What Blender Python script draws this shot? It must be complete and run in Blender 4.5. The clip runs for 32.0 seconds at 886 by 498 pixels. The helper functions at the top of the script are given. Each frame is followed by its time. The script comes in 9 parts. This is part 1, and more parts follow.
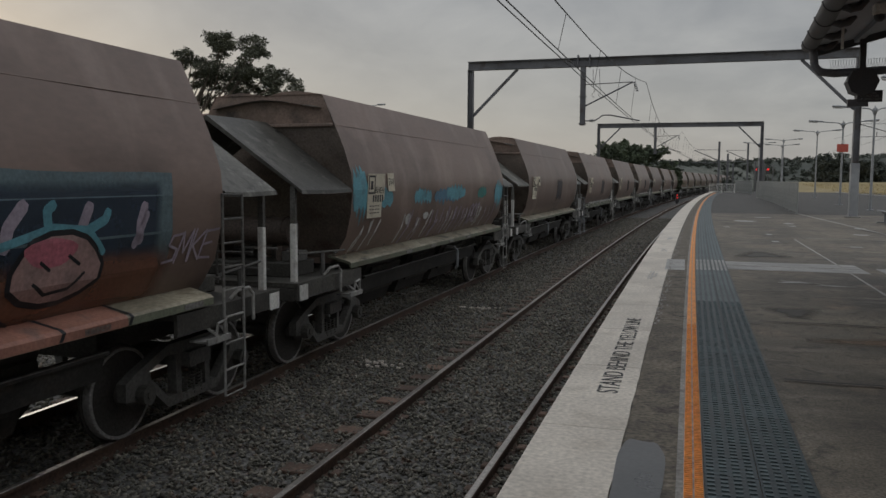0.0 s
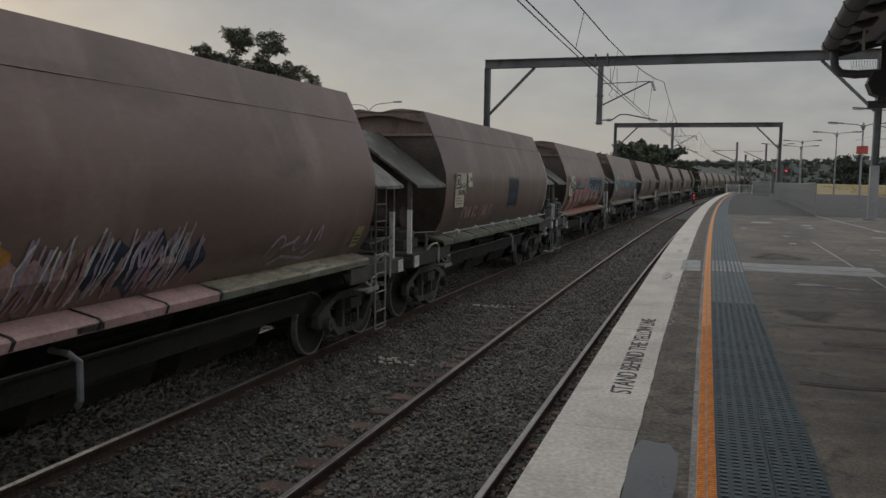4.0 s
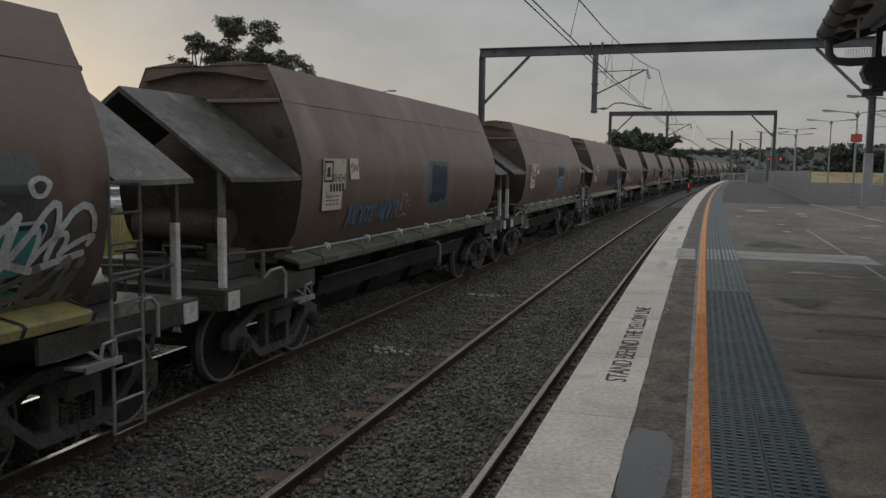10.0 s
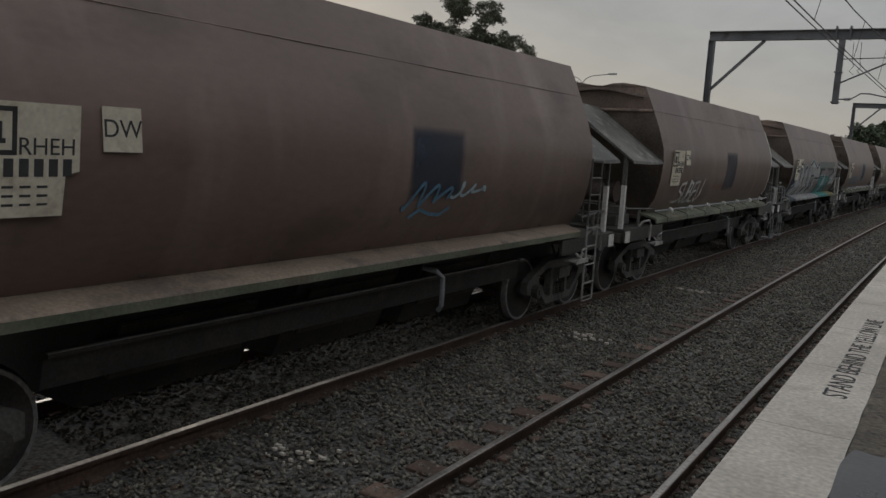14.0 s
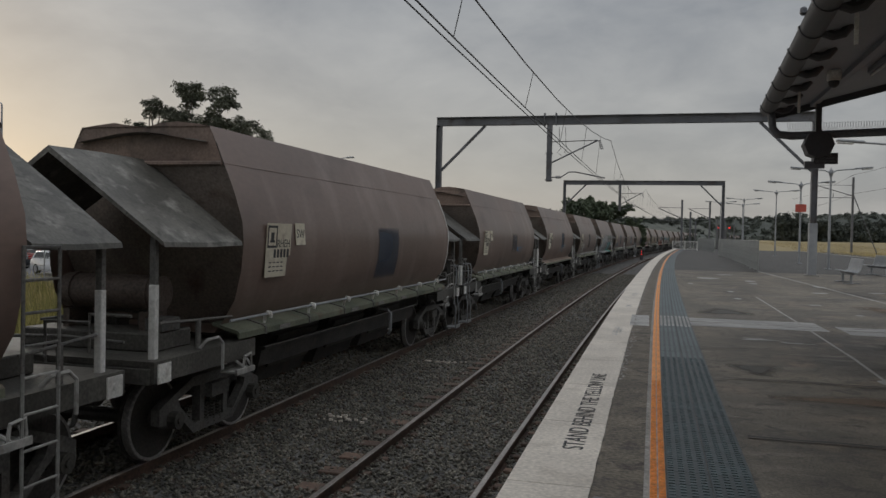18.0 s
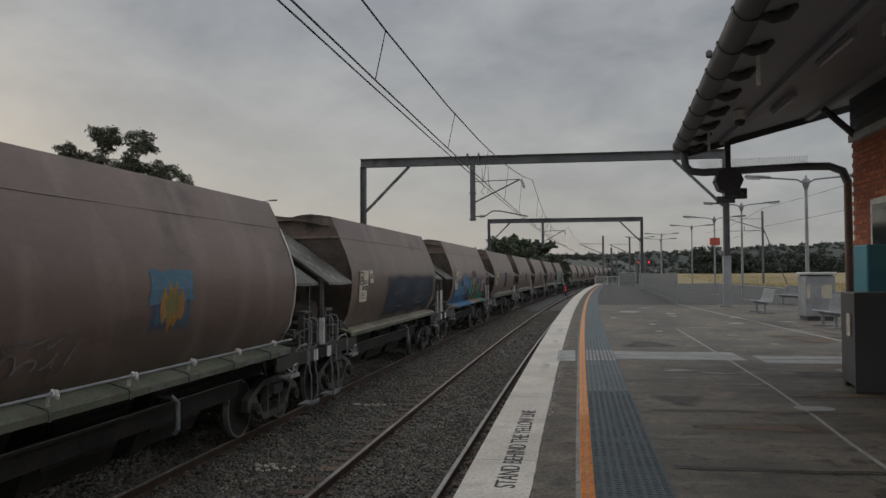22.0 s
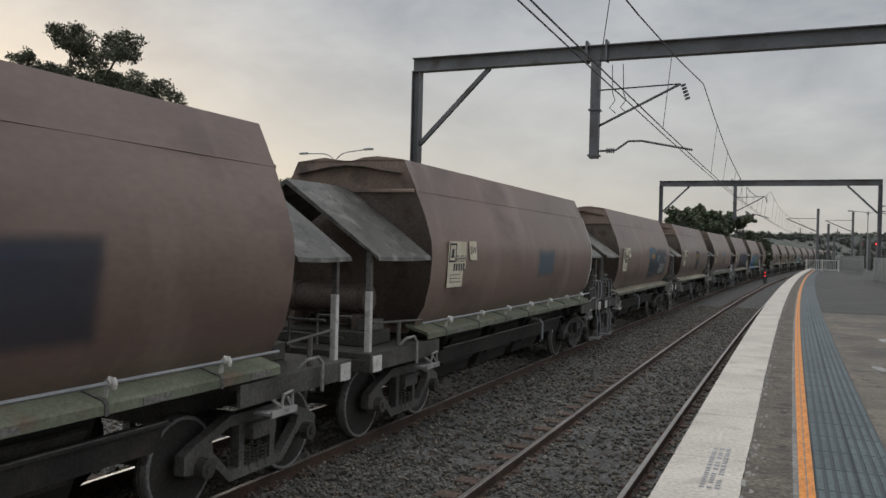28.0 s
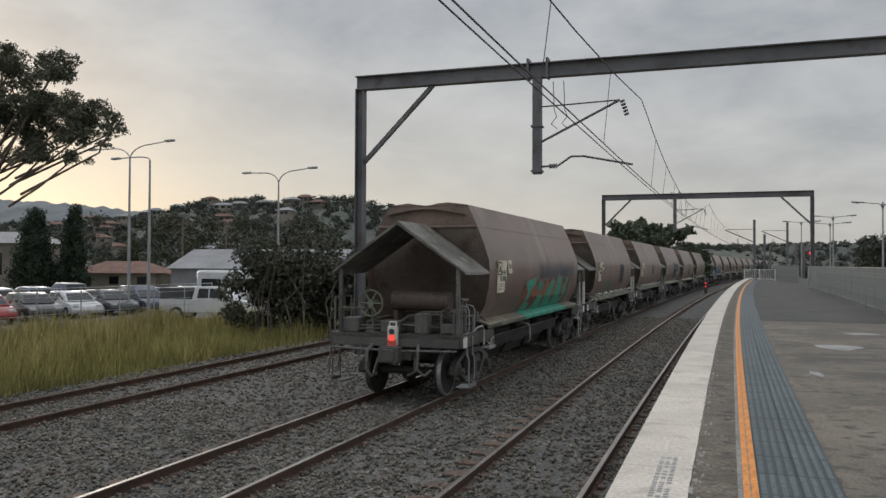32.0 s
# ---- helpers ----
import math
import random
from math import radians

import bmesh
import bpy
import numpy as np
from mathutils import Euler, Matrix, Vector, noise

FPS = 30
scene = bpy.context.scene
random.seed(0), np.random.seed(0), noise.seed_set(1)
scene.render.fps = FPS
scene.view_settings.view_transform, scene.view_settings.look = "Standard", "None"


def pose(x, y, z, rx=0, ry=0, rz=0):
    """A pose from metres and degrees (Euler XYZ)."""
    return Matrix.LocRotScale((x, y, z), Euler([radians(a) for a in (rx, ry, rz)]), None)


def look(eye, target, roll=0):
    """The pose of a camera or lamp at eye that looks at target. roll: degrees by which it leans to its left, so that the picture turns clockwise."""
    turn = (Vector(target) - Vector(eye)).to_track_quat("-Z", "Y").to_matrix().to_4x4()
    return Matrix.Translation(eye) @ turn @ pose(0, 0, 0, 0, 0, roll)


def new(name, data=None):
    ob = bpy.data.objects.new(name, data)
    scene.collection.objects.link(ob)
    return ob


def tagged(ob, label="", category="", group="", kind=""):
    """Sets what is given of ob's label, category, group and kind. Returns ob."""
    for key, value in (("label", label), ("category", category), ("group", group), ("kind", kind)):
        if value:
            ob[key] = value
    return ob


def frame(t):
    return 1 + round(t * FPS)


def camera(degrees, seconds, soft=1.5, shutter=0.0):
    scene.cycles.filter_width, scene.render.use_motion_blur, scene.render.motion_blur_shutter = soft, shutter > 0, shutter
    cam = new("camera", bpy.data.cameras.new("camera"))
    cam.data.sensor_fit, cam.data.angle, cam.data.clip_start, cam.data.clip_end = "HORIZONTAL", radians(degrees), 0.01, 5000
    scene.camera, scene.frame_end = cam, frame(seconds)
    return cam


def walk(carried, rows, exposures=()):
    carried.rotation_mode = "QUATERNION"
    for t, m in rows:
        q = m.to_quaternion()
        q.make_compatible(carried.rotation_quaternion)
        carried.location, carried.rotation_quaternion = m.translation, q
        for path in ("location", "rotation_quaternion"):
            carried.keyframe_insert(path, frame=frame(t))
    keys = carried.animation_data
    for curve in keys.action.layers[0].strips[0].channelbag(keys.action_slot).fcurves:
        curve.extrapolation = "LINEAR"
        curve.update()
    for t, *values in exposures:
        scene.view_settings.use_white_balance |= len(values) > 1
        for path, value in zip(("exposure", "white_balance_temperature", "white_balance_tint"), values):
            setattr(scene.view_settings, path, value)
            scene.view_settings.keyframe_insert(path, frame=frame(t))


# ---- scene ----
# Plan: x right of the near track's tangent, y along the line, z = 0 on the platform; rails at z = RAIL.
H_EYE = 1.593
RAIL = -1.03
cam = camera(57.4, 32.0)
# seconds, metres along the platform, tilt, lean, turn
PATH = [
    (0, 0.00, 85.04, -0.29, 16.68),
    (0.5, 0.00, 84.99, -0.19, 16.67),
    (1, 0.00, 84.98, -0.07, 17.69),
    (1.5, 0.00, 85.03, -0.34, 17.62),
    (2, 0.00, 84.99, -0.00, 17.62),
    (2.5, 0.00, 85.00, -0.04, 17.60),
    (3, 0.00, 85.00, -0.11, 17.65),
    (3.5, 0.00, 84.95, -0.50, 17.78),
    (5.5, 0.00, 84.68, -1.50, 17.54),
    (6, 0.00, 84.63, -1.47, 17.74),
    (6.5, 0.00, 84.56, -1.56, 17.90),
    (7, 0.00, 84.42, -1.67, 17.88),
    (7.5, 0.00, 84.37, -1.66, 17.81),
    (8, 0.00, 84.27, -1.48, 17.71),
    (8.5, 0.00, 84.17, -1.06, 17.76),
    (9, 0.00, 84.23, -0.76, 17.63),
    (9.5, 0.00, 84.24, -0.61, 17.48),
    (10, 0.00, 84.12, -0.74, 17.41),
    (10.5, 0.00, 84.32, -0.62, 17.02),
    (11, 0.00, 84.11, -0.02, 21.59),
    (11.5, 0.00, 84.57, 2.00, 30.64),
    (12, 0.00, 84.38, 0.87, 32.65),
    (12.5, 0.00, 80.68, -3.06, 30.75),
    (13, 0.00, 78.59, -7.07, 26.83),
    (13.5, 0.00, 78.82, -6.02, 30.07),
    (14, 0.00, 82.33, -3.44, 32.35),
    (14.5, 0.00, 83.36, -2.78, 34.98),
    (16.5, 0.00, 84.91, -1.66, 26.99),
    (17, 0.00, 85.25, -1.37, 19.10),
    (17.5, 0.00, 85.97, -1.40, 14.84),
    (18, 0.00, 88.84, -1.18, 14.37),
    (18.5, 0.00, 89.05, -1.28, 13.78),
    (19, 0.00, 89.19, -1.03, 11.71),
    (19.5, 0.00, 89.20, -1.09, 9.92),
    (20, 0.00, 89.24, -0.94, 9.60),
    (20.5, 0.00, 89.36, -0.22, 9.38),
    (21, 0.00, 90.17, 0.04, 9.20),
    (21.5, 0.00, 90.42, -0.01, 9.15),
    (22, 0.00, 91.74, 0.28, 9.16),
    (22.5, 0.00, 92.21, 2.12, 11.66),
    (23, 0.00, 92.63, 1.46, 21.59),
    (23.5, 0.00, 92.58, 0.63, 22.03),
    (24, 0.00, 92.34, 0.85, 21.61),
    (24.5, 0.00, 90.31, 0.75, 20.47),
    (24.7, 0.50, 89.60, 0.70, 20.10),
    (25, 6.20, 88.26, 0.63, 19.82),
    (25.5, 12.80, 87.61, -0.57, 23.08),
    (26, 16.00, 87.75, -1.10, 23.40),
    (26.5, 16.40, 88.10, -1.35, 23.30),
    (27.5, 16.45, 88.90, -1.52, 22.94),
    (28, 16.45, 89.79, -1.43, 22.42),
    (28.5, 16.45, 90.34, -1.28, 21.89),
    (29, 16.45, 90.68, -1.09, 21.47),
    (29.5, 16.45, 90.88, -0.92, 20.88),
    (30, 16.45, 91.02, -0.83, 20.50),
    (30.5, 16.45, 91.00, -0.61, 20.02),
    (31, 16.45, 90.93, -0.64, 19.62),
    (31.5, 16.45, 90.99, -0.33, 19.35),
    (32, 16.45, 91.05, -0.23, 18.65),
]
EXPOSE = [(0, -0.25), (10, -0.25), (12.5, -0.36), (14.5, -0.3), (17, -0.2), (24.2, -0.2), (25, 0.02), (25.5, 0.05), (28, 0.24), (32, 0.25)]
walk(cam, [(t, pose(0, d, H_EYE, a, b, c)) for t, d, a, b, c in PATH], EXPOSE)

# ---------------------------------------------------------------- sky and light
world = bpy.data.worlds.new("world")
scene.world = world
world.use_nodes = True
wt = world.node_tree
wt.nodes.clear()


def wn(kind, **kw):
    n = wt.nodes.new(kind)
    for k, v in kw.items():
        n.inputs[k].default_value = v
    return n


sky = wt.nodes.new("ShaderNodeTexSky")
sky.sky_type = "NISHITA"
sky.sun_disc = False
sky.sun_elevation = radians(9)
sky.sun_rotation = radians(-52)
w_co = wt.nodes.new("ShaderNodeTexCoord")
w_sep = wt.nodes.new("ShaderNodeSeparateXYZ")
wt.links.new(w_co.outputs["Generated"], w_sep.inputs[0])
# clouds are seen on a flat deck: direction divided by its height
w_den = wt.nodes.new("ShaderNodeMath")
w_den.operation = "ADD"
w_den.inputs[1].default_value = 0.34
w_abs = wt.nodes.new("ShaderNodeMath")
w_abs.operation = "ABSOLUTE"
wt.links.new(w_sep.outputs[2], w_abs.inputs[0])
wt.links.new(w_abs.outputs[0], w_den.inputs[0])
w_div = wt.nodes.new("ShaderNodeVectorMath")
w_div.operation = "DIVIDE"
w_cmb = wt.nodes.new("ShaderNodeCombineXYZ")
for i in range(3):
    wt.links.new(w_den.outputs[0], w_cmb.inputs[i])
wt.links.new(w_co.outputs["Generated"], w_div.inputs[0])
wt.links.new(w_cmb.outputs[0], w_div.inputs[1])
w_noise = wn("ShaderNodeTexNoise", Scale=3.3, Detail=9.0, Roughness=0.56, Distortion=0.25)
wt.links.new(w_div.outputs[0], w_noise.inputs["Vector"])
w_ramp = wt.nodes.new("ShaderNodeValToRGB")
w_ramp.color_ramp.elements[0].position = 0.34
w_ramp.color_ramp.elements[0].color = (0.272, 0.286, 0.311, 1)
w_ramp.color_ramp.elements[1].position = 0.70
w_ramp.color_ramp.elements[1].color = (0.425, 0.432, 0.440, 1)
wt.links.new(w_noise.outputs["Fac"], w_ramp.inputs[0])
# low, warm light where the sun stands behind the clouds
w_dot = wt.nodes.new("ShaderNodeVectorMath")
w_dot.operation = "DOT_PRODUCT"
w_dot.inputs[1].default_value = (-0.78, 0.62, 0.05)
wt.links.new(w_co.outputs["Generated"], w_dot.inputs[0])
w_mr = wn("ShaderNodeMapRange")
w_mr.inputs["From Min"].default_value = 0.2
w_mr.inputs["From Max"].default_value = 1.0
wt.links.new(w_dot.outputs["Value"], w_mr.inputs[0])
w_low = wn("ShaderNodeMapRange")
w_low.inputs["From Min"].default_value = 0.28
w_low.inputs["From Max"].default_value = 0.03
wt.links.new(w_abs.outputs[0], w_low.inputs[0])
w_mul = wt.nodes.new("ShaderNodeMath")
w_mul.operation = "MULTIPLY"
wt.links.new(w_mr.outputs[0], w_mul.inputs[0])
wt.links.new(w_low.outputs[0], w_mul.inputs[1])
w_mix = wt.nodes.new("ShaderNodeMixRGB")
w_mix.inputs[2].default_value = (0.462, 0.434, 0.402, 1)
wt.links.new(w_mul.outputs[0], w_mix.inputs[0])
wt.links.new(w_ramp.outputs[0], w_mix.inputs[1])
# an overcast sky brightens towards the zenith
w_zen = wn("ShaderNodeMapRange")
w_zen.inputs["From Min"].default_value, w_zen.inputs["From Max"].default_value = 0.30, 1.0
w_zen.inputs["To Min"].default_value, w_zen.inputs["To Max"].default_value = 1.0, 2.7
wt.links.new(w_abs.outputs[0], w_zen.inputs[0])
w_bg = wn("ShaderNodeBackground", Strength=1.0)
wt.links.new(w_zen.outputs[0], w_bg.inputs["Strength"])
wt.links.new(w_mix.outputs[0], w_bg.inputs[0])
w_bg2 = wn("ShaderNodeBackground", Strength=0.012)
wt.links.new(sky.outputs[0], w_bg2.inputs[0])
w_add = wt.nodes.new("ShaderNodeAddShader")
w_out = wt.nodes.new("ShaderNodeOutputWorld")
wt.links.new(w_bg.outputs[0], w_add.inputs[0])
wt.links.new(w_bg2.outputs[0], w_add.inputs[1])
wt.links.new(w_add.outputs[0], w_out.inputs[0])

sun = new("sun", bpy.data.lights.new("sun", "SUN"))
sun.data.energy = 0.5
sun.data.angle = radians(25)
sun.data.color = (1.0, 0.94, 0.86)
sun.matrix_world = look((-78, 62, 24), (0, 0, 0))


# ---------------------------------------------------------------- materials
def mat(name, a, b, scale=4.0, rough=0.8, metal=0.0, bump=0.15, fine=30.0, c=None, stretch=(1, 1, 1), spread=0.0, fleck=0.35, coat=0.0, streak=None, grime=None):
    """Two colours mixed by a broad noise, fine grain and relief over it; c: stain colour; spread: how far single objects differ."""
    m = bpy.data.materials.new(name)
    m.use_nodes = True
    nt = m.node_tree
    bs = nt.nodes["Principled BSDF"]
    co = nt.nodes.new("ShaderNodeTexCoord")
    mp = nt.nodes.new("ShaderNodeMapping")
    mp.inputs["Scale"].default_value = stretch
    nt.links.new(co.outputs["Object"], mp.inputs[0])
    vec = mp.outputs[0]
    if spread:
        oi = nt.nodes.new("ShaderNodeObjectInfo")
        sh = nt.nodes.new("ShaderNodeVectorMath")
        sh.operation = "MULTIPLY_ADD"
        sh.inputs[1].default_value = (37.0, 53.0, 29.0)
        nt.links.new(oi.outputs["Random"], sh.inputs[0])
        nt.links.new(vec, sh.inputs[2])
        vec = sh.outputs[0]

    def noise_tex(s, d):
        n = nt.nodes.new("ShaderNodeTexNoise")
        n.inputs["Scale"].default_value = s
        n.inputs["Detail"].default_value = d
        nt.links.new(vec, n.inputs["Vector"])
        return n

    big, small = noise_tex(scale, 5.0), noise_tex(fine, 4.0)
    rp = nt.nodes.new("ShaderNodeValToRGB")
    rp.color_ramp.elements[0].position, rp.color_ramp.elements[1].position = 0.34, 0.66
    rp.color_ramp.elements[0].color, rp.color_ramp.elements[1].color = (*a, 1), (*b, 1)
    nt.links.new(big.outputs["Fac"], rp.inputs[0])
    col = rp.outputs[0]
    if c:
        st = noise_tex(scale * 2.3, 7.0)
        r2 = nt.nodes.new("ShaderNodeValToRGB")
        r2.color_ramp.elements[0].position, r2.color_ramp.elements[1].position = 0.55, 0.72
        nt.links.new(st.outputs["Fac"], r2.inputs[0])
        mx = nt.nodes.new("ShaderNodeMixRGB")
        mx.inputs[2].default_value = (*c, 1)
        nt.links.new(r2.outputs[0], mx.inputs[0])
        nt.links.new(col, mx.inputs[1])
        col = mx.outputs[0]
    if streak:
        # washed run marks, long across the sheet's height
        sm = nt.nodes.new("ShaderNodeMapping")
        sm.inputs["Scale"].default_value = (1.0, 2.6, 0.35)
        nt.links.new(vec, sm.inputs[0])
        sn = nt.nodes.new("ShaderNodeTexNoise")
        sn.inputs["Scale"].default_value, sn.inputs["Detail"].default_value = 1.0, 5.0
        nt.links.new(sm.outputs[0], sn.inputs["Vector"])
        sr = nt.nodes.new("ShaderNodeMapRange")
        sr.inputs["From Min"].default_value, sr.inputs["From Max"].default_value = 0.52, 0.78
        nt.links.new(sn.outputs["Fac"], sr.inputs[0])
        sx = nt.nodes.new("ShaderNodeMixRGB")
        sx.inputs[2].default_value = (*streak, 1)
        nt.links.new(sr.outputs[0], sx.inputs[0])
        nt.links.new(col, sx.inputs[1])
        col = sx.outputs[0]
    if grime:
        # small dark spots and smears
        gn = nt.nodes.new("ShaderNodeTexNoise")
        gn.inputs["Scale"].default_value, gn.inputs["Detail"].default_value, gn.inputs["Distortion"].default_value = 5.5, 8.0, 0.8
        nt.links.new(vec, gn.inputs["Vector"])
        gr = nt.nodes.new("ShaderNodeMapRange")
        gr.inputs["From Min"].default_value, gr.inputs["From Max"].default_value = 0.53, 0.70
        nt.links.new(gn.outputs["Fac"], gr.inputs[0])
        gx = nt.nodes.new("ShaderNodeMixRGB")
        gx.inputs[2].default_value = (*grime, 1)
        nt.links.new(gr.outputs[0], gx.inputs[0])
        nt.links.new(col, gx.inputs[1])
        col = gx.outputs[0]
    fl = nt.nodes.new("ShaderNodeMapRange")
    fl.inputs["From Min"].default_value, fl.inputs["From Max"].default_value = 0.3, 0.7
    fl.inputs["To Min"].default_value, fl.inputs["To Max"].default_value = 1 - fleck, 1 + fleck
    nt.links.new(small.outputs["Fac"], fl.inputs[0])
    hs = nt.nodes.new("ShaderNodeHueSaturation")
    nt.links.new(col, hs.inputs["Color"])
    if spread:
        ad = nt.nodes.new("ShaderNodeMath")
        ad.operation = "MULTIPLY_ADD"
        ad.inputs[1].default_value, ad.inputs[2].default_value = 2 * spread, 1 - spread
        nt.links.new(oi.outputs["Random"], ad.inputs[0])
        ml = nt.nodes.new("ShaderNodeMath")
        ml.operation = "MULTIPLY"
        nt.links.new(ad.outputs[0], ml.inputs[0])
        nt.links.new(fl.outputs[0], ml.inputs[1])
        nt.links.new(ml.outputs[0], hs.inputs["Value"])
    else:
        nt.links.new(fl.outputs[0], hs.inputs["Value"])
    nt.links.new(hs.outputs[0], bs.inputs["Base Color"])
    rr = nt.nodes.new("ShaderNodeMapRange")
    rr.inputs["To Min"].default_value, rr.inputs["To Max"].default_value = max(rough - 0.12, 0.02), min(rough + 0.12, 1)
    nt.links.new(big.outputs["Fac"], rr.inputs[0])
    nt.links.new(rr.outputs[0], bs.inputs["Roughness"])
    bs.inputs["Metallic"].default_value = metal
    bs.inputs["Coat Weight"].default_value = coat
    if bump:
        bp = nt.nodes.new("ShaderNodeBump")
        bp.inputs["Strength"].default_value = bump
        bp.inputs["Distance"].default_value = 0.02
        nt.links.new(small.outputs["Fac"], bp.inputs["Height"])
        nt.links.new(bp.outputs[0], bs.inputs["Normal"])
    return m


def glow(name, col, strength):
    m = mat(name, col, col, bump=0)
    b = m.node_tree.nodes["Principled BSDF"]
    b.inputs["Emission Color"].default_value = (*col, 1)
    b.inputs["Emission Strength"].default_value = strength
    return m


def glass(name, col):
    m = bpy.data.materials.new(name)
    m.use_nodes = True
    b = m.node_tree.nodes["Principled BSDF"]
    b.inputs["Base Color"].default_value = (*col, 1)
    b.inputs["Roughness"].default_value = 0.06
    return m


M_BALLAST = mat("ballast_stone", (0.108, 0.102, 0.085), (0.185, 0.172, 0.142), 3.0, 0.9, bump=0.3, c=(0.12, 0.075, 0.05), spread=0.0)
M_BED = mat("ballast_bed", (0.075, 0.074, 0.070), (0.135, 0.130, 0.121), 3.0, 0.95, bump=0.9, fine=22.0, fleck=0.8, c=(0.08, 0.05, 0.035))
M_RAILSIDE = mat("rail_rust", (0.06, 0.037, 0.028), (0.105, 0.064, 0.045), 3.0, 0.85)
M_RAILTOP = mat("rail_head", (0.33, 0.30, 0.275), (0.45, 0.42, 0.385), 1.0, 0.34, metal=0.85, bump=0.02)
M_SLEEPER = mat("sleeper", (0.085, 0.057, 0.043), (0.14, 0.09, 0.066), 4.0, 0.85, spread=0.3)
M_CONC = mat("concrete", (0.22, 0.21, 0.195), (0.33, 0.315, 0.29), 1.2, 0.85, c=(0.14, 0.13, 0.12))
M_WHITE = mat("white_line_paint", (0.54, 0.488, 0.42), (0.70, 0.638, 0.552), 1.1, 0.6, bump=0.12, c=(0.49, 0.435, 0.365), fleck=0.2)
M_ASPH = mat("platform_asphalt", (0.062, 0.053, 0.041), (0.198, 0.170, 0.129), 0.55, 0.66, bump=0.5, fine=60.0, c=(0.215, 0.165, 0.118), fleck=0.5, streak=(0.225, 0.198, 0.16), grime=(0.05, 0.043, 0.035))
M_PIT = mat("sooty_steel", (0.034, 0.032, 0.030), (0.068, 0.064, 0.059), 1.4, 0.8, c=(0.075, 0.063, 0.052), spread=0.2, fleck=0.25)
M_STRIP = mat("edge_strip", (0.098, 0.083, 0.063), (0.185, 0.159, 0.123), 2.2, 0.8, bump=0.5, c=(0.07, 0.062, 0.054), fleck=0.5, grime=(0.06, 0.05, 0.042))
M_ORANGE = mat("orange_tactile", (0.66, 0.22, 0.03), (0.84, 0.33, 0.06), 2.0, 0.55, bump=0.1, fleck=0.3, c=(0.48, 0.22, 0.08))
M_TACT = mat("blue_grey_tactile", (0.020, 0.030, 0.034), (0.038, 0.054, 0.060), 0.8, 0.5, bump=0.1, fleck=0.35, spread=0.16, c=(0.045, 0.068, 0.075))
M_RIB = mat("worn_tactile_rib", (0.054, 0.080, 0.084), (0.10, 0.134, 0.138), 1.4, 0.5, bump=0.1, fleck=0.4, c=(0.04, 0.056, 0.062), spread=0.1)
M_PUDDLE = mat("smooth_patch", (0.064, 0.065, 0.066), (0.10, 0.101, 0.101), 2.0, 0.32, bump=0.03, fleck=0.15)
M_BAND = mat("pale_worn_paint", (0.23, 0.225, 0.212), (0.41, 0.40, 0.38), 1.6, 0.5, c=(0.13, 0.12, 0.108), fleck=0.3, stretch=(0.5, 1.6, 1), grime=(0.11, 0.10, 0.09))
M_BLACK = mat("black_lettering", (0.03, 0.03, 0.03), (0.06, 0.06, 0.06), 2, 0.7, bump=0, fleck=0.1)
M_CRACK = mat("joint_filler", (0.03, 0.028, 0.025), (0.06, 0.055, 0.05), 2, 0.8, bump=0)
M_LINE = mat("pale_joint", (0.32, 0.31, 0.29), (0.42, 0.40, 0.37), 2, 0.8, bump=0.1)
M_STEEL = mat("gantry_steel", (0.12, 0.122, 0.13), (0.19, 0.19, 0.2), 0.8, 0.6, metal=0.3, c=(0.10, 0.085, 0.075), fleck=0.12)
M_WIRE = mat("wire", (0.05, 0.05, 0.05), (0.09, 0.085, 0.08), 2, 0.6, metal=0.4, bump=0)
M_GALV = mat("galvanised", (0.28, 0.29, 0.3), (0.40, 0.41, 0.42), 2.0, 0.5, metal=0.4, bump=0.03, fleck=0.1)
M_DARK = mat("dark_canopy", (0.052, 0.052, 0.055), (0.085, 0.084, 0.088), 0.8, 0.5, bump=0.03, fleck=0.1)
M_SOFFIT = mat("grey_soffit", (0.27, 0.285, 0.315), (0.35, 0.365, 0.395), 0.6, 0.6, bump=0.03, fleck=0.1)
M_BIN = mat("charcoal_bin", (0.065, 0.062, 0.063), (0.10, 0.096, 0.097), 0.6, 0.4, bump=0.02, fleck=0.06)
M_GRASS = mat("grass_ground", (0.10, 0.11, 0.035), (0.20, 0.18, 0.06), 0.4, 0.95, bump=0.5)
M_FIELD = mat("dry_field", (0.25, 0.195, 0.095), (0.35, 0.28, 0.145), 0.1, 0.95, bump=0.5)
M_ROAD = mat("car_park_asphalt", (0.10, 0.10, 0.105), (0.16, 0.16, 0.165), 0.4, 0.85)
M_BRICK = mat("red_brick", (0.36, 0.105, 0.055), (0.50, 0.17, 0.085), 3.0, 0.85, spread=0.25)
M_MORTAR = mat("mortar", (0.30, 0.27, 0.24), (0.4, 0.37, 0.33), 3.0, 0.9)
M_LENS = glow("tail_lens", (0.9, 0.08, 0.05), 0.7)
M_RED = glow("red_signal", (1.0, 0.035, 0.03), 1.6)
M_REDPAINT = mat("red_sign", (0.55, 0.10, 0.07), (0.65, 0.14, 0.10), 2, 0.5, bump=0)
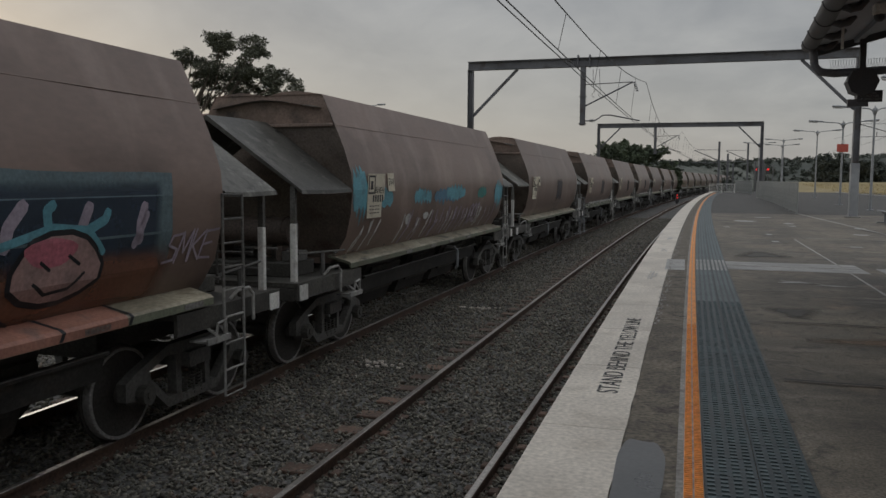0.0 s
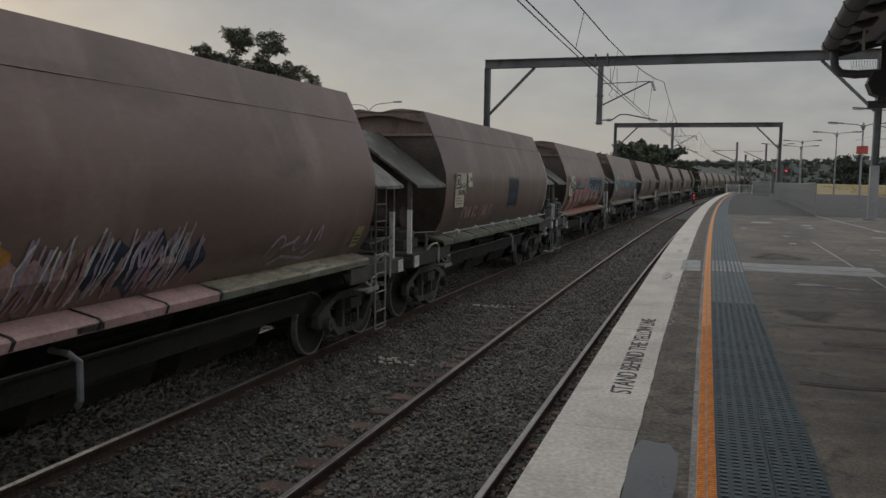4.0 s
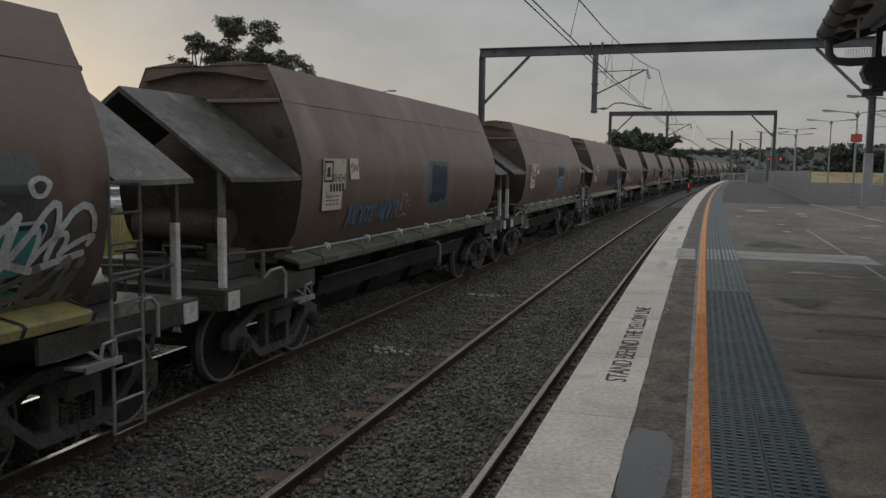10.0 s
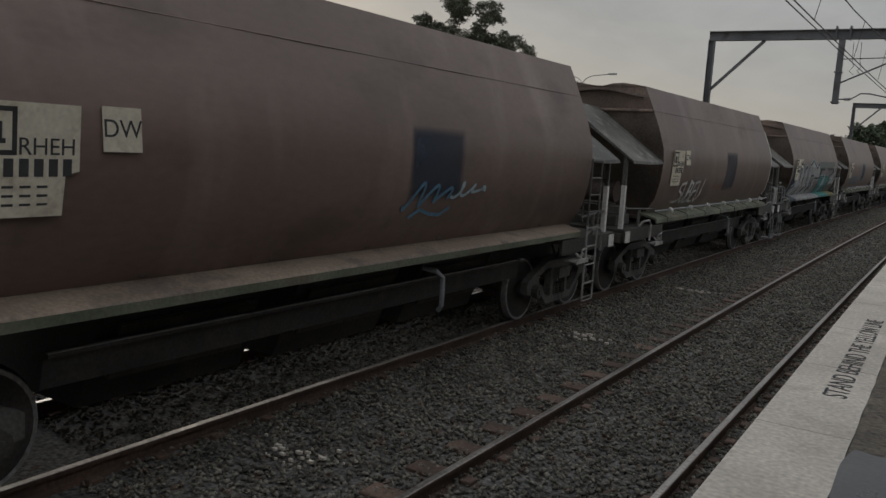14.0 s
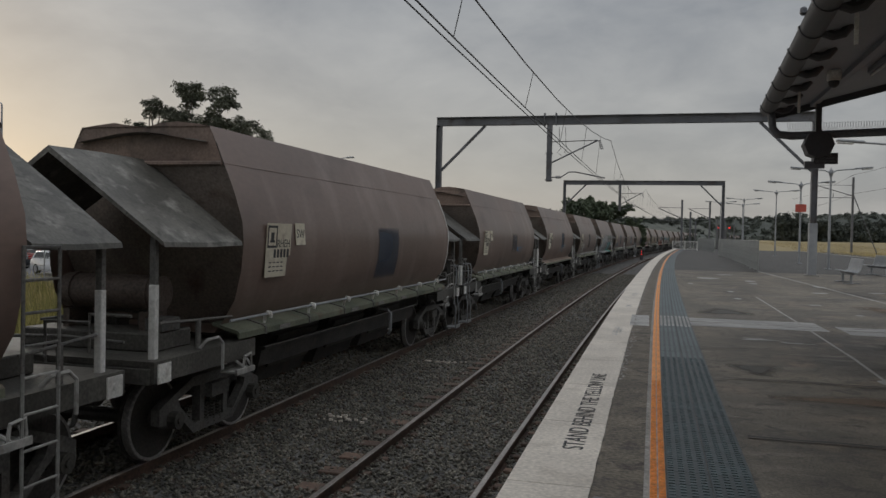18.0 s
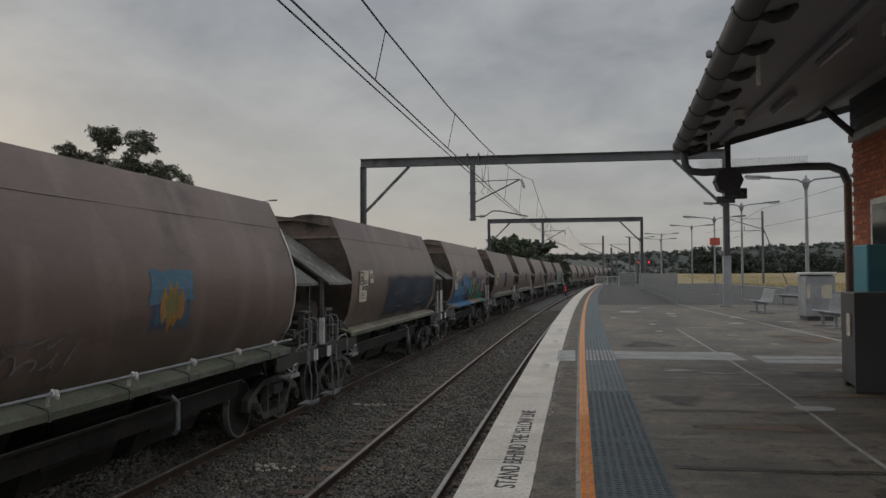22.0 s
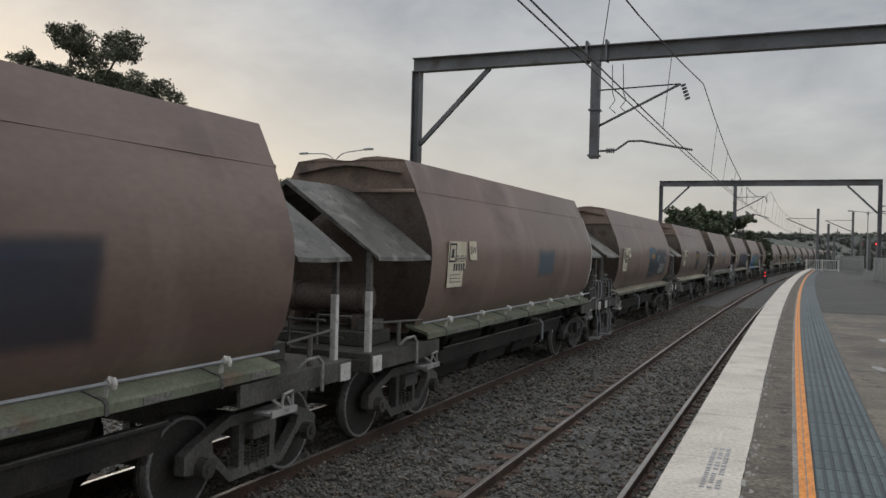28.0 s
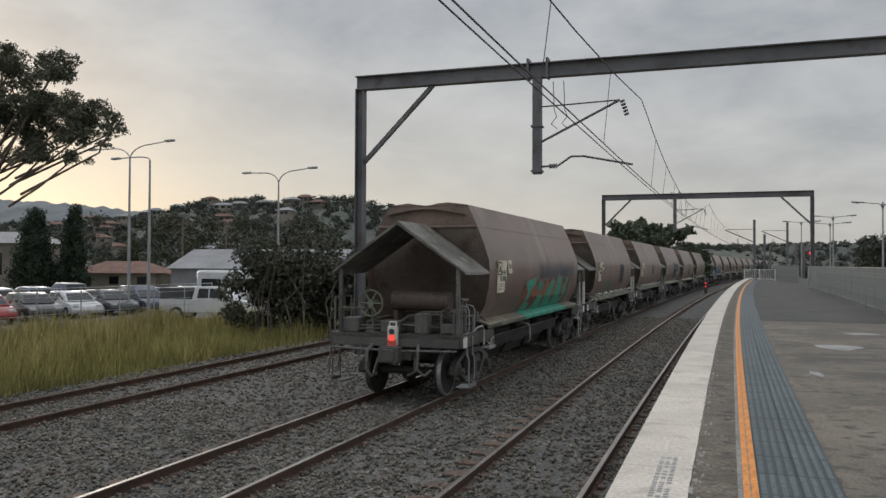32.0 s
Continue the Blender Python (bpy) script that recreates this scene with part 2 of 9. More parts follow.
# train
M_WAG = mat("dusty_oxide_paint", (0.160, 0.110, 0.089), (0.238, 0.168, 0.139), 0.45, 0.40, bump=0.035, fine=14.0, c=(0.128, 0.088, 0.072), stretch=(1, 0.55, 1.3), spread=0.13, fleck=0.07, streak=(0.30, 0.225, 0.19))
M_WAGEND = mat("coal_dusted_end", (0.155, 0.115, 0.094), (0.29, 0.212, 0.17), 0.9, 0.8, bump=0.12, c=(0.07, 0.06, 0.052), spread=0.15, fleck=0.2)
# lower end sheets: coal soot and the hood's shade in one colour
M_SOOT_SHADE = mat("sooty_shaded_end", (0.135, 0.113, 0.095), (0.235, 0.192, 0.160), 1.1, 0.85, bump=0.15, c=(0.12, 0.085, 0.065), spread=0.15, fleck=0.25)
M_HOOD = mat("weathered_hood", (0.068, 0.065, 0.056), (0.145, 0.139, 0.121), 1.7, 0.55, bump=0.15, c=(0.24, 0.232, 0.208), spread=0.42, fleck=0.25, grime=(0.05, 0.047, 0.041))
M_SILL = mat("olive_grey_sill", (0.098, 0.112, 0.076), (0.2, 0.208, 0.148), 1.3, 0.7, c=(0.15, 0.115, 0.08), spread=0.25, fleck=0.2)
M_LIT_SHELF = mat("cream_lit_sill", (0.175, 0.155, 0.112), (0.37, 0.33, 0.242), 1.3, 0.6, c=(0.135, 0.095, 0.062), spread=0.25, fleck=0.25, grime=(0.085, 0.078, 0.06), stretch=(1, 0.45, 1), streak=(0.42, 0.385, 0.29))
M_RUNG = mat("worn_pale_steel", (0.27, 0.265, 0.25), (0.41, 0.40, 0.375), 3.0, 0.6, c=(0.18, 0.165, 0.15), spread=0.25, fleck=0.15)
M_UNDER = mat("oily_underframe", (0.09, 0.087, 0.081), (0.155, 0.149, 0.137), 2.0, 0.6, c=(0.115, 0.10, 0.085), spread=0.2)
M_DECK = mat("deck_steel", (0.052, 0.049, 0.043), (0.10, 0.095, 0.083), 2.0, 0.6, c=(0.055, 0.049, 0.043), spread=0.25)
M_WHEEL = mat("wheel_steel", (0.04, 0.037, 0.034), (0.075, 0.068, 0.062), 2.0, 0.6, metal=0.1)
M_TREAD = mat("wheel_tread", (0.36, 0.35, 0.34), (0.50, 0.49, 0.48), 2.0, 0.4, metal=0.5, bump=0)
M_PWHITE = mat("grubby_white_paint", (0.64, 0.625, 0.585), (0.79, 0.775, 0.735), 3.0, 0.6, c=(0.48, 0.45, 0.41), spread=0.15, fleck=0.15)
M_PANEL = mat("data_panel_white", (0.62, 0.56, 0.43), (0.74, 0.68, 0.545), 2.5, 0.6, c=(0.45, 0.38, 0.29), spread=0.1, fleck=0.1, bump=0.02)
M_PLANK = mat("brown_sill", (0.22, 0.165, 0.125), (0.32, 0.25, 0.19), 1.1, 0.75, c=(0.14, 0.11, 0.09), fleck=0.2)
M_TANK = mat("brown_tank", (0.085, 0.064, 0.053), (0.135, 0.102, 0.085), 2.0, 0.6, spread=0.15)


# ---------------------------------------------------------------- mesh helpers
def cx(y):
    """Sideways shift of the line's curve at y."""
    return 0.0003 * y * y if y > 0 else 0.0


def turn_at(y):
    return -math.degrees(math.atan(0.0006 * y)) if y > 0 else 0.0


def box(bm, x0, x1, y0, y1, z0, z1, m=None):
    g = bmesh.ops.create_cube(bm, size=1.0)["verts"]
    for v in g:
        v.co = Vector((x0 + (v.co.x + 0.5) * (x1 - x0), y0 + (v.co.y + 0.5) * (y1 - y0), z0 + (v.co.z + 0.5) * (z1 - z0)))
        if m:
            v.co = m @ v.co
    return g


def rod(bm, p, q, r, seg=8, r2=None):
    p, q = Vector(p), Vector(q)
    d = q - p
    m = Matrix.Translation((p + q) / 2) @ d.to_track_quat("Z", "Y").to_matrix().to_4x4()
    bmesh.ops.create_cone(bm, cap_ends=True, segments=seg, radius1=r, radius2=r if r2 is None else r2, depth=max(d.length, 1e-4), matrix=m)


def tube(bm, pts, r, seg=6):
    """One unbroken pipe along the points."""
    P = [Vector(p) for p in pts]
    loops = []
    ref = None
    for i, p in enumerate(P):
        d = (P[min(i + 1, len(P) - 1)] - P[max(i - 1, 0)]).normalized()
        if ref is None:
            ref = d.orthogonal().normalized()
        u = (ref - d * ref.dot(d))
        u = u.normalized() if u.length > 1e-5 else d.orthogonal().normalized()
        ref = u
        v = d.cross(u)
        loops.append([p + (u * math.cos(6.2832 * k / seg) + v * math.sin(6.2832 * k / seg)) * r for k in range(seg)])
    loft(bm, loops)


def sheet(bm, pts):
    bm.faces.new([bm.verts.new(p) for p in pts])


def loft(bm, loops, close=True, caps=True):
    """Skin between loops of points of equal count."""
    vs = [[bm.verts.new(p) for p in l] for l in loops]
    n = len(vs[0])
    for a, b in zip(vs, vs[1:]):
        for i in range(n if close else n - 1):
            j = (i + 1) % n
            bm.faces.new((a[i], a[j], b[j], b[i]))
    if caps and close:
        bm.faces.new(vs[0][::-1])
        bm.faces.new(vs[-1])


def bar_xz(bm, prof, y0, y1):
    """A profile of (x, z) drawn out along y."""
    loft(bm, [[(x, y0, z) for x, z in prof], [(x, y1, z) for x, z in prof]])


def mesh_of(name, bm, material, bevel=0.0, smooth=False):
    if bevel:
        bmesh.ops.bevel(bm, geom=bm.edges[:], offset=bevel, segments=1, affect="EDGES", clamp_overlap=True)
    bmesh.ops.recalc_face_normals(bm, faces=bm.faces[:])
    me = bpy.data.meshes.new(name)
    bm.to_mesh(me)
    bm.free()
    for mm in material if isinstance(material, (list, tuple)) else (material,):
        me.materials.append(mm)
    if smooth:
        me.shade_smooth()
        me.set_sharp_from_angle(angle=radians(38))
    return me


def part(name, bm, material, parent, label="", bevel=0.0, smooth=False, at=None):
    ob = new(name, mesh_of(name, bm, material, bevel, smooth) if isinstance(bm, bmesh.types.BMesh) else bm)
    ob.parent = parent
    if at is not None:
        ob.matrix_basis = at
    if label:
        tagged(ob, label)
    return ob


def thing(name, label, category, m=None, group="", kind=""):
    ob = new(name)
    if m is not None:
        ob.matrix_basis = m
    return tagged(ob, label, category, group, kind)


def solid(name, bm, material, label, category, kind="", group="", bevel=0.0, smooth=False, m=None):
    ob = new(name, mesh_of(name, bm, material, bevel, smooth))
    if m is not None:
        ob.matrix_basis = m
    return tagged(ob, label, category, group, kind)


def bmnew():
    return bmesh.new()


def raw_mesh(name, verts, faces, material):
    me = bpy.data.meshes.new(name)
    me.from_pydata(verts, [], faces)
    me.materials.append(material)
    me.update()
    return me


def lettering(body, size, material):
    """A flat mesh of letters from the built-in font, centred, in the x-y plane."""
    cu = bpy.data.curves.new("lettering", "FONT")
    cu.body, cu.size, cu.align_x, cu.align_y, cu.extrude = body, size, "CENTER", "CENTER", 0.001
    tmp = bpy.data.objects.new("lettering", cu)
    scene.collection.objects.link(tmp)
    dg = bpy.context.evaluated_depsgraph_get()
    me = bpy.data.meshes.new_from_object(tmp.evaluated_get(dg))
    bpy.data.objects.remove(tmp)
    me.materials.clear()
    me.materials.append(material)
    return me

def thinning(m):
    """A stain or spray that thins out towards its edge: the mesh carries how thick it lies."""
    nt = m.node_tree
    if "thin" not in nt.nodes:
        bs, out = nt.nodes["Principled BSDF"], nt.nodes["Material Output"]
        at, mx, tr = nt.nodes.new("ShaderNodeAttribute"), nt.nodes.new("ShaderNodeMixShader"), nt.nodes.new("ShaderNodeBsdfTransparent")
        mx.name = "thin"
        at.attribute_name = "thickness"
        nt.links.new(at.outputs["Fac"], mx.inputs[0])
        nt.links.new(tr.outputs[0], mx.inputs[1])
        nt.links.new(bs.outputs[0], mx.inputs[2])
        nt.links.new(mx.outputs[0], out.inputs["Surface"])
    return m


# ---------------------------------------------------------------- ground
rng = np.random.default_rng(5)


def strip(name, x0, x1, y0, y1, z, material, step=4.0, label="", category="", kind="structure", curved=True, skirt=0.0):
    """A level sheet that follows the line's curve."""
    n = max(2, int((y1 - y0) / step) + 1)
    ys = np.linspace(y0, y1, n)
    vs, fs = [], []
    for y in ys:
        c = cx(y) if curved else 0.0
        vs += [(x0 + c, y, z), (x1 + c, y, z)]
        if skirt:
            vs += [(x0 + c, y, z - skirt), (x1 + c, y, z - skirt)]
    k = 4 if skirt else 2
    for i in range(n - 1):
        a, b = i * k, (i + 1) * k
        fs.append((a, a + 1, b + 1, b))
        if skirt:
            fs += [(a, b, b + 2, a + 2), (a + 1, a + 3, b + 3, b + 1)]
    if skirt:
        fs += [(0, 2, 3, 1), (len(vs) - 4, len(vs) - 3, len(vs) - 1, len(vs) - 2)]
    return tagged(new(name, raw_mesh(name, vs, fs, material)), label, category, kind=kind)


bm = bmnew()
bmesh.ops.create_grid(bm, x_segments=8, y_segments=8, size=2500)
solid("ground", bm, M_GRASS, "grassy ground reaching to the hills", "ground", "structure", m=pose(0, 1500, RAIL - 0.42))
strip("ballast_bed", -14.3, -0.75, -25, 420, RAIL - 0.145, M_BED, label="dark bed of crushed stone under the three tracks", category="ballast", skirt=0.3)

# loose stones on the bed, one joined mesh
BASE = np.array([(1, 0, 0), (0, 1, 0), (-1, 0, 0), (0, -1, 0), (0, 0, 1), (0.2, 0.1, -0.8)], float)
FACE = np.array([(0, 1, 4), (1, 2, 4), (2, 3, 4), (3, 0, 4), (1, 0, 5), (2, 1, 5), (3, 2, 5), (0, 3, 5)])


def stones(name, spans, material, label):
    vs, fs = [], []
    count = 0
    for x0, x1, y0, y1, n, r0, r1, z in spans:
        px, py = rng.uniform(x0, x1, n), rng.uniform(y0, y1, n)
        px = px + 0.0003 * np.maximum(py, 0) ** 2
        r = rng.uniform(r0, r1, n)
        a = rng.uniform(0, 2 * np.pi, n)
        v = BASE[None] * r[:, None, None] * rng.uniform(0.6, 1.35, (n, 6, 1)) * np.array([1, 0.8, 0.65])
        ca, sa = np.cos(a)[:, None], np.sin(a)[:, None]
        tilt = rng.uniform(-0.6, 0.6, n)[:, None]
        X = v[..., 0] * ca - v[..., 1] * sa + px[:, None]
        Y = v[..., 0] * sa + v[..., 1] * ca + py[:, None]
        Zc = v[..., 2] + tilt * v[..., 0] + z + rng.uniform(-0.012, 0.02, n)[:, None]
        vs.append(np.stack([X, Y, Zc], -1).reshape(-1, 3))
        fs.append((FACE[None] + (np.arange(n) * 6)[:, None, None] + count).reshape(-1, 3))
        count += n * 6
    V, F = np.concatenate(vs), np.concatenate(fs)
    me = bpy.data.meshes.new(name)
    me.vertices.add(len(V))
    me.vertices.foreach_set("co", V.ravel())
    me.loops.add(len(F) * 3)
    me.loops.foreach_set("vertex_index", F.ravel().astype(np.int32))
    me.polygons.add(len(F))
    me.polygons.foreach_set("loop_start", np.arange(0, len(F) * 3, 3, dtype=np.int32))
    me.update(calc_edges=True)
    me.materials.append(material)
    return tagged(new(name, me), label, "gravel", kind="stuff")


def island_colour(m, lo, hi):
    """Loose pieces of one mesh differ in tone."""
    nt = m.node_tree
    bs = nt.nodes["Principled BSDF"]
    link = bs.inputs["Base Color"].links[0]
    src = link.from_socket
    ge = nt.nodes.new("ShaderNodeNewGeometry")
    mr = nt.nodes.new("ShaderNodeMapRange")
    mr.inputs["To Min"].default_value, mr.inputs["To Max"].default_value = lo, hi
    nt.links.new(ge.outputs["Random Per Island"], mr.inputs[0])
    hs = nt.nodes.new("ShaderNodeHueSaturation")
    nt.links.new(src, hs.inputs["Color"])
    nt.links.new(mr.outputs[0], hs.inputs["Value"])
    nt.links.new(hs.outputs[0], bs.inputs["Base Color"])


island_colour(M_BALLAST, 0.45, 1.6)
ZB = RAIL - 0.135
stones("ballast", [
    (-5.3, -0.85, 3.5, 14, 24000, 0.016, 0.038, ZB), (-5.3, -0.85, 14, 26, 17000, 0.02, 0.042, ZB),
    (-5.3, -0.85, 26, 60, 14000, 0.028, 0.055, ZB), (-9.9, -5.3, 4, 16, 16000, 0.018, 0.042, ZB),
    (-14.2, -5.3, 16, 30, 22000, 0.024, 0.048, ZB), (-14.2, -5.3, 30, 60, 15000, 0.032, 0.06, ZB)],
    M_BALLAST, "grey crushed stone ballast between the rails")
bm = bmnew()
CHIPS = ((-4.1, 5.05), (-4.5, 4.95), (-4.25, 10.95), (-4.15, 16.5))
for _ in range(70):
    k = rng.integers(0, 4)
    c0, c1 = CHIPS[k]
    x, y = c0 + rng.normal(0, 0.22), c1 + rng.normal(0, 0.10)
    s = rng.uniform(0.008, 0.03)
    box(bm, x - s, x + s, y - s * 0.6, y + s * 0.6, ZB + 0.03, ZB + 0.045 + s * 0.3)
solid("white_chips", bm, M_WHITE, "scattered flecks of white lime on the stones", "debris", "stuff")

# ---------------------------------------------------------------- tracks
RAIL_PROF = [(-0.07, -0.16), (0.07, -0.16), (0.07, -0.145), (0.012, -0.125), (0.012, -0.045), (0.036, -0.035), (0.036, -0.004),
             (-0.036, -0.004), (-0.036, -0.035), (-0.012, -0.045), (-0.012, -0.125), (-0.07, -0.145)]
SLEEP = bmnew()
box(SLEEP, -1.25, 1.25, -0.115, 0.115, -0.30, -0.152)
box(SLEEP, -1.2, -0.86, -0.115, 0.115, -0.152, -0.112)
for sx in (-1, 1):
    for d in (-0.11, 0.11):
        box(SLEEP, sx * 0.752 + d - 0.045, sx * 0.752 + d + 0.045, -0.06, 0.06, -0.15, -0.105)
SLEEP = mesh_of("sleeper", SLEEP, M_SLEEPER, bevel=0.008)


def track(name, x, y0, y1, label, material_top, curved=True, near=55):
    t = thing(name, label, "railway track", kind="structure")
    for s in (-1, 1):
        loops, tops = [], []
        for y in np.arange(y0, y1 + 1, 5.0):
            c = x + s * 0.7525 + (cx(y) if curved else 0)
            loops.append([(c + px, y, RAIL + pz) for px, pz in RAIL_PROF])
            tops.append([(c - 0.03, y, RAIL - 0.004), (c + 0.03, y, RAIL - 0.004), (c + 0.026, y, RAIL), (c - 0.026, y, RAIL)])
        bm = bmnew()
        loft(bm, loops)
        rail = part("rail", bm, M_RAILSIDE, t, "rust-brown steel rail")
        bm = bmnew()
        loft(bm, tops)
        part("running_surface", bm, material_top, rail, "worn bright rail head")
    for i, y in enumerate(np.arange(y0 + 2, y1, 0.62)):
        if y < 2 or y > 150:
            continue
        part("sleeper", SLEEP, None, t, at=pose(x + (cx(y) if curved else 0), y, RAIL, 0, 0, turn_at(y) if curved else 0))
    return t


TR1, TR2, TR3 = -2.42, -6.17, -11.72
track("near_track", TR1, -25, 420, "empty near track with brown sleepers and bright rail heads", M_RAILTOP)
track("train_track", TR2, -25, 420, "middle track under the coal train", M_RAILTOP)
track("siding_track", TR3, -25, 130, "rusty siding track beside long grass", M_RAILSIDE, curved=False)

# ---------------------------------------------------------------- platform
XE = -0.82


def slab(name, x0, x1, y0, y1, z0, z1, material, label, category="platform", curved=True, step=4.0):
    return strip(name, x0, x1, y0, y1, z1, material, step, label, category, skirt=z1 - z0, curved=curved)


slab("platform", XE + 0.03, 20.0, -30, 122, RAIL - 0.4, -0.012, M_ASPH, "dark worn asphalt platform with stains and patches")
slab("platform_wall", XE - 0.0, XE + 0.028, -30, 122, RAIL - 0.4, -0.10, M_CONC, "stained concrete face under the platform edge")
# painted coping slabs
coping = thing("coping", "white-painted concrete edge slabs of the platform", "platform edge", kind="structure")
for i in range(70):
    y0 = -2 + i * 1.79
    bm = bmnew()
    loops = []
    for k in range(15):
        y = y0 + 0.004 + (1.782) * k / 14
        w = 0.485 + 0.003 * math.sin(y * 1.3) + rng.normal(0, 0.0025)
        loops.append([(XE - 0.05 + cx(y), y, z) for z in (-0.10, 0.002)] + [(XE + w + cx(y), y, z) for z in (0.002, -0.10)])
    loft(bm, loops)
    part("slab", bm, M_WHITE, coping)
strip("line_bed", -0.012, 0.024, -20, 120, 0.004, M_CONC, label="pale concrete bedding beside the orange line", category="platform")
strip("edge_strip", XE + 0.49, 0.03, -20, 120, 0.0, M_STRIP, label="brown-grey worn concrete strip behind the white edge", category="platform")
# orange line: two ribbed bars
line = thing("orange_line", "orange ribbed safety line along the platform", "tactile line", kind="structure")
OR = bmnew()
box(OR, 0.0, 0.105, 0, 0.598, 0.0, 0.005)
for rx in (0.003, 0.057):
    box(OR, rx, rx + 0.045, 0.0, 0.598, 0.004, 0.007)
    for k in range(20):
        box(OR, rx + 0.002, rx + 0.043, 0.004 + k * 0.03, 0.020 + k * 0.03, 0.007, 0.017)
OR.faces.ensure_lookup_table()
for f in OR.faces[6:]:
    f.material_index = 1
OR = mesh_of("strip", OR, [M_LINE, M_ORANGE])
OR2 = bmnew()
box(OR2, 0.0, 0.105, 0, 0.598, 0.0, 0.005)
for rx in (0.003, 0.057):
    box(OR2, rx, rx + 0.045, 0.0, 0.598, 0.005, 0.010)
OR2.faces.ensure_lookup_table()
for f in OR2.faces[6:]:
    f.material_index = 1
OR2 = mesh_of("strip", OR2, [M_LINE, M_ORANGE])
for i in range(195):
    y = 2.0 + i * 0.6
    part("strip", OR if y < 9 else OR2, None, line, at=pose(0.025 + cx(y), y, 0.0, 0, 0, turn_at(y)))
# blue-grey tactile pavers
pave = thing("tactile_paving", "blue-grey ribbed tactile pavers beside the orange line", "tactile paving", kind="structure")
TA = bmnew()
box(TA, 0.0, 0.276, 0.002, 0.298, 0.0, 0.004)
n0 = len(TA.faces)
for r in range(4):
    for k in range(5):
        box(TA, 0.012 + r * 0.068, 0.05 + r * 0.068, 0.006 + k * 0.0595, 0.034 + k * 0.0595, 0.004, 0.010)
TA.faces.ensure_lookup_table()
for f in TA.faces[n0:]:
    f.material_index = 1
TA = mesh_of("paver", TA, [M_TACT, M_RIB])
TB = bmnew()
box(TB, 0.0, 0.276, 0.0, 0.598, 0.0, 0.004)
n0 = len(TB.faces)
for r in range(4):
    box(TB, 0.012 + r * 0.068, 0.05 + r * 0.068, 0.004, 0.594, 0.004, 0.009)
TB.faces.ensure_lookup_table()
for f in TB.faces[n0:]:
    f.material_index = 1
TB = mesh_of("paver", TB, [M_TACT, M_RIB])
y = 2.4
count = 0
while y < 62:
    for c in range(2):
        part("paver", TA if y < 11 else TB, None, pave, at=pose(0.135 + c * 0.281 + cx(y), y, 0.0, 0, 0, turn_at(y)))
    y += 0.3 if y < 11 else 0.6
strip("far_paving", 0.135, 0.69, 62, 118, 0.006, M_TACT, label="blue-grey tactile paving running on along the platform", category="tactile paving")
M_ASPHFAR = mat("dark_platform_asphalt", (0.050, 0.047, 0.043), (0.095, 0.089, 0.080), 0.7, 0.75, bump=0.5, fine=60.0, fleck=0.4, grime=(0.04, 0.037, 0.033))
strip("dark_asphalt", 0.70, 19.9, 41.5, 121, -0.006, M_ASPHFAR, label="newer dark asphalt on the far half of the platform", category="platform")
# crumbling mortar and old paint beside the white edge
bm = bmnew()
for k in range(520):
    x, yy = -0.335 + abs(rng.normal(0, 0.05)), rng.uniform(9, 64)
    n = 5
    sheet(bm, [(x + cx(yy) + rng.uniform(0.006, 0.022) * math.cos(6.283 * i / n), yy + rng.uniform(0.02, 0.1) * math.sin(6.283 * i / n), 0.0032 + 0.000003 * k) for i in range(n)])
solid("crumbs", bm, M_CONC, "flaking pale mortar along the white edge", "debris", "stuff")
# worn pale band across the platform, with a second one beyond the tactile strip
strip("pale_band", 0.70, 3.1, 15.4, 16.9, -0.007, M_BAND, label="pale worn paint band across the platform", category="marking", curved=False)
strip("pale_band", 3.35, 6.4, 15.0, 16.3, -0.007, M_BAND, label="pale worn paint band across the platform", category="marking", curved=False)
strip("pale_band", -0.32, 0.02, 14.9, 16.9, 0.003, M_BAND, label="pale worn paint beside the orange line", category="marking", curved=False)
strip("pale_band", 4.2, 5.4, 13.7, 14.2, -0.007, M_BAND, label="pale worn patch on the platform", category="marking", curved=False)


for k in range(8):
    x0 = 0.147 + (k % 4) * 0.068 + (k // 4) * 0.281
    strip("worn_band", x0, x0 + 0.04, 15.0, 16.9, 0.0105, M_BAND, label="pale wear on the ribs of the tactile pavers", category="marking")
# expansion joints and seams
for yj, x1 in ((6.9, 4.2), (9.75, 3.2), (12.4, 1.4)):
    bm = bmnew()
    pts = [(-0.33 + k * (x1 + 0.33) / 12, yj + rng.normal(0, 0.012)) for k in range(13)]
    for (xa, ya), (xb, yb) in zip(pts, pts[1:]):
        if -0.33 < xa < 0.0 or xa > 0.65:
            sheet(bm, [(xa, ya - 0.022, 0.004), (xb, yb - 0.022, 0.004), (xb, yb + 0.022, 0.004), (xa, ya + 0.022, 0.004)])
    solid("expansion_joint", bm, M_CRACK, "dark joint across the platform asphalt", "joint", "structure")


def seam(pts, w, material, label):
    bm = bmnew()
    for (xa, ya), (xb, yb) in zip(pts, pts[1:]):
        d = Vector((xb - xa, yb - ya, 0)).normalized()
        n = Vector((-d.y, d.x, 0)) * w / 2
        a, b = Vector((xa, ya, -0.0045)), Vector((xb, yb, -0.0045))
        sheet(bm, [a - n, b - n, b + n, a + n])
    solid("seam", bm, material, label, "seam", "structure")


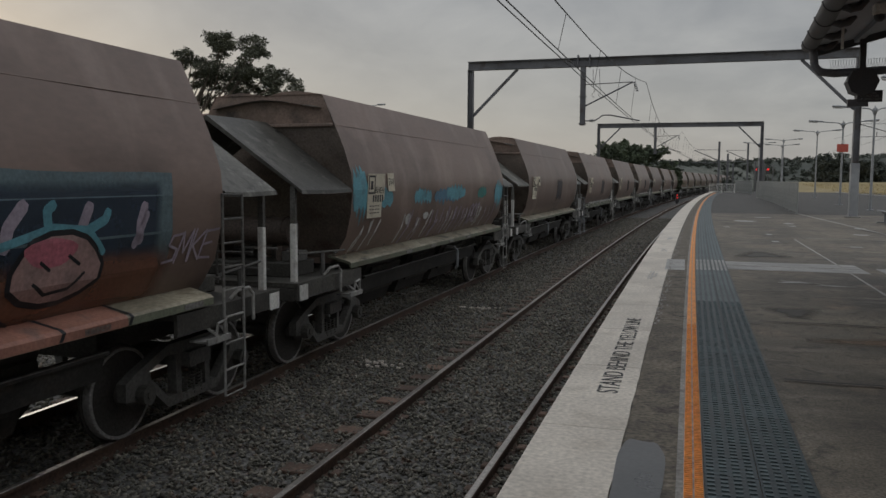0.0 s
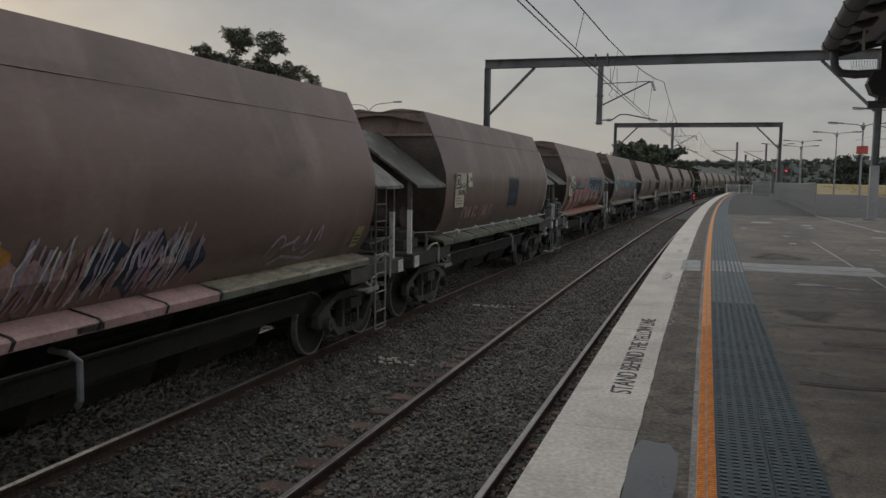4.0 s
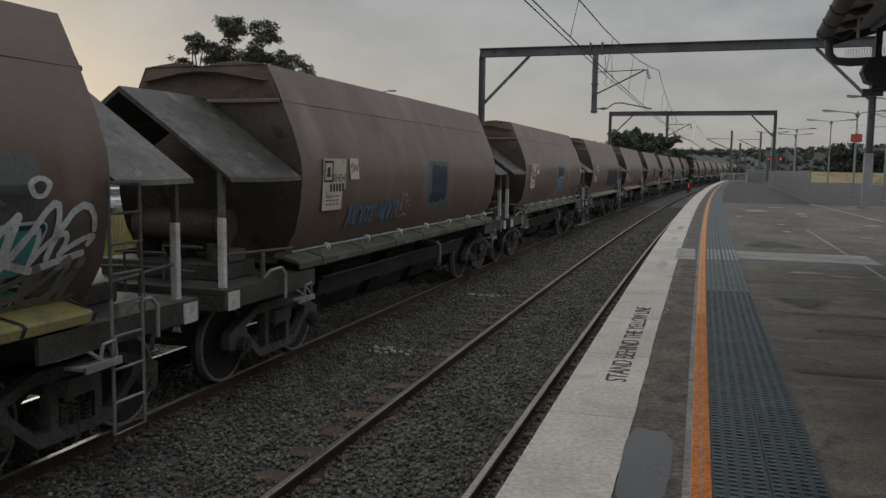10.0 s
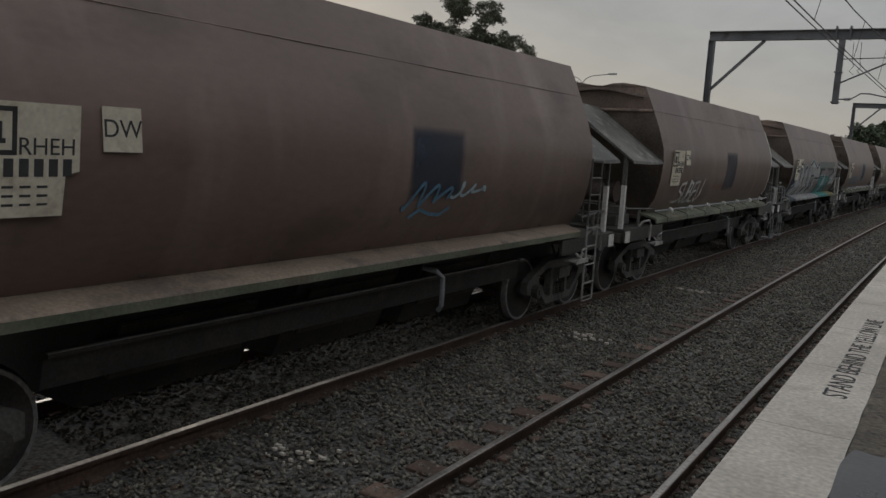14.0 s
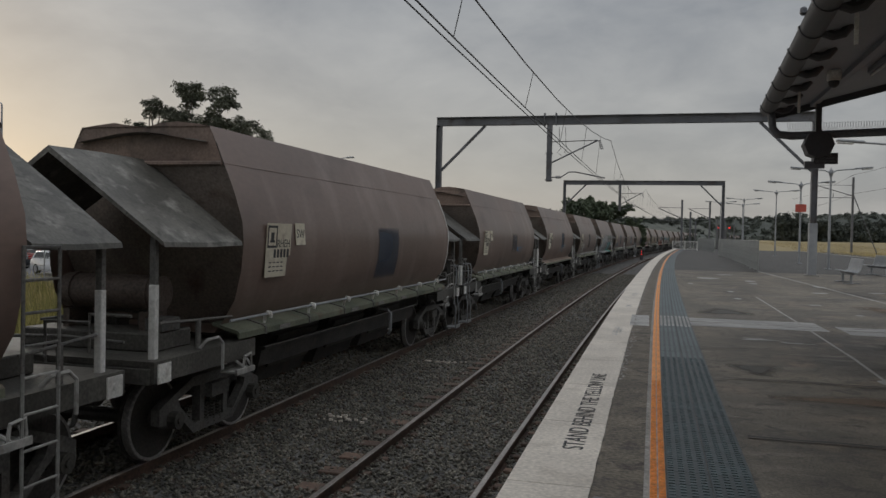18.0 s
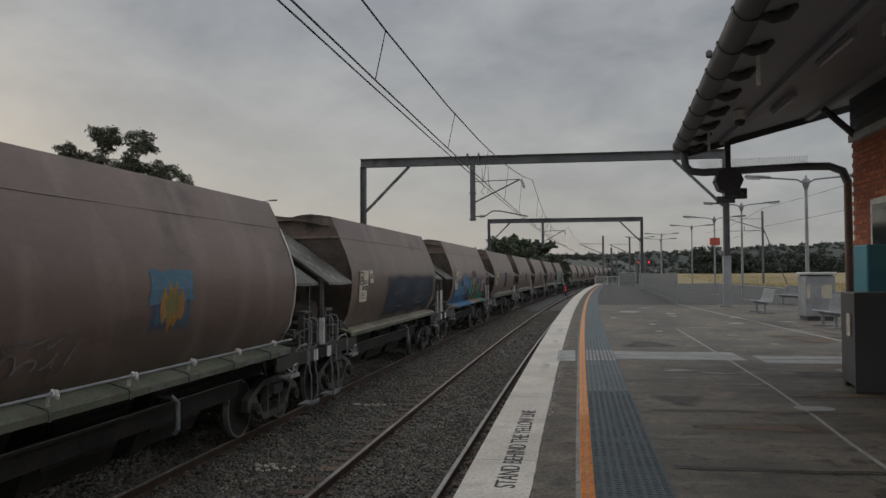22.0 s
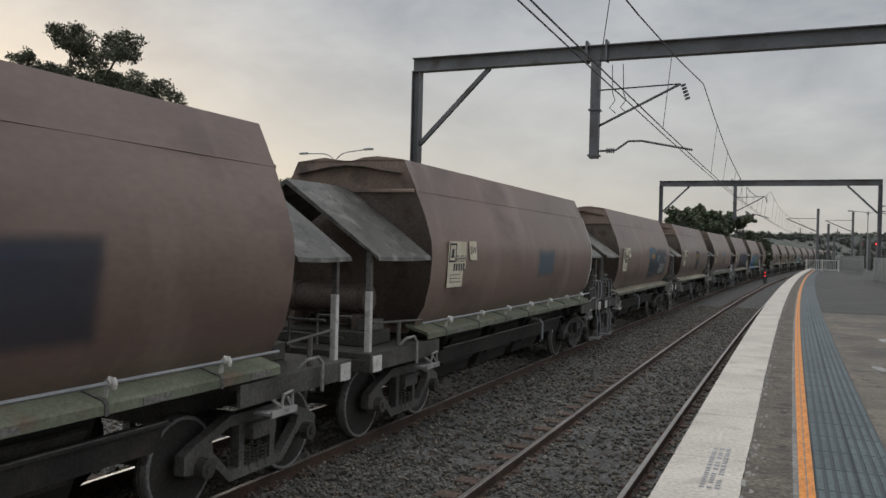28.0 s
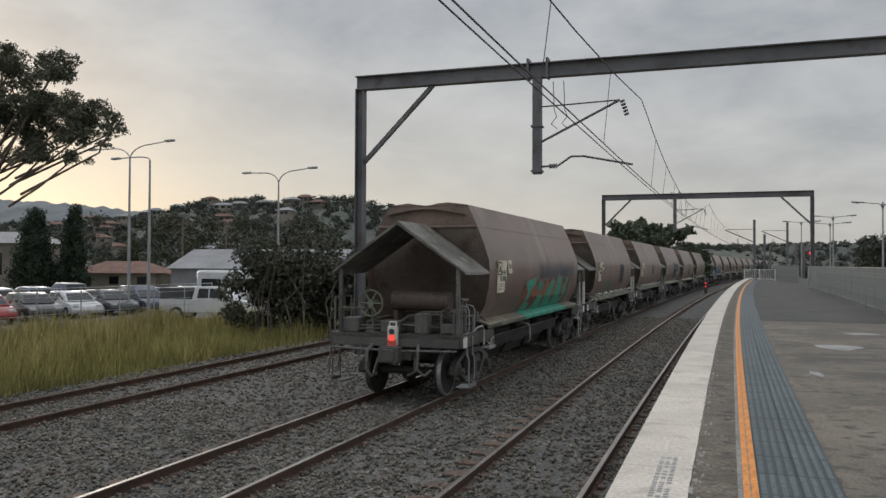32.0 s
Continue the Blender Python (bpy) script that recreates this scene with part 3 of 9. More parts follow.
seam([(2.87, 23.8), (2.8, 17.0), (2.72, 12.0), (2.62, 9.5), (2.53, 8.1), (2.4, 4.0)], 0.045, M_LINE, "pale seam running along the asphalt")
seam([(5.2, 43), (5.55, 33), (5.9, 24), (6.1, 19.8)], 0.10, M_LINE, "pale seam in the asphalt")
seam([(5.4, 30), (6.3, 24), (6.9, 20)], 0.05, M_CRACK, "dark seam in the asphalt")
seam([(2.9, 24.5), (6.5, 24.0)], 0.05, M_LINE, "pale seam across the asphalt")
for x, yy, a, b in ((2.77, 10.1, 0.22, 0.16), (-0.205, 4.4, 0.132, 0.6)):
    bm = bmnew()
    pts = []
    for k in range(40):
        an = 2 * math.pi * k / 40
        wob = 1 + 0.04 * math.sin(3 * an + 1) + 0.025 * math.sin(7 * an)
        ca, sa = math.cos(an), math.sin(an)
        pts.append((x + a * wob * math.copysign(abs(ca) ** 0.6, ca), yy + b * wob * math.copysign(abs(sa) ** 0.6, sa), 0.0025 if x < 0.6 else -0.0065))
    sheet(bm, pts)
    solid("patch", bm, M_PUDDLE if x < 0 else M_BAND, "smooth grey repair patch beside the orange line" if x < 0 else "round pale cover in the asphalt", "patch", "structure")
seam([(1.5, 13.95), (1.62, 13.8), (1.75, 13.9), (1.8, 13.72), (1.98, 13.68), (2.1, 13.5), (2.0, 13.42), (2.2, 13.36), (2.5, 13.4)], 0.035, M_LINE, "pale squiggle of spilt paint on the asphalt")
seam([(0.72, 16.1), (1.6, 16.15), (2.4, 16.1), (3.05, 16.12)], 0.05, M_STRIP, "dark crack along the pale band")
seam([(3.4, 15.62), (4.6, 15.66), (6.3, 15.6)], 0.07, M_STRIP, "dark crack along the pale band")
SCUFFS = ((2.3, 34.0, 0.5, 0.8), (3.7, 32.5, 0.22, 0.5), (3.6, 30.8, 0.2, 0.4), (2.4, 25.8, 0.12, 0.3), (2.3, 22.8, 0.12, 0.25), (4.0, 21.6, 0.2, 0.22), (5.0, 26.5, 0.25, 0.4), (6.8, 27.5, 0.3, 0.35),
          (5.6, 30.0, 0.2, 0.6), (1.7, 13.7, 0.3, 0.12), (2.15, 13.45, 0.22, 0.09), (4.4, 19.0, 0.12, 0.16), (1.4, 29.5, 0.1, 0.4), (7.4, 23.0, 0.35, 0.3), (3.2, 37.5, 0.4, 0.5))
for k, (x, yy, a, b) in enumerate(SCUFFS):
    bm = bmnew()
    n = 9
    sheet(bm, [(x + a * rng.uniform(0.6, 1.1) * math.cos(6.283 * i / n), yy + b * rng.uniform(0.5, 1.1) * math.sin(6.283 * i / n), -0.0068 + 0.0002 * (k % 5)) for i in range(n)])
    solid("scuff", bm, M_BAND, "small pale scuff on the asphalt", "scuff", "structure")
# broad darker and browner stains
M_STAIN = mat("oil_stain", (0.045, 0.040, 0.034), (0.085, 0.074, 0.060), 1.2, 0.6, bump=0.2, fleck=0.3)
M_RUSTY = mat("rusty_stain", (0.12, 0.078, 0.05), (0.19, 0.135, 0.092), 1.0, 0.7, bump=0.2, fleck=0.3)
for k, (x, yy, a, b, mt) in enumerate(((3.6, 11.2, 0.9, 0.35, M_RUSTY), (2.0, 8.8, 0.8, 0.3, M_RUSTY), (3.0, 6.2, 0.9, 0.4, M_STAIN), (1.3, 10.6, 0.35, 0.5, M_STAIN), (5.6, 20.5, 0.9, 1.3, M_RUSTY), (3.9, 13.4, 0.7, 0.45, M_STAIN), (1.6, 18.6, 0.6, 0.9, M_STAIN))):
    vs, th, fs = [], [], []
    for i in range(13):
        for j in range(13):
            u, v = i / 6 - 1, j / 6 - 1
            d = max(0.0, 1 - math.hypot(u, v) * (1 + 0.25 * math.sin(3 * math.atan2(v, u) + k)))
            vs.append((x + a * u, yy + b * v, -0.0085 + 0.0002 * k))
            th.append(0.75 * min(1.0, d * 1.6))
    fs = [(i * 13 + j, (i + 1) * 13 + j, (i + 1) * 13 + j + 1, i * 13 + j + 1) for i in range(12) for j in range(12)]
    me = raw_mesh("stain", vs, fs, thinning(mt))
    me.attributes.new("thickness", "FLOAT", "POINT").data.foreach_set("value", th)
    tagged(new("stain", me), "soft-edged stain soaked into the asphalt", "stain", kind="structure")
# lettering on the white edge
me = lettering("STAND BEHIND THE YELLOW LINE", 0.3, M_BLACK)
xs = [v.co.x for v in me.vertices]
ysv = [v.co.y for v in me.vertices]
lx, ly = max(xs) - min(xs), max(ysv) - min(ysv)


def line_text(y0, y1, x0, x1, rev=False):
    ob = new("line_lettering", me)
    ob.matrix_basis = Matrix.Translation(((x0 + x1) / 2 + cx(y0), (y0 + y1) / 2, 0.0045)) @ Matrix.Rotation(radians(90), 4, "Z") @ Matrix.Diagonal(((y1 - y0) / lx, (x1 - x0) / ly, 1, 1))
    tagged(ob, "black stencilled warning lettering on the white edge", "lettering", kind="structure")


line_text(6.05, 9.45, -0.605, -0.445)


def worn_text(y0, y1, x0, x1):
    """Letters too worn to read: short dark bars."""
    bm = bmnew()
    k = 0
    yy = y0
    while yy < y1:
        h = rng.uniform(0.05, 0.11)
        for xx in np.linspace(x0, x1, 4)[:-1]:
            if rng.random() < 0.7:
                sheet(bm, [(xx + cx(yy), yy, 0.0045), (xx + 0.035 + cx(yy), yy, 0.0045), (xx + 0.035 + cx(yy), yy + h * 0.5, 0.0045), (xx + cx(yy), yy + h * 0.5, 0.0045)])
        yy += h
    solid("worn_lettering", bm, M_GALV, "worn black lettering on the white edge", "lettering", "structure")


worn_text(13.3, 14.5, -0.62, -0.47)
worn_text(18.6, 19.4, -0.60, -0.47)
worn_text(22.2, 23.4, -0.60, -0.45)

# ---------------------------------------------------------------- overhead gantries and wires
def gantry(y, xl, xr, top, zbl, zbr, drop_x, drop_z, w=0.24, label="", brace=2.2):
    c = 0
    g = thing("gantry", label, "gantry")
    bm = bmnew()
    ib = [(-0.15, 0), (0.15, 0), (0.15, 0.03), (0.02, 0.03), (0.02, 0.39), (0.15, 0.39), (0.15, 0.42), (-0.15, 0.42), (-0.15, 0.39), (-0.02, 0.39), (-0.02, 0.03), (-0.15, 0.03)]
    loft(bm, [[(x, y + a, top - 0.42 + b) for a, b in ib] for x in (xl - 0.13, xr + 0.13)])
    part("beam", bm, M_STEEL, g, "dark grey steel I-beam")
    for x, zb in ((xl, zbl), (xr, zbr)):
        bm = bmnew()
        ic = [(-0.13, -0.14), (-0.10, -0.14), (-0.10, -0.02), (0.10, -0.02), (0.10, -0.14), (0.13, -0.14), (0.13, 0.14), (0.10, 0.14), (0.10, 0.02), (-0.10, 0.02), (-0.10, 0.14), (-0.13, 0.14)]
        loft(bm, [[(x + a, y + b, z) for a, b in ic] for z in (zb, top - 0.42)])
        part("column", bm, M_STEEL, g)
        bm = bmnew()
        box(bm, x - 0.3, x + 0.3, y - 0.3, y + 0.3, zb - 0.3, zb + 0.06)
        part("footing", bm, M_CONC, g, "concrete footing", bevel=0.02)
        s = 1 if x == xl else -1
        bm = bmnew()
        d = Vector((s * brace, 0, brace))
        m = Matrix.Translation((x + s * 0.13, y, top - 0.42 - brace)) @ d.to_track_quat("Z", "Y").to_matrix().to_4x4()
        box(bm, -0.06, 0.06, -0.06, 0.06, 0.0, d.length, m)
        part("knee_brace", bm, M_STEEL, g)
    if drop_x is not None:
        bm = bmnew()
        box(bm, drop_x - 0.12, drop_x + 0.12, y - 0.12, y + 0.12, drop_z, top - 0.42)
        drop = part("drop_post", bm, M_STEEL, g, "hanging steel drop post")
        for z in (drop_z + 0.05, drop_z + (top - drop_z) * 0.42):
            bm = bmnew()
            box(bm, drop_x - 0.16, drop_x + 0.16, y - 0.16, y + 0.16, z, z + 0.05)
            part("clamp", bm, M_STEEL, drop)
        for dx in (-0.25, 0.3):
            bm = bmnew()
            box(bm, drop_x + dx - 0.03, drop_x + dx + 0.03, y - 0.18, y + 0.18, top - 0.45, top + 0.12)
            part("u_bolt", bm, M_STEEL, drop)
    return g


def arm(y, dx, zc, zm, reach, scale=1.0):
    """Cantilever from a drop post: a stay, a strut, an insulator and a cranked registration arm."""
    a = thing("cantilever", "overhead wire cantilever with insulators beside the drop post", "cantilever", group="cantilevers")
    bm = bmnew()
    rod(bm, (dx, y, zm + 0.05), (dx + reach, y, zm + 0.12), 0.02)
    part("stay", bm, M_WIRE, a)
    bm = bmnew()
    rod(bm, (dx, y, zm - 1.0), (dx + reach, y, zm + 0.12), 0.035)
    part("strut", bm, M_STEEL, a)
    bm = bmnew()
    for k in range(5):
        rod(bm, (dx + reach + 0.06 + k * 0.03, y, zm + 0.1 - k * 0.09), (dx + reach + 0.075 + k * 0.03, y, zm + 0.06 - k * 0.09), 0.07, 10)
    part("insulator", bm, M_STEEL, a, "ribbed insulator", smooth=False)
    bm = bmnew()
    tube(bm, [(dx, y, zc + 0.1), (dx + 0.6, y, zc + 0.12), (dx + 0.95, y, zc + 0.36), (dx + 1.3, y, zc + 0.36), (dx + reach + 0.35, y, zc + 0.08)], 0.03)
    part("registration_arm", bm, M_STEEL, a)
    bm = bmnew()
    for k in range(4):
        rod(bm, (dx + 0.35 + k * 0.06, y, zc + 0.11), (dx + 0.38 + k * 0.06, y, zc + 0.11), 0.07, 10)
    part("insulator", bm, M_STEEL, a)
    bm = bmnew()
    for ox in (0.45, 0.75):
        tube(bm, [(dx + ox, y, zm + 0.75), (dx + ox + 0.03, y, zm - 0.05), (dx + ox + 0.1, y, zm - 0.25), (dx + ox - 0.05, y, zm - 0.45), (dx + ox + 0.12, y, zm - 0.6)], 0.012, 5)
    part("jumper", bm, M_WIRE, a)


G1Y, G2Y = 39.0, 79.0
g1 = gantry(G1Y, -10.28, 7.0, 7.30, RAIL - 0.2, 0.0, -4.8, 4.15, label="grey steel overhead wiring portal spanning the tracks")
bm = bmnew()
box(bm, 7.0 - 0.17, 7.0 + 0.17, G1Y - 0.17, G1Y + 0.17, 0.06, 2.35)
part("column_guard", bm, M_GALV, g1, "pale sheet guard round the column's foot", bevel=0.01)
gantry(G2Y, -8.15, 6.45, 6.9, RAIL - 0.2, 0.0, -2.9, 4.0, label="far grey steel wiring portal", brace=1.9)
arm(G1Y, -4.8, 4.25, 6.0, 2.3)
arm(G2Y, -2.9, 4.1, 5.6, 2.0)
def wire(name, pts, r, label):
    bm = bmnew()
    tube(bm, pts, r, 5)
    return solid(name, bm, M_WIRE, label, "wire")


XW = TR1 - 0.1


def catenary(ys, sags, x_off, zc):
    spans = list(zip(ys, ys[1:], sags))
    mess, c1, c2 = [], [], []
    for a, b, dip in spans:
        for k in range(12):
            u = k / 12
            y = a + (b - a) * u
            sag = 4 * u * (1 - u)
            mess.append((x_off + cx(y) + 0.15, y, zc + 2.0 - dip * sag))
            c1.append((x_off + cx(y), y, zc))
            c2.append((x_off + cx(y) - 0.14, y, zc + 0.02))
    wire("messenger_wire", mess, 0.013, "sagging messenger wire over the near track")
    wire("contact_wire", c1, 0.012, "straight contact wire over the near track")
    wire("contact_wire", c2, 0.011, "second contact wire over the near track")
    for a, b, dip in spans:
        for k in range(1, 10):
            u = k / 10
            y = a + (b - a) * u
            zt = zc + 2.0 - dip * 4 * u * (1 - u)
            wire("dropper", [(x_off + cx(y) + 0.15, y, zt), (x_off + cx(y), y + 0.05, zc)], 0.007, "thin dropper wire between messenger and contact wire")


catenary([-19, 39, 79, 124, 165], [1.38, 1.38, 0.6, 0.5], XW, 4.08)


# ---------------------------------------------------------------- masts, lamps and signals of the platform
def mast(x, y, zb, h, label, w=0.13):
    t = thing("mast", label, "mast", pose(x, y, zb), group="masts")
    bm = bmnew()
    box(bm, -w, w, -w, w, 0, h)
    part("post", bm, M_STEEL, t, bevel=0.01)
    bm = bmnew()
    box(bm, -0.25, 0.25, -0.25, 0.25, 0, 0.12)
    part("base", bm, M_CONC, t)
    return t


def platform_lamp(x, y, h, arm_l=1.55, turn=0.0, zb=0.0, label="tall galvanised platform lamp with two arms"):
    t = thing("platform_lamp", label, "street lamp", pose(x, y, zb, 0, 0, turn), group="platform lamps")
    bm = bmnew()
    rod(bm, (0, 0, 0), (0, 0, h), 0.075, 10, 0.05)
    part("pole", bm, M_GALV, t, smooth=True)
    bm = bmnew()
    rod(bm, (0, 0, 0), (0, 0, 0.05), 0.2, 10)
    part("base_plate", bm, M_GALV, t)
    bm = bmnew()
    rod(bm, (0, 0, h - 0.32), (0, 0, h - 0.06), 0.06, 10, 0.14)
    rod(bm, (0, 0, h - 0.06), (0, 0, h + 0.06), 0.14, 10, 0.12)
    rod(bm, (0, 0, h + 0.06), (0, 0, h + 0.2), 0.07, 8, 0.03)
    part("hub", bm, M_GALV, t)
    for s in (-1, 1):
        bm = bmnew()
        tube(bm, [(s * 0.1, 0, h - 0.06), (s * 0.3, 0, h + 0.05), (s * 0.6, 0, h + 0.08), (s * arm_l, 0, h + 0.16)], 0.034, 6)
        a = part("arm", bm, M_GALV, t)
        bm = bmnew()
        m = Matrix.Translation((s * (arm_l + 0.1), 0, h + 0.16)) @ Matrix.Rotation(-s * 0.08, 4, "Y")
        box(bm, -0.45, 0.45, -0.13, 0.13, -0.02, 0.075, m)
        part("lantern", bm, M_GALV, a, "flat grey lantern", bevel=0.035)
        bm = bmnew()
        box(bm, -0.1 if s > 0 else -0.42, 0.42 if s > 0 else 0.1, -0.11, 0.11, -0.075, -0.02, m)
        part("lens", bm, M_PWHITE, a, "pale lantern lens", bevel=0.02)
    return t


platform_lamp(8.3, 30.8, 4.87)
platform_lamp(9.55, 48.5, 5.4)
lamp_red = platform_lamp(9.7, 58.5, 5.3)
platform_lamp(11.6, 83, 6.1)
platform_lamp(10.9, 104, 6.3)
platform_lamp(11.6, 112, 6.0)
platform_lamp(9.5, 120, 6.6)
bm = bmnew()
box(bm, -0.34, 0.34, -0.05, 0.05, 0, 0.52)
red = solid("red_sign", bm, M_REDPAINT, "red box sign fixed to a lamp pole", "sign", m=pose(9.7, 58.38, 3.46), bevel=0.02)
bm = bmnew()
rod(bm, (9.7, 58.36, 4.02), (9.7, 58.36, 4.22), 0.13, 10, 0.07)
solid("horn_speaker", bm, M_PWHITE, "small pale horn loudspeaker on a lamp pole", "loudspeaker")
for x, y, h in ((5.36, 118, 5.2), (8.6, 128, 8.1), (6.8, 132, 5.2), (10.6, 140, 5.8), (13, 155, 6.2), (26, 118, 11.1), (15, 175, 6), (18, 190, 6), (4.0, 112, 6.6)):
    mt = mast(x, y, 0.0 if y < 120 and x < 19 else RAIL, h, "dark steel wiring mast")
    if h > 6.5:
        # bracket arm over the track: top tie, raking strut, lower arm and insulator
        reach = 3.1 if x < 20 else 4.4
        for nm, p, q, r in (("top_tie", (-reach * 0.94, 0, h - 1.06), (0, 0, h - 1.06), 0.03), ("strut", (-reach, 0, h - 1.1), (0, 0, h - 2.5), 0.055), ("lower_arm", (-reach * 1.1, 0, h - 2.75), (0, 0, h - 2.7), 0.04), ("insulator", (-reach * 0.55, 0, h - 2.72), (-reach * 0.55, 0, h - 2.1), 0.05)):
            bm = bmnew()
            rod(bm, p, q, r, 7)
            part(nm, bm, M_STEEL, mt)
for zw, sag in ((10.4, 0.5), (7.9, 0.4)):
    wire("power_line", [(26 + 0.01 * k, 118 - k * 4.5, zw - sag * 4 * (k / 24) * (1 - k / 24)) for k in range(25)], 0.02, "dark power line running past the dry field")
    wire("power_line", [(26 + 0.25 * k, 118 + k * 5, zw - sag * 4 * (k / 14) * (1 - k / 14)) for k in range(15)], 0.02, "dark power line running on beyond the field")
bm = bmnew()
rod(bm, (29.5, 118, RAIL), (26.1, 118, 7.6), 0.07, 8)
solid("mast_stay", bm, M_STEEL, "slanting steel stay leaning on a wiring mast", "stay")
for x, y, z in ((13.4, 150, RAIL), (11.5, 150, RAIL)):
    s = thing("signal", "tall railway signal with a red light", "railway signal", pose(x, y, z))
    bm = bmnew()
    rod(bm, (0, 0, 0), (0, 0, 4.0), 0.09)
    part("post", bm, M_STEEL, s)
    bm = bmnew()
    box(bm, -0.3, 0.3, -0.1, 0.12, 3.7, 5.0)
    part("head", bm, M_DARK, s, "black signal head")
    bm = bmnew()
    rod(bm, (0, -0.16, 4.5), (0, -0.1, 4.5), 0.14, 12)
    part("lamp", bm, M_RED, s, "glowing red lamp")
s = thing("ground_signal", "low ground signal showing two red lights", "railway signal", pose(-0.95, 98, RAIL - 0.1))
bm = bmnew()
box(bm, -0.16, 0.16, -0.1, 0.15, 0, 1.2)
part("housing", bm, M_DARK, s, bevel=0.02)
for z in (0.66, 0.98):
    bm = bmnew()
    rod(bm, (0, -0.15, z), (0, -0.1, z), 0.055, 12)
    part("lamp", bm, M_RED, s, "glowing red lamp")


# ---------------------------------------------------------------- fence, gate, furniture
PICKET = bmnew()
box(PICKET, -0.016, 0.016, -0.016, 0.016, 0.12, 1.5)
M_FENCE = mat("dull_fence_steel", (0.235, 0.245, 0.235), (0.36, 0.37, 0.355), 0.8, 0.6, metal=0.2, bump=0.05, fleck=0.15)
PICKET = mesh_of("picket", PICKET, M_FENCE)


def rail_fence(pts, h, label):
    f = thing("fence", label, "fence", kind="")
    pickets = []
    for (xa, ya), (xb, yb) in zip(pts, pts[1:]):
        n = max(1, round(math.hypot(xb - xa, yb - ya) / 2.4))
        for i in range(n):
            u0, u1 = i / n, (i + 1) / n
            p = Vector((xa + (xb - xa) * u0, ya + (yb - ya) * u0, 0))
            q = Vector((xa + (xb - xa) * u1, ya + (yb - ya) * u1, 0))
            bm = bmnew()
            rod(bm, p, p + Vector((0, 0, h + 0.04)), 0.03)
            part("post", bm, M_FENCE, f)
            for z in (0.12, h):
                bm = bmnew()
                rod(bm, p + Vector((0, 0, z)), q + Vector((0, 0, z)), 0.022, 6)
                part("panel_rail", bm, M_FENCE, f)
            if len(pickets) < 290:
                for k in range(1, 24):
                    c = p.lerp(q, k / 24)
                    pickets.append(part("picket", PICKET, None, f, at=pose(c.x, c.y, 0)))
            else:
                bm = bmnew()
                for k in range(1, 24):
                    c = p.lerp(q, k / 24)
                    box(bm, c.x - 0.016, c.x + 0.016, c.y - 0.016, c.y + 0.016, 0.12, h)
                tagged(part("picket_run", bm, M_FENCE, f), kind="stuff")
    return f


rail_fence([(5.02, 41.2), (5.75, 60), (6.15, 79)], 1.5, "long galvanised railing of upright bars on the platform")
rail_fence([(6.95, 95), (6.75, 108), (6.45, 119)], 1.6, "galvanised railing of upright bars beyond the platform gate")
g = thing("platform_gate", "pale metal gate closing the platform end", "gate", pose(2.75, 105.5, 0))
bm = bmnew()
for x in (0, 1.45, 1.5, 2.95):
    box(bm, x - 0.04, x + 0.04, -0.03, 0.03, 0, 1.2)
for z in (0.15, 1.1):
    box(bm, 0, 2.95, -0.02, 0.02, z, z + 0.05)
part("gate_frame", bm, M_PWHITE, g)
for k in range(17):
    bm = bmnew()
    box(bm, 0.1 + k * 0.17, 0.14 + k * 0.17, -0.015, 0.015, 0.15, 1.15)
    part("picket", bm, M_PWHITE, g)


SLAT = bmnew()
tube(SLAT, [(0, -0.22, 0.46), (0, 0.16, 0.42), (0, 0.24, 0.5), (0, 0.36, 0.92)], 0.011, 5)
SLAT = mesh_of("slat", SLAT, M_GALV)


def bench(x, y, turn, n=4):
    b = thing("bench", "slatted steel platform bench on a beam", "bench", pose(x, y, 0, 0, 0, turn), group="platform benches")
    for i in range(n):
        x0 = (i - n / 2) * 0.58
        bm = bmnew()
        tube(bm, [(x0 + 0.02, 0.36, 0.92), (x0 + 0.02, 0.24, 0.5), (x0 + 0.02, 0.16, 0.42), (x0 + 0.02, -0.22, 0.46), (x0 + 0.54, -0.22, 0.46), (x0 + 0.54, 0.16, 0.42), (x0 + 0.54, 0.24, 0.5), (x0 + 0.54, 0.36, 0.92), (x0 + 0.02, 0.36, 0.92)], 0.018, 6)
        seat = part("seat", bm, M_GALV, b, "slatted steel seat")
        for k in range(8):
            part("slat", SLAT, None, seat, at=pose(x0 + 0.075 + k * 0.058, 0, 0))
    bm = bmnew()
    box(bm, -n * 0.29, n * 0.29, -0.04, 0.04, 0.34, 0.42)
    part("beam", bm, M_STEEL, b)
    for s in (-1, 1):
        bm = bmnew()
        box(bm, s * n * 0.2 - 0.04, s * n * 0.2 + 0.04, -0.04, 0.04, 0.03, 0.36)
        box(bm, s * n * 0.2 - 0.06, s * n * 0.2 + 0.06, -0.28, 0.28, 0, 0.035)
        part("leg", bm, M_GALV, b)


bench(7.3, 33.7, -92)
bench(10.45, 41.9, -80)
bench(7.25, 24.8, -90, 3)
cab = thing("equipment_cabinet", "grey metal equipment cabinet with a notice", "cabinet", pose(8.0, 28.7, 0))
bm = bmnew()
box(bm, -0.46, 0.46, -0.5, 0.5, 0.12, 1.45)
part("body", bm, M_GALV, cab, bevel=0.02)
bm = bmnew()
box(bm, -0.42, 0.42, -0.44, 0.44, 0, 0.12)
part("plinth", bm, M_DARK, cab)
bm = bmnew()
box(bm, -0.50, 0.50, -0.54, 0.54, 1.49, 1.58)
part("lid", bm, M_PWHITE, cab, bevel=0.02)
bm = bmnew()
box(bm, -0.4, 0.4, -0.44, 0.44, 1.45, 1.49)
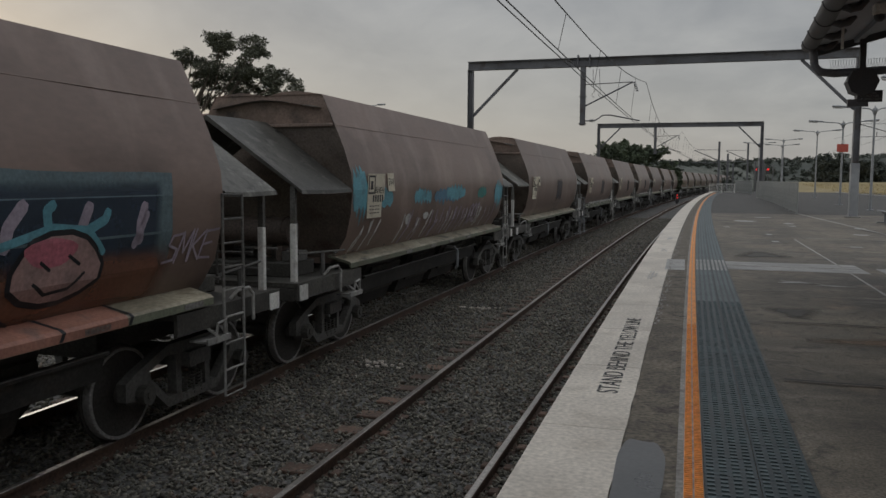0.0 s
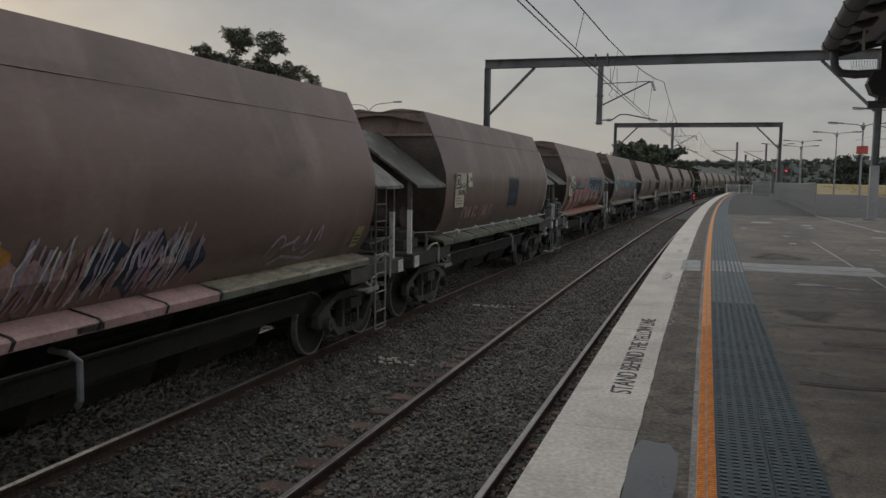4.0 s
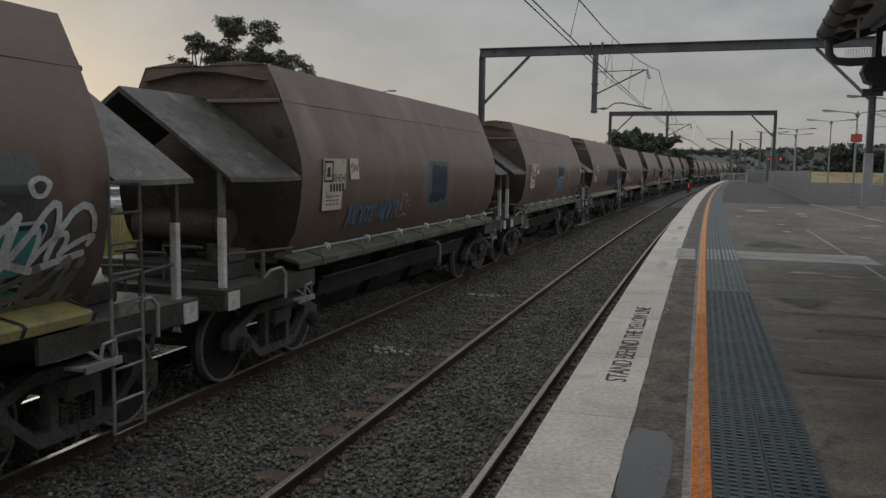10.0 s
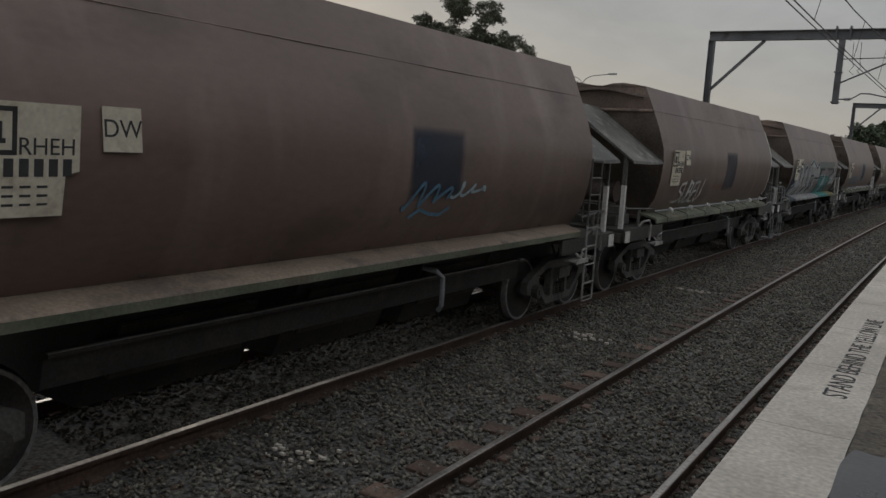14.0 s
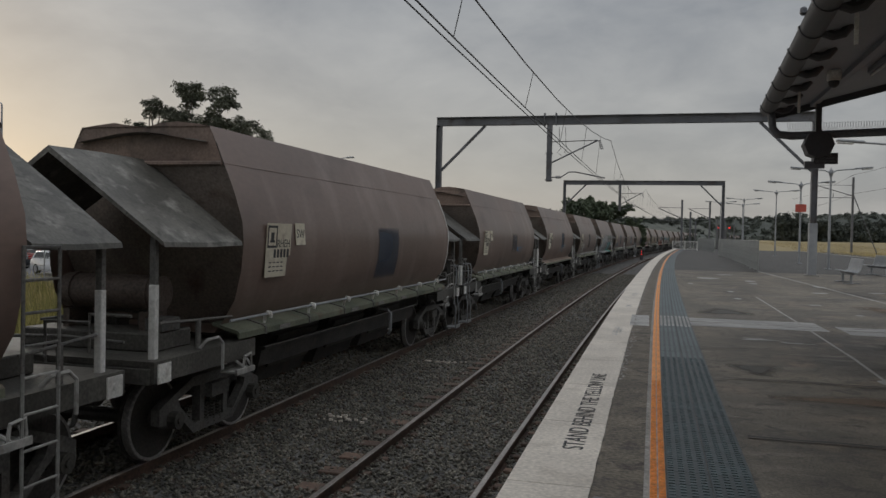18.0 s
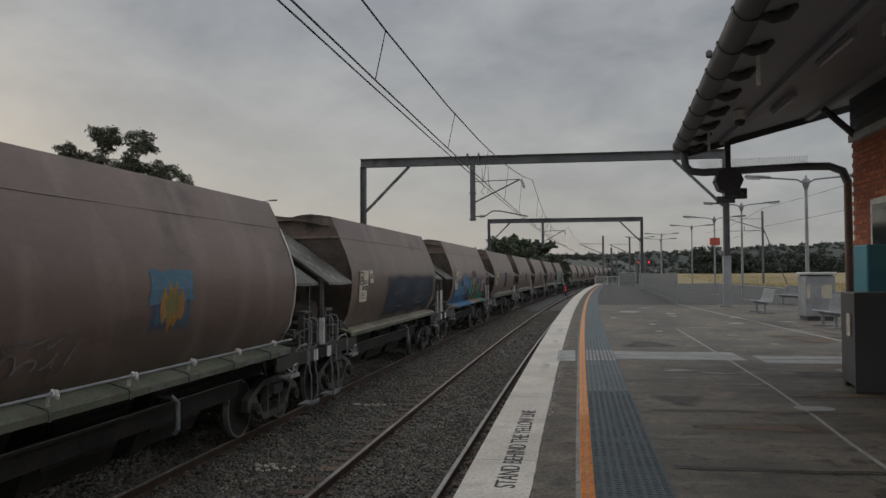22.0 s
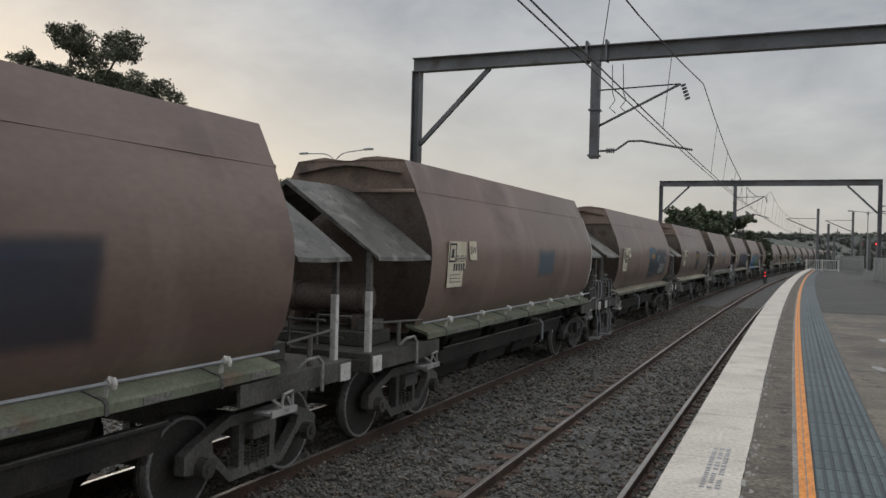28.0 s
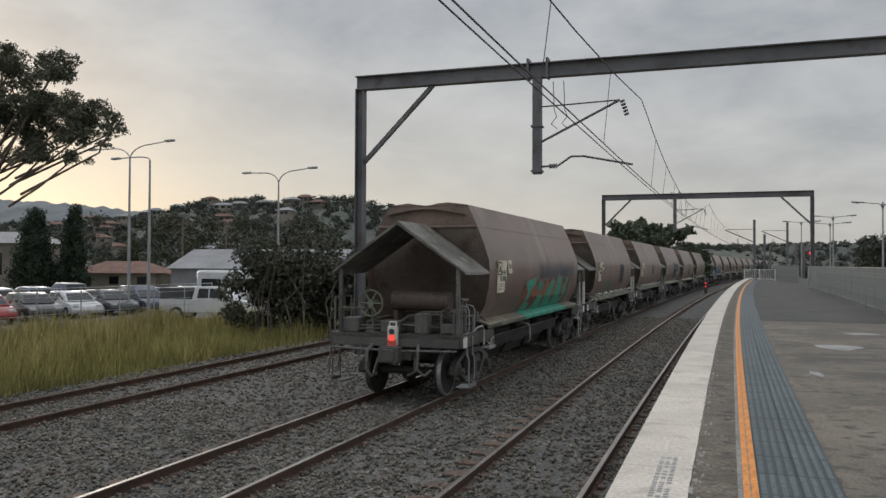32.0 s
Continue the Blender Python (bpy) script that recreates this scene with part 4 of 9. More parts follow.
part("gap", bm, M_DARK, cab)
for x, z in ((0.18, 0.72), (-0.38, 0.72)):
    bm = bmnew()
    box(bm, x - 0.16 if x > 0 else x - 0.05, x + 0.16 if x > 0 else x + 0.05, -0.506, -0.502, z, z + 0.45)
    part("notice", bm, M_PANEL, cab, "white notice")
bin_ = thing("bin_cabinet", "dark steel bin cabinet with a notice on its side", "bin", pose(3.72, 11.9, 0, 0, 0, -6))
bm = bmnew()
box(bm, 0, 1.2, -0.45, 0.45, 0.06, 1.31)
part("body", bm, M_BIN, bin_, bevel=0.015)
bm = bmnew()
box(bm, -0.012, 1.2, -0.46, -0.40, 0.0, 1.31)
part("frame", bm, M_BIN, bin_)
bm = bmnew()
box(bm, -0.02, -0.006, -0.2, 0.0, 0.72, 1.02)
part("notice", bm, M_PANEL, bin_, "white notice")
for sy in (-0.35, 0.35):
    bm = bmnew()
    box(bm, 0.02, 0.14, sy - 0.06, sy + 0.06, 0, 0.07)
    part("foot", bm, M_DARK, bin_)
M_TEAL = mat("teal_paint", (0.06, 0.27, 0.34), (0.09, 0.35, 0.42), 1, 0.45, bump=0.02, fleck=0.06)
tb = thing("help_point", "teal and blue help point box standing behind the bin", "help point", pose(4.35, 13.3, 0))
bm = bmnew()
box(bm, 0, 0.9, -0.3, 0.3, 0, 2.0)
part("body", bm, M_TEAL, tb, bevel=0.02)
bm = bmnew()
box(bm, 0.3, 0.6, -0.312, -0.304, 1.55, 1.85)
part("speaker_grille", bm, M_DARK, tb)

# ---------------------------------------------------------------- station building and canopy

def ex(y):
    return 1.30 + 0.053 * y


WX = 4.95
b = thing("station_building", "red brick station building with a dark awning bracket", "building")
bm = bmnew()
box(bm, WX, 11, -14, 15.4, 0, 4.6)
core = part("wall", bm, M_MORTAR, b, "red brick wall with pale joints")
BRICK = bmnew()
box(BRICK, -0.02, 0.02, 0.0, 0.23, 0.0, 0.076)
BRICK = mesh_of("brick", BRICK, M_BRICK)
more = bmnew()
for r in range(45):
    for k in range(16):
        y = 15.4 - (k + 1) * 0.24 - (0.12 if r % 2 else 0.0)
        if y > 13.95:
            part("brick", BRICK, None, core, at=pose(WX, y, r * 0.086 + 0.01))
        else:
            box(more, WX - 0.02, WX + 0.02, y, y + 0.23, r * 0.086 + 0.01, r * 0.086 + 0.086)
tagged(part("bricks", more, M_BRICK, core), kind="stuff")
bm = bmnew()
box(bm, WX - 0.06, 11, -14, 15.44, 3.90, 4.03)
part("lintel_band", bm, M_PWHITE, b, "pale rendered band")
for k in range(5):
    bm = bmnew()
    box(bm, WX - 0.035, WX, -14, 15.41, 4.04 + k * 0.13, 4.162 + k * 0.13)
    part("board", bm, M_DARK, b)
w = part("window", bmnew(), M_DARK, b)
bm = bmnew()
box(bm, WX - 0.03, WX + 0.1, 12.9, 14.5, 1.2, 2.8)
part("frame", bm, M_PWHITE, w, "white window frame")
bm = bmnew()
box(bm, WX - 0.04, WX + 0.05, 13.0, 14.4, 1.3, 2.7)
part("pane", bm, glass("dark_glass", (0.02, 0.025, 0.03)), w, "dark window pane")

bm = bmnew()
Y0, Y1 = -12.0, 16.6


def roofz(x, y):
    return 4.0 + (x - ex(y)) * 0.26


loft(bm, [[(ex(y), y, 4.0), (7.6, y, roofz(7.6, y)), (7.6, y, roofz(7.6, y) + 0.14), (ex(y), y, 4.14)] for y in (Y0, Y1)])
can = solid("canopy", bm, M_SOFFIT, "dark corrugated station canopy roof", "canopy", "structure")
for x in (2.9, 4.5, 6.1):
    bm = bmnew()
    loft(bm, [[(x - 0.05, y, roofz(x, y) - 0.09), (x + 0.05, y, roofz(x, y) - 0.09), (x + 0.05, y, roofz(x, y) - 0.003), (x - 0.05, y, roofz(x, y) - 0.003)] for y in (Y0 + 0.1, Y1 - 0.1)])
    part("purlin", bm, M_SOFFIT, can, "dark steel purlin")
bm = bmnew()
loft(bm, [[(x, y, roofz(x, y) - 0.13), (x, y + 0.06, roofz(x, y) - 0.13), (x, y + 0.06, roofz(x, y) + 0.15), (x, y, roofz(x, y) + 0.15)] for x, y in ((ex(Y1) + 0.05, Y1 - 0.01), (7.5, Y1 - 0.01))])
part("barge_board", bm, M_DARK, can, "dark barge board")
# half-round gutter with joint collars
bm = bmnew()
arc = [(0.15 * math.cos(a), 0.15 * math.sin(a)) for a in np.linspace(math.pi, 2 * math.pi, 10)]
prof = arc + [(x * 0.9, z * 0.9) for x, z in reversed(arc)]
loft(bm, [[(ex(y) - 0.06 + x, y, 4.1 + z) for x, z in prof] for y in (Y0, Y1)])
gut = part("gutter", bm, M_DARK, can, "rounded dark gutter", smooth=True)
COLLAR = bmnew()
arc2 = [(x * 1.1, z * 1.1) for x, z in arc]
loft(COLLAR, [[(x, y, z) for x, z in arc2 + [(x * 0.93, z * 0.93) for x, z in reversed(arc2)]] for y in (-0.04, 0.04)])
COLLAR = mesh_of("gutter_collar", COLLAR, M_DARK)
STAY = bmnew()
tube(STAY, [(0.12, 0, -0.08), (0.22, 0, -0.12), (0.32, 0, -0.1), (0.4, 0, 0.0)], 0.06, 8)
STAY = mesh_of("gutter_stay", STAY, M_DARK, smooth=True)
for k in range(12):
    y = 3.2 + k * 1.18
    part("gutter_collar", COLLAR, None, gut, at=pose(ex(y) - 0.06, y, 4.1))
    part("gutter_stay", STAY, None, gut, at=pose(ex(y) - 0.06, y, 4.1))
bm = bmnew()
box(bm, ex(9.7) - 0.27, ex(9.7) - 0.2, 9.66, 9.74, 4.08, 4.17)
part("float_valve", bm, M_STEEL, gut, bevel=0.02)
bm = bmnew()
yb = 16.35
tube(bm, [(ex(yb) - 0.02, yb, 3.98), (ex(yb) + 0.02, yb, 3.68), (ex(yb) + 0.12, yb, 3.57), (ex(yb) + 0.35, yb, 3.54), (WX - 0.6, yb - 0.25, 3.58), (WX - 0.26, yb - 0.5, 3.54), (WX - 0.1, yb - 0.72, 3.42), (WX - 0.05, yb - 0.82, 3.2)], 0.075, 10)
pipe = part("downpipe", bm, M_STEEL, can, "dark rainwater pipe", smooth=True)
bm = bmnew()
tube(bm, [(WX - 0.05, yb - 0.82, 3.24), (WX - 0.05, yb - 0.82, 0.02)], 0.07, 10)
part("lower_pipe", bm, mat("brown_pipe", (0.13, 0.085, 0.06), (0.20, 0.13, 0.09), 1.5, 0.5, bump=0.05), pipe, "brown painted downpipe", smooth=True)
bm = bmnew()
for k in range(44):
    u = k / 43
    x, y = ex(yb) + 0.3 + (WX - 0.9 - ex(yb)) * u, yb - 0.25 * u
    for dx in (-0.03, 0.03):
        rod(bm, (x, y, 3.6), (x + dx, y, 3.78), 0.003, 4)
tagged(part("bird_spikes", bm, M_GALV, pipe, "thin wire bird spikes"), kind="stuff")
bm = bmnew()
tube(bm, [(WX, 15.2, 3.98), (WX - 0.55, 15.2, 4.5)], 0.06, 6)
part("bracket", bm, M_DARK, can)
for x, y in ((2.6, 13.2), (3.6, 9.8)):
    c = thing("security_camera", "small white dome camera under the canopy", "security camera", pose(x, y, roofz(x, y) - 0.02))
    bm = bmnew()
    box(bm, -0.09, 0.09, -0.09, 0.09, -0.16, 0)
    part("mount", bm, M_PWHITE, c, bevel=0.02)
    bm = bmnew()
    bmesh.ops.create_uvsphere(bm, u_segments=12, v_segments=8, radius=0.08, matrix=Matrix.Translation((0, 0, -0.18)))
    part("dome", bm, M_DARK, c, smooth=True)
sp = thing("train_indicator", "dark hanging train indicator and loudspeaker cluster", "sign", pose(2.95, 16.2, 0))
bm = bmnew()
box(bm, -0.05, 0.05, -0.05, 0.05, 3.3, 4.25)
part("hanger", bm, M_DARK, sp)
bm = bmnew()
bmesh.ops.create_cone(bm, cap_ends=True, segments=8, radius1=0.26, radius2=0.26, depth=0.35, matrix=Matrix.Translation((0.0, 0, 3.35)) @ Matrix.Rotation(radians(90), 4, "X"))
part("loudspeaker", bm, M_DARK, sp)
bm = bmnew()
box(bm, -0.07, 0.34, -0.05, 0.05, 3.0, 3.2)
part("screen", bm, M_DARK, sp)
for k, word in enumerate(("UP DIRECTION", "INDICATOR", "GUARDS")):
    part("sign_lettering", lettering(word, 0.052, M_GALV), None, sp, at=Matrix.Translation((0.135, -0.054, 3.045 + k * 0.055)) @ Matrix.Rotation(radians(90), 4, "X"))
bm = bmnew()
box(bm, -0.22, 0.12, -0.04, 0.04, 2.92, 3.05)
part("sign_plate", bm, M_STEEL, sp)
for x, y in ((3.3, 13.4), (3.1, 10.2), (2.9, 7.0)):
    t = thing("tube_lamp", "long unlit fluorescent batten under the canopy", "lamp", pose(x, y, roofz(x, y) - 0.1))
    bm = bmnew()
    box(bm, -0.05, 0.05, -0.62, 0.62, 0.0, 0.07)
    part("batten", bm, M_SOFFIT, t)
    bm = bmnew()
    rod(bm, (0, -0.6, -0.03), (0, 0.6, -0.03), 0.02, 8)
    part("tube", bm, M_PWHITE, t)
for x, y in ((2.35, 14.6), (2.1, 9.6)):
    t = thing("hanger_tag", "thin pale tag hanging under the canopy", "tag", pose(x, y, roofz(x, y)))
    bm = bmnew()
    box(bm, -0.022, 0.022, -0.006, 0.006, -0.36, 0.0)
    part("strip", bm, M_PWHITE, t)

# ---------------------------------------------------------------- the coal train
# A wagon's own space: y along it (rear end -6.45), z = 0 on the rails, x = 0 on its centre line.
WL = 13.4
SIDE = [(0.91, 3.87), (1.02, 3.64), (1.12, 3.41), (1.27, 3.05), (1.38, 2.70), (1.40, 2.45), (1.37, 2.1), (1.29, 1.75), (1.13, 1.48), (1.02, 1.34)]
BY0, BY1 = -4.72, 5.18


def side_x(z):
    for (xa, za), (xb, zb) in zip(SIDE, SIDE[1:]):
        if za >= z >= zb:
            return xa + (xb - xa) * (za - z) / (za - zb)
    return SIDE[-1][0]


def wagon_body(bm):
    ring = [(x, z) for x, z in SIDE] + [(-x, z) for x, z in reversed(SIDE)]
    ys = np.linspace(BY0, BY1, 9)
    loops = []
    for k, y in enumerate(ys):
        w = -0.008 * (k % 2)
        loops.append([(x + (w if x > 0 else -w), y, z) for x, z in ring])
    loft(bm, loops, caps=False)


def wagon_end(bm, s):
    """End sheet: an upright upper plate with a wavy lip, then sheets that lean in towards the hopper."""
    ye = BY0 if s < 0 else BY1
    rows = []
    lip = [0.0, 0.03, 0.055, 0.02, -0.01, 0.045, 0.06, 0.035, 0.0]
    for z, inset in ((3.87, 0.02), (3.41, -0.02), (2.95, 0.14), (2.3, 0.30), (1.75, 0.5), (1.34, 0.75)):
        hx = side_x(z) - 0.004
        rows.append([(hx * (k / 4 - 1), ye - s * (inset + (0.0 if abs(k - 4) > 3 else 0.12 if z < 3.0 else 0.0)), z + (lip[k] if z > 3.8 else 0)) for k in range(9)])
    loft(bm, rows, close=False)
    # below the hood a darker tone: soot plus the hood's painted shade
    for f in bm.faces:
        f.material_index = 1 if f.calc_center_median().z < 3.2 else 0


def hood(bm, s):
    """Gabled awning over the end platform."""
    yo, yi = s * 6.36, (BY0 if s < 0 else BY1) - s * 0.05
    for (xa, za), (xb, zb) in (((0.0, 3.46), (1.40, 2.47)), ((0.0, 3.46), (-1.40, 2.47))):
        a = [(xa, yo, za), (xb, yo, zb), (xb * 1.01, yo, zb - 0.05), (xa, yo, za - 0.07)]
        mid = [(xa, (yo + yi) / 2, za + 0.01), (xb, (yo + yi) / 2, zb - 0.012), (xb * 1.01, (yo + yi) / 2, zb - 0.062), (xa, (yo + yi) / 2, za - 0.06)]
        b = [(xa, yi, za), (xb, yi + s * 0.1, zb), (xb * 1.01, yi + s * 0.1, zb - 0.05), (xa, yi, za - 0.07)]
        loft(bm, [a, mid, b])


WHEEL = bmnew()
for s in (-1, 1):
    m = Matrix.Rotation(radians(90), 4, "Y")
    for x0, x1, r in ((0.69, 0.715, 0.495), (0.715, 0.80, 0.462), (0.66, 0.69, 0.2)):
        bmesh.ops.create_cone(WHEEL, cap_ends=True, segments=28, radius1=r, radius2=r, depth=x1 - x0, matrix=Matrix.Translation((s * (x0 + x1) / 2, 0, 0)) @ m)
    bmesh.ops.create_cone(WHEEL, cap_ends=True, segments=16, radius1=0.13, radius2=0.13, depth=0.12, matrix=Matrix.Translation((s * 0.86, 0, 0)) @ m)
    for k in range(3):
        a = 2.094 * k
        rod(WHEEL, (s * 0.92, 0.06 * math.cos(a), 0.06 * math.sin(a)), (s * 0.94, 0.06 * math.cos(a), 0.06 * math.sin(a)), 0.018, 6)
rod(WHEEL, (-0.9, 0, 0), (0.9, 0, 0), 0.085, 12)
WHEEL = mesh_of("wheelset", WHEEL, M_WHEEL)
RIM = bmnew()
for s in (1,):
    loops = []
    for x, r in ((0.803, 0.428), (0.805, 0.458), (0.795, 0.466), (0.72, 0.466)):
        loops.append([(s * x, r * math.cos(6.2832 * k / 32), r * math.sin(6.2832 * k / 32)) for k in range(32)])
    loft(RIM, loops, caps=False)
RIM = mesh_of("tyre", RIM, M_TREAD)

def pierced(bm, outer, holes, x0, x1):
    """A plate in the y-z plane with openings, drawn out from x0 to x1."""
    c = bmnew()
    es = []
    for loop in [outer] + holes:
        vs = [c.verts.new((x0, y, z)) for y, z in loop]
        es += [c.edges.new((vs[k], vs[(k + 1) % len(vs)])) for k in range(len(vs))]
    bmesh.ops.triangle_fill(c, use_beauty=True, use_dissolve=False, edges=es)
    ext = bmesh.ops.extrude_face_region(c, geom=c.faces[:])
    for v in ext["geom"]:
        if isinstance(v, bmesh.types.BMVert):
            v.co.x = x1
    vm = {v: bm.verts.new(v.co) for v in c.verts}
    for f in c.faces:
        bm.faces.new([vm[v] for v in f.verts])
    c.free()


FRAME = bmnew()
CONTOUR = [(-1.12, 0.44), (-1.12, 0.62), (-0.95, 0.70), (-0.45, 0.88), (0.45, 0.88), (0.95, 0.70), (1.12, 0.62), (1.12, 0.44), (0.98, 0.42), (0.92, 0.50), (0.78, 0.50), (0.70, 0.44), (0.45, 0.22), (-0.45, 0.22), (-0.70, 0.44), (-0.78, 0.50), (-0.92, 0.50), (-0.98, 0.42)]
GAP = [(0.31, 0.76), (0.47, 0.77), (0.76, 0.67), (0.72, 0.58), (0.45, 0.33), (0.31, 0.33)]
for s in (-1, 1):
    pierced(FRAME, CONTOUR, [GAP, [(-y, z) for y, z in GAP], [(-0.22, 0.32), (0.22, 0.32), (0.22, 0.62), (-0.22, 0.62)]], s * 0.92, s * 1.03)
box(FRAME, -1.12, 1.12, -0.20, 0.20, 0.60, 0.76)
FRAME = mesh_of("bogie", FRAME, M_UNDER)
SPRING = bmnew()
tube(SPRING, [(0.98 + 0.05 * math.cos(k * 0.9), 0.05 * math.sin(k * 0.9), 0.27 + k * 0.0055) for k in range(42)], 0.013, 5)
SPRING = mesh_of("spring", SPRING, M_DECK)
CAPS = []
for s in (-1, 1):
    for dy in (-0.89, 0.89):
        c = bmnew()
        rod(c, (s * 1.03, dy, 0.47), (s * 1.13, dy, 0.47), 0.10, 12)
        rod(c, (s * 1.13, dy, 0.47), (s * 1.15, dy, 0.47), 0.045, 8)
        CAPS.append(mesh_of("axle_cap", c, M_DECK))
BODY, REAR, FRONT = bmnew(), bmnew(), bmnew()
wagon_body(BODY)
BODY = mesh_of("body", BODY, M_WAG, smooth=True)
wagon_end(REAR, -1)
REAR = mesh_of("end_sheet", REAR, [M_WAGEND, M_SOOT_SHADE], smooth=True)
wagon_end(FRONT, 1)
FRONT = mesh_of("end_sheet", FRONT, [M_WAGEND, M_SOOT_SHADE], smooth=True)
LOAD = bmnew()
bmesh.ops.create_grid(LOAD, x_segments=6, y_segments=24, size=0.5)
for v in LOAD.verts:
    v.co = Vector((v.co.x * 1.8, (v.co.y + 0.0) * (BY1 - BY0 - 0.1) + 0.06, 3.72 + 0.08 * math.sin(v.co.y * 21) * math.cos(v.co.x * 5)))
LOAD = mesh_of("coal_load", LOAD, M_UNDER)
HOODS = []
for s in (-1, 1):
    c = bmnew()
    hood(c, s)
    HOODS.append(mesh_of("hood", c, M_HOOD))
CREASE = []
for s in (-1, 1):
    c = bmnew()
    rod(c, (s * 1.118, BY0, 3.41), (s * 1.118, BY1, 3.41), 0.005, 5)
    CREASE.append(mesh_of("seam", c, M_WAG))
ENDRIB = []
for s, ye in ((-1, BY0), (1, BY1)):
    c = bmnew()
    rod(c, (-1.1, ye + s * 0.03, 3.41), (1.1, ye + s * 0.03, 3.41), 0.03, 6)
    ENDRIB.append(mesh_of("end_rib", c, M_WAGEND))
EDGE_BAND = bmnew()
loft(EDGE_BAND, [[(x + 0.012, y, z) for x, z in SIDE[2:]] for y in (BY1 - 0.07, BY1 + 0.01)], close=False)
EDGE_BAND = mesh_of("edge_stripe", EDGE_BAND, M_PWHITE)


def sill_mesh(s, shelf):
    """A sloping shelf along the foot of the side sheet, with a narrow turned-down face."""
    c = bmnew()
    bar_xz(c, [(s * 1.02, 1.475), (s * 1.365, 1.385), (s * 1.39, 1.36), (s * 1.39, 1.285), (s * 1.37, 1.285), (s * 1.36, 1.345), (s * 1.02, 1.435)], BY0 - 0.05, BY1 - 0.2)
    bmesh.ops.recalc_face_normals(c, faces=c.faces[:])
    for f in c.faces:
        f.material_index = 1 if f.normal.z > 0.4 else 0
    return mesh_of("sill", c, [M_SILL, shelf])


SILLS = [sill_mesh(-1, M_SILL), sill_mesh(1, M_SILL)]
# cream paint on upward faces only, the sky light they catch mixed in
CREAMS = [SILLS[0], sill_mesh(1, M_LIT_SHELF)]
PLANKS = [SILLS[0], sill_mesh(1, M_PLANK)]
CLIP = bmnew()
box(CLIP, 1.06, 1.135, -0.045, 0.045, 1.47, 1.545)
CLIP = mesh_of("rail_clip", CLIP, M_UNDER, bevel=0.012)
SILLPLATE = bmnew()
box(SILLPLATE, 1.386, 1.396, -0.16, 0.16, 1.295, 1.35)
SILLPLATE = mesh_of("sill_plate", SILLPLATE, M_CONC)
BRACKET = bmnew()
tube(BRACKET, [(1.37, 0, 1.42), (1.385, 0, 1.50), (1.42, 0, 1.565), (1.455, 0, 1.56), (1.47, 0, 1.52), (1.46, 0, 1.49)], 0.022, 6)
rod(BRACKET, (1.43, -0.04, 1.535), (1.43, 0.04, 1.535), 0.03, 8)
BRACKET = mesh_of("rail_bracket", BRACKET, M_PWHITE)
STRAP = bmnew()
bar_xz(STRAP, [(1.12, 1.462), (1.37, 1.397), (1.40, 1.37), (1.40, 1.275), (1.388, 1.275), (1.388, 1.36), (1.365, 1.38), (1.12, 1.445)], -0.02, 0.02)
STRAP = mesh_of("sill_strap", STRAP, M_UNDER)
HANDPIPE, LOWPIPE = bmnew(), bmnew()
tube(HANDPIPE, [(1.43, BY0 - 0.35, 1.54), (1.43, BY1 - 0.3, 1.53)], 0.016, 6)
HANDPIPE = mesh_of("handrail", HANDPIPE, M_GALV)
tube(LOWPIPE, [(1.115, BY0 - 0.05, 1.515), (1.115, BY1 - 0.2, 1.51)], 0.012, 6)
LOWPIPE = mesh_of("air_line", LOWPIPE, M_GALV)
GIRDER, LEDGE = bmnew(), bmnew()
bar_xz(GIRDER, [(0.95, 1.0), (1.06, 1.0), (1.06, 0.97), (1.0, 0.95), (0.95, 0.72), (0.92, 0.72), (0.97, 0.95)], -3.45, 3.75)
GIRDER = mesh_of("side_girder", GIRDER, M_PIT)
# thin pale strip paints the light caught along the girder's top edge
bar_xz(LEDGE, [(1.03, 1.002), (1.066, 1.002), (1.066, 1.008), (1.03, 1.008)], -3.45, 3.75)
LEDGE = mesh_of("girder_edge", LEDGE, M_RUNG)
HOPPER = bmnew()
loft(HOPPER, [[(x, g, z) for x, z in ((-0.96, 1.33), (0.96, 1.33), (0.55, 0.36), (-0.55, 0.36))] for g in (-0.85, 0.85)])
HOPPER = mesh_of("hopper_chute", HOPPER, M_PIT)
CHUTEDOOR = bmnew()
m = Matrix.Translation((0.80, 0, 0.86)) @ Matrix.Rotation(radians(26), 4, "Y")
box(CHUTEDOOR, -0.02, 0.02, -0.72, 0.72, -0.26, 0.24, m)
box(CHUTEDOOR, 0.02, 0.05, -0.70, 0.70, -0.27, -0.2, m)
CHUTEDOOR = mesh_of("chute_door", CHUTEDOOR, M_DECK)
LOOPPIPE = bmnew()
tube(LOOPPIPE, [(1.1, -0.1, 1.15), (1.27, -0.08, 1.13), (1.31, 0.0, 1.05), (1.31, 0.0, 0.72), (1.26, 0.02, 0.66)], 0.03, 8)
LOOPPIPE = mesh_of("vent_pipe", LOOPPIPE, M_GALV)
DECK = []
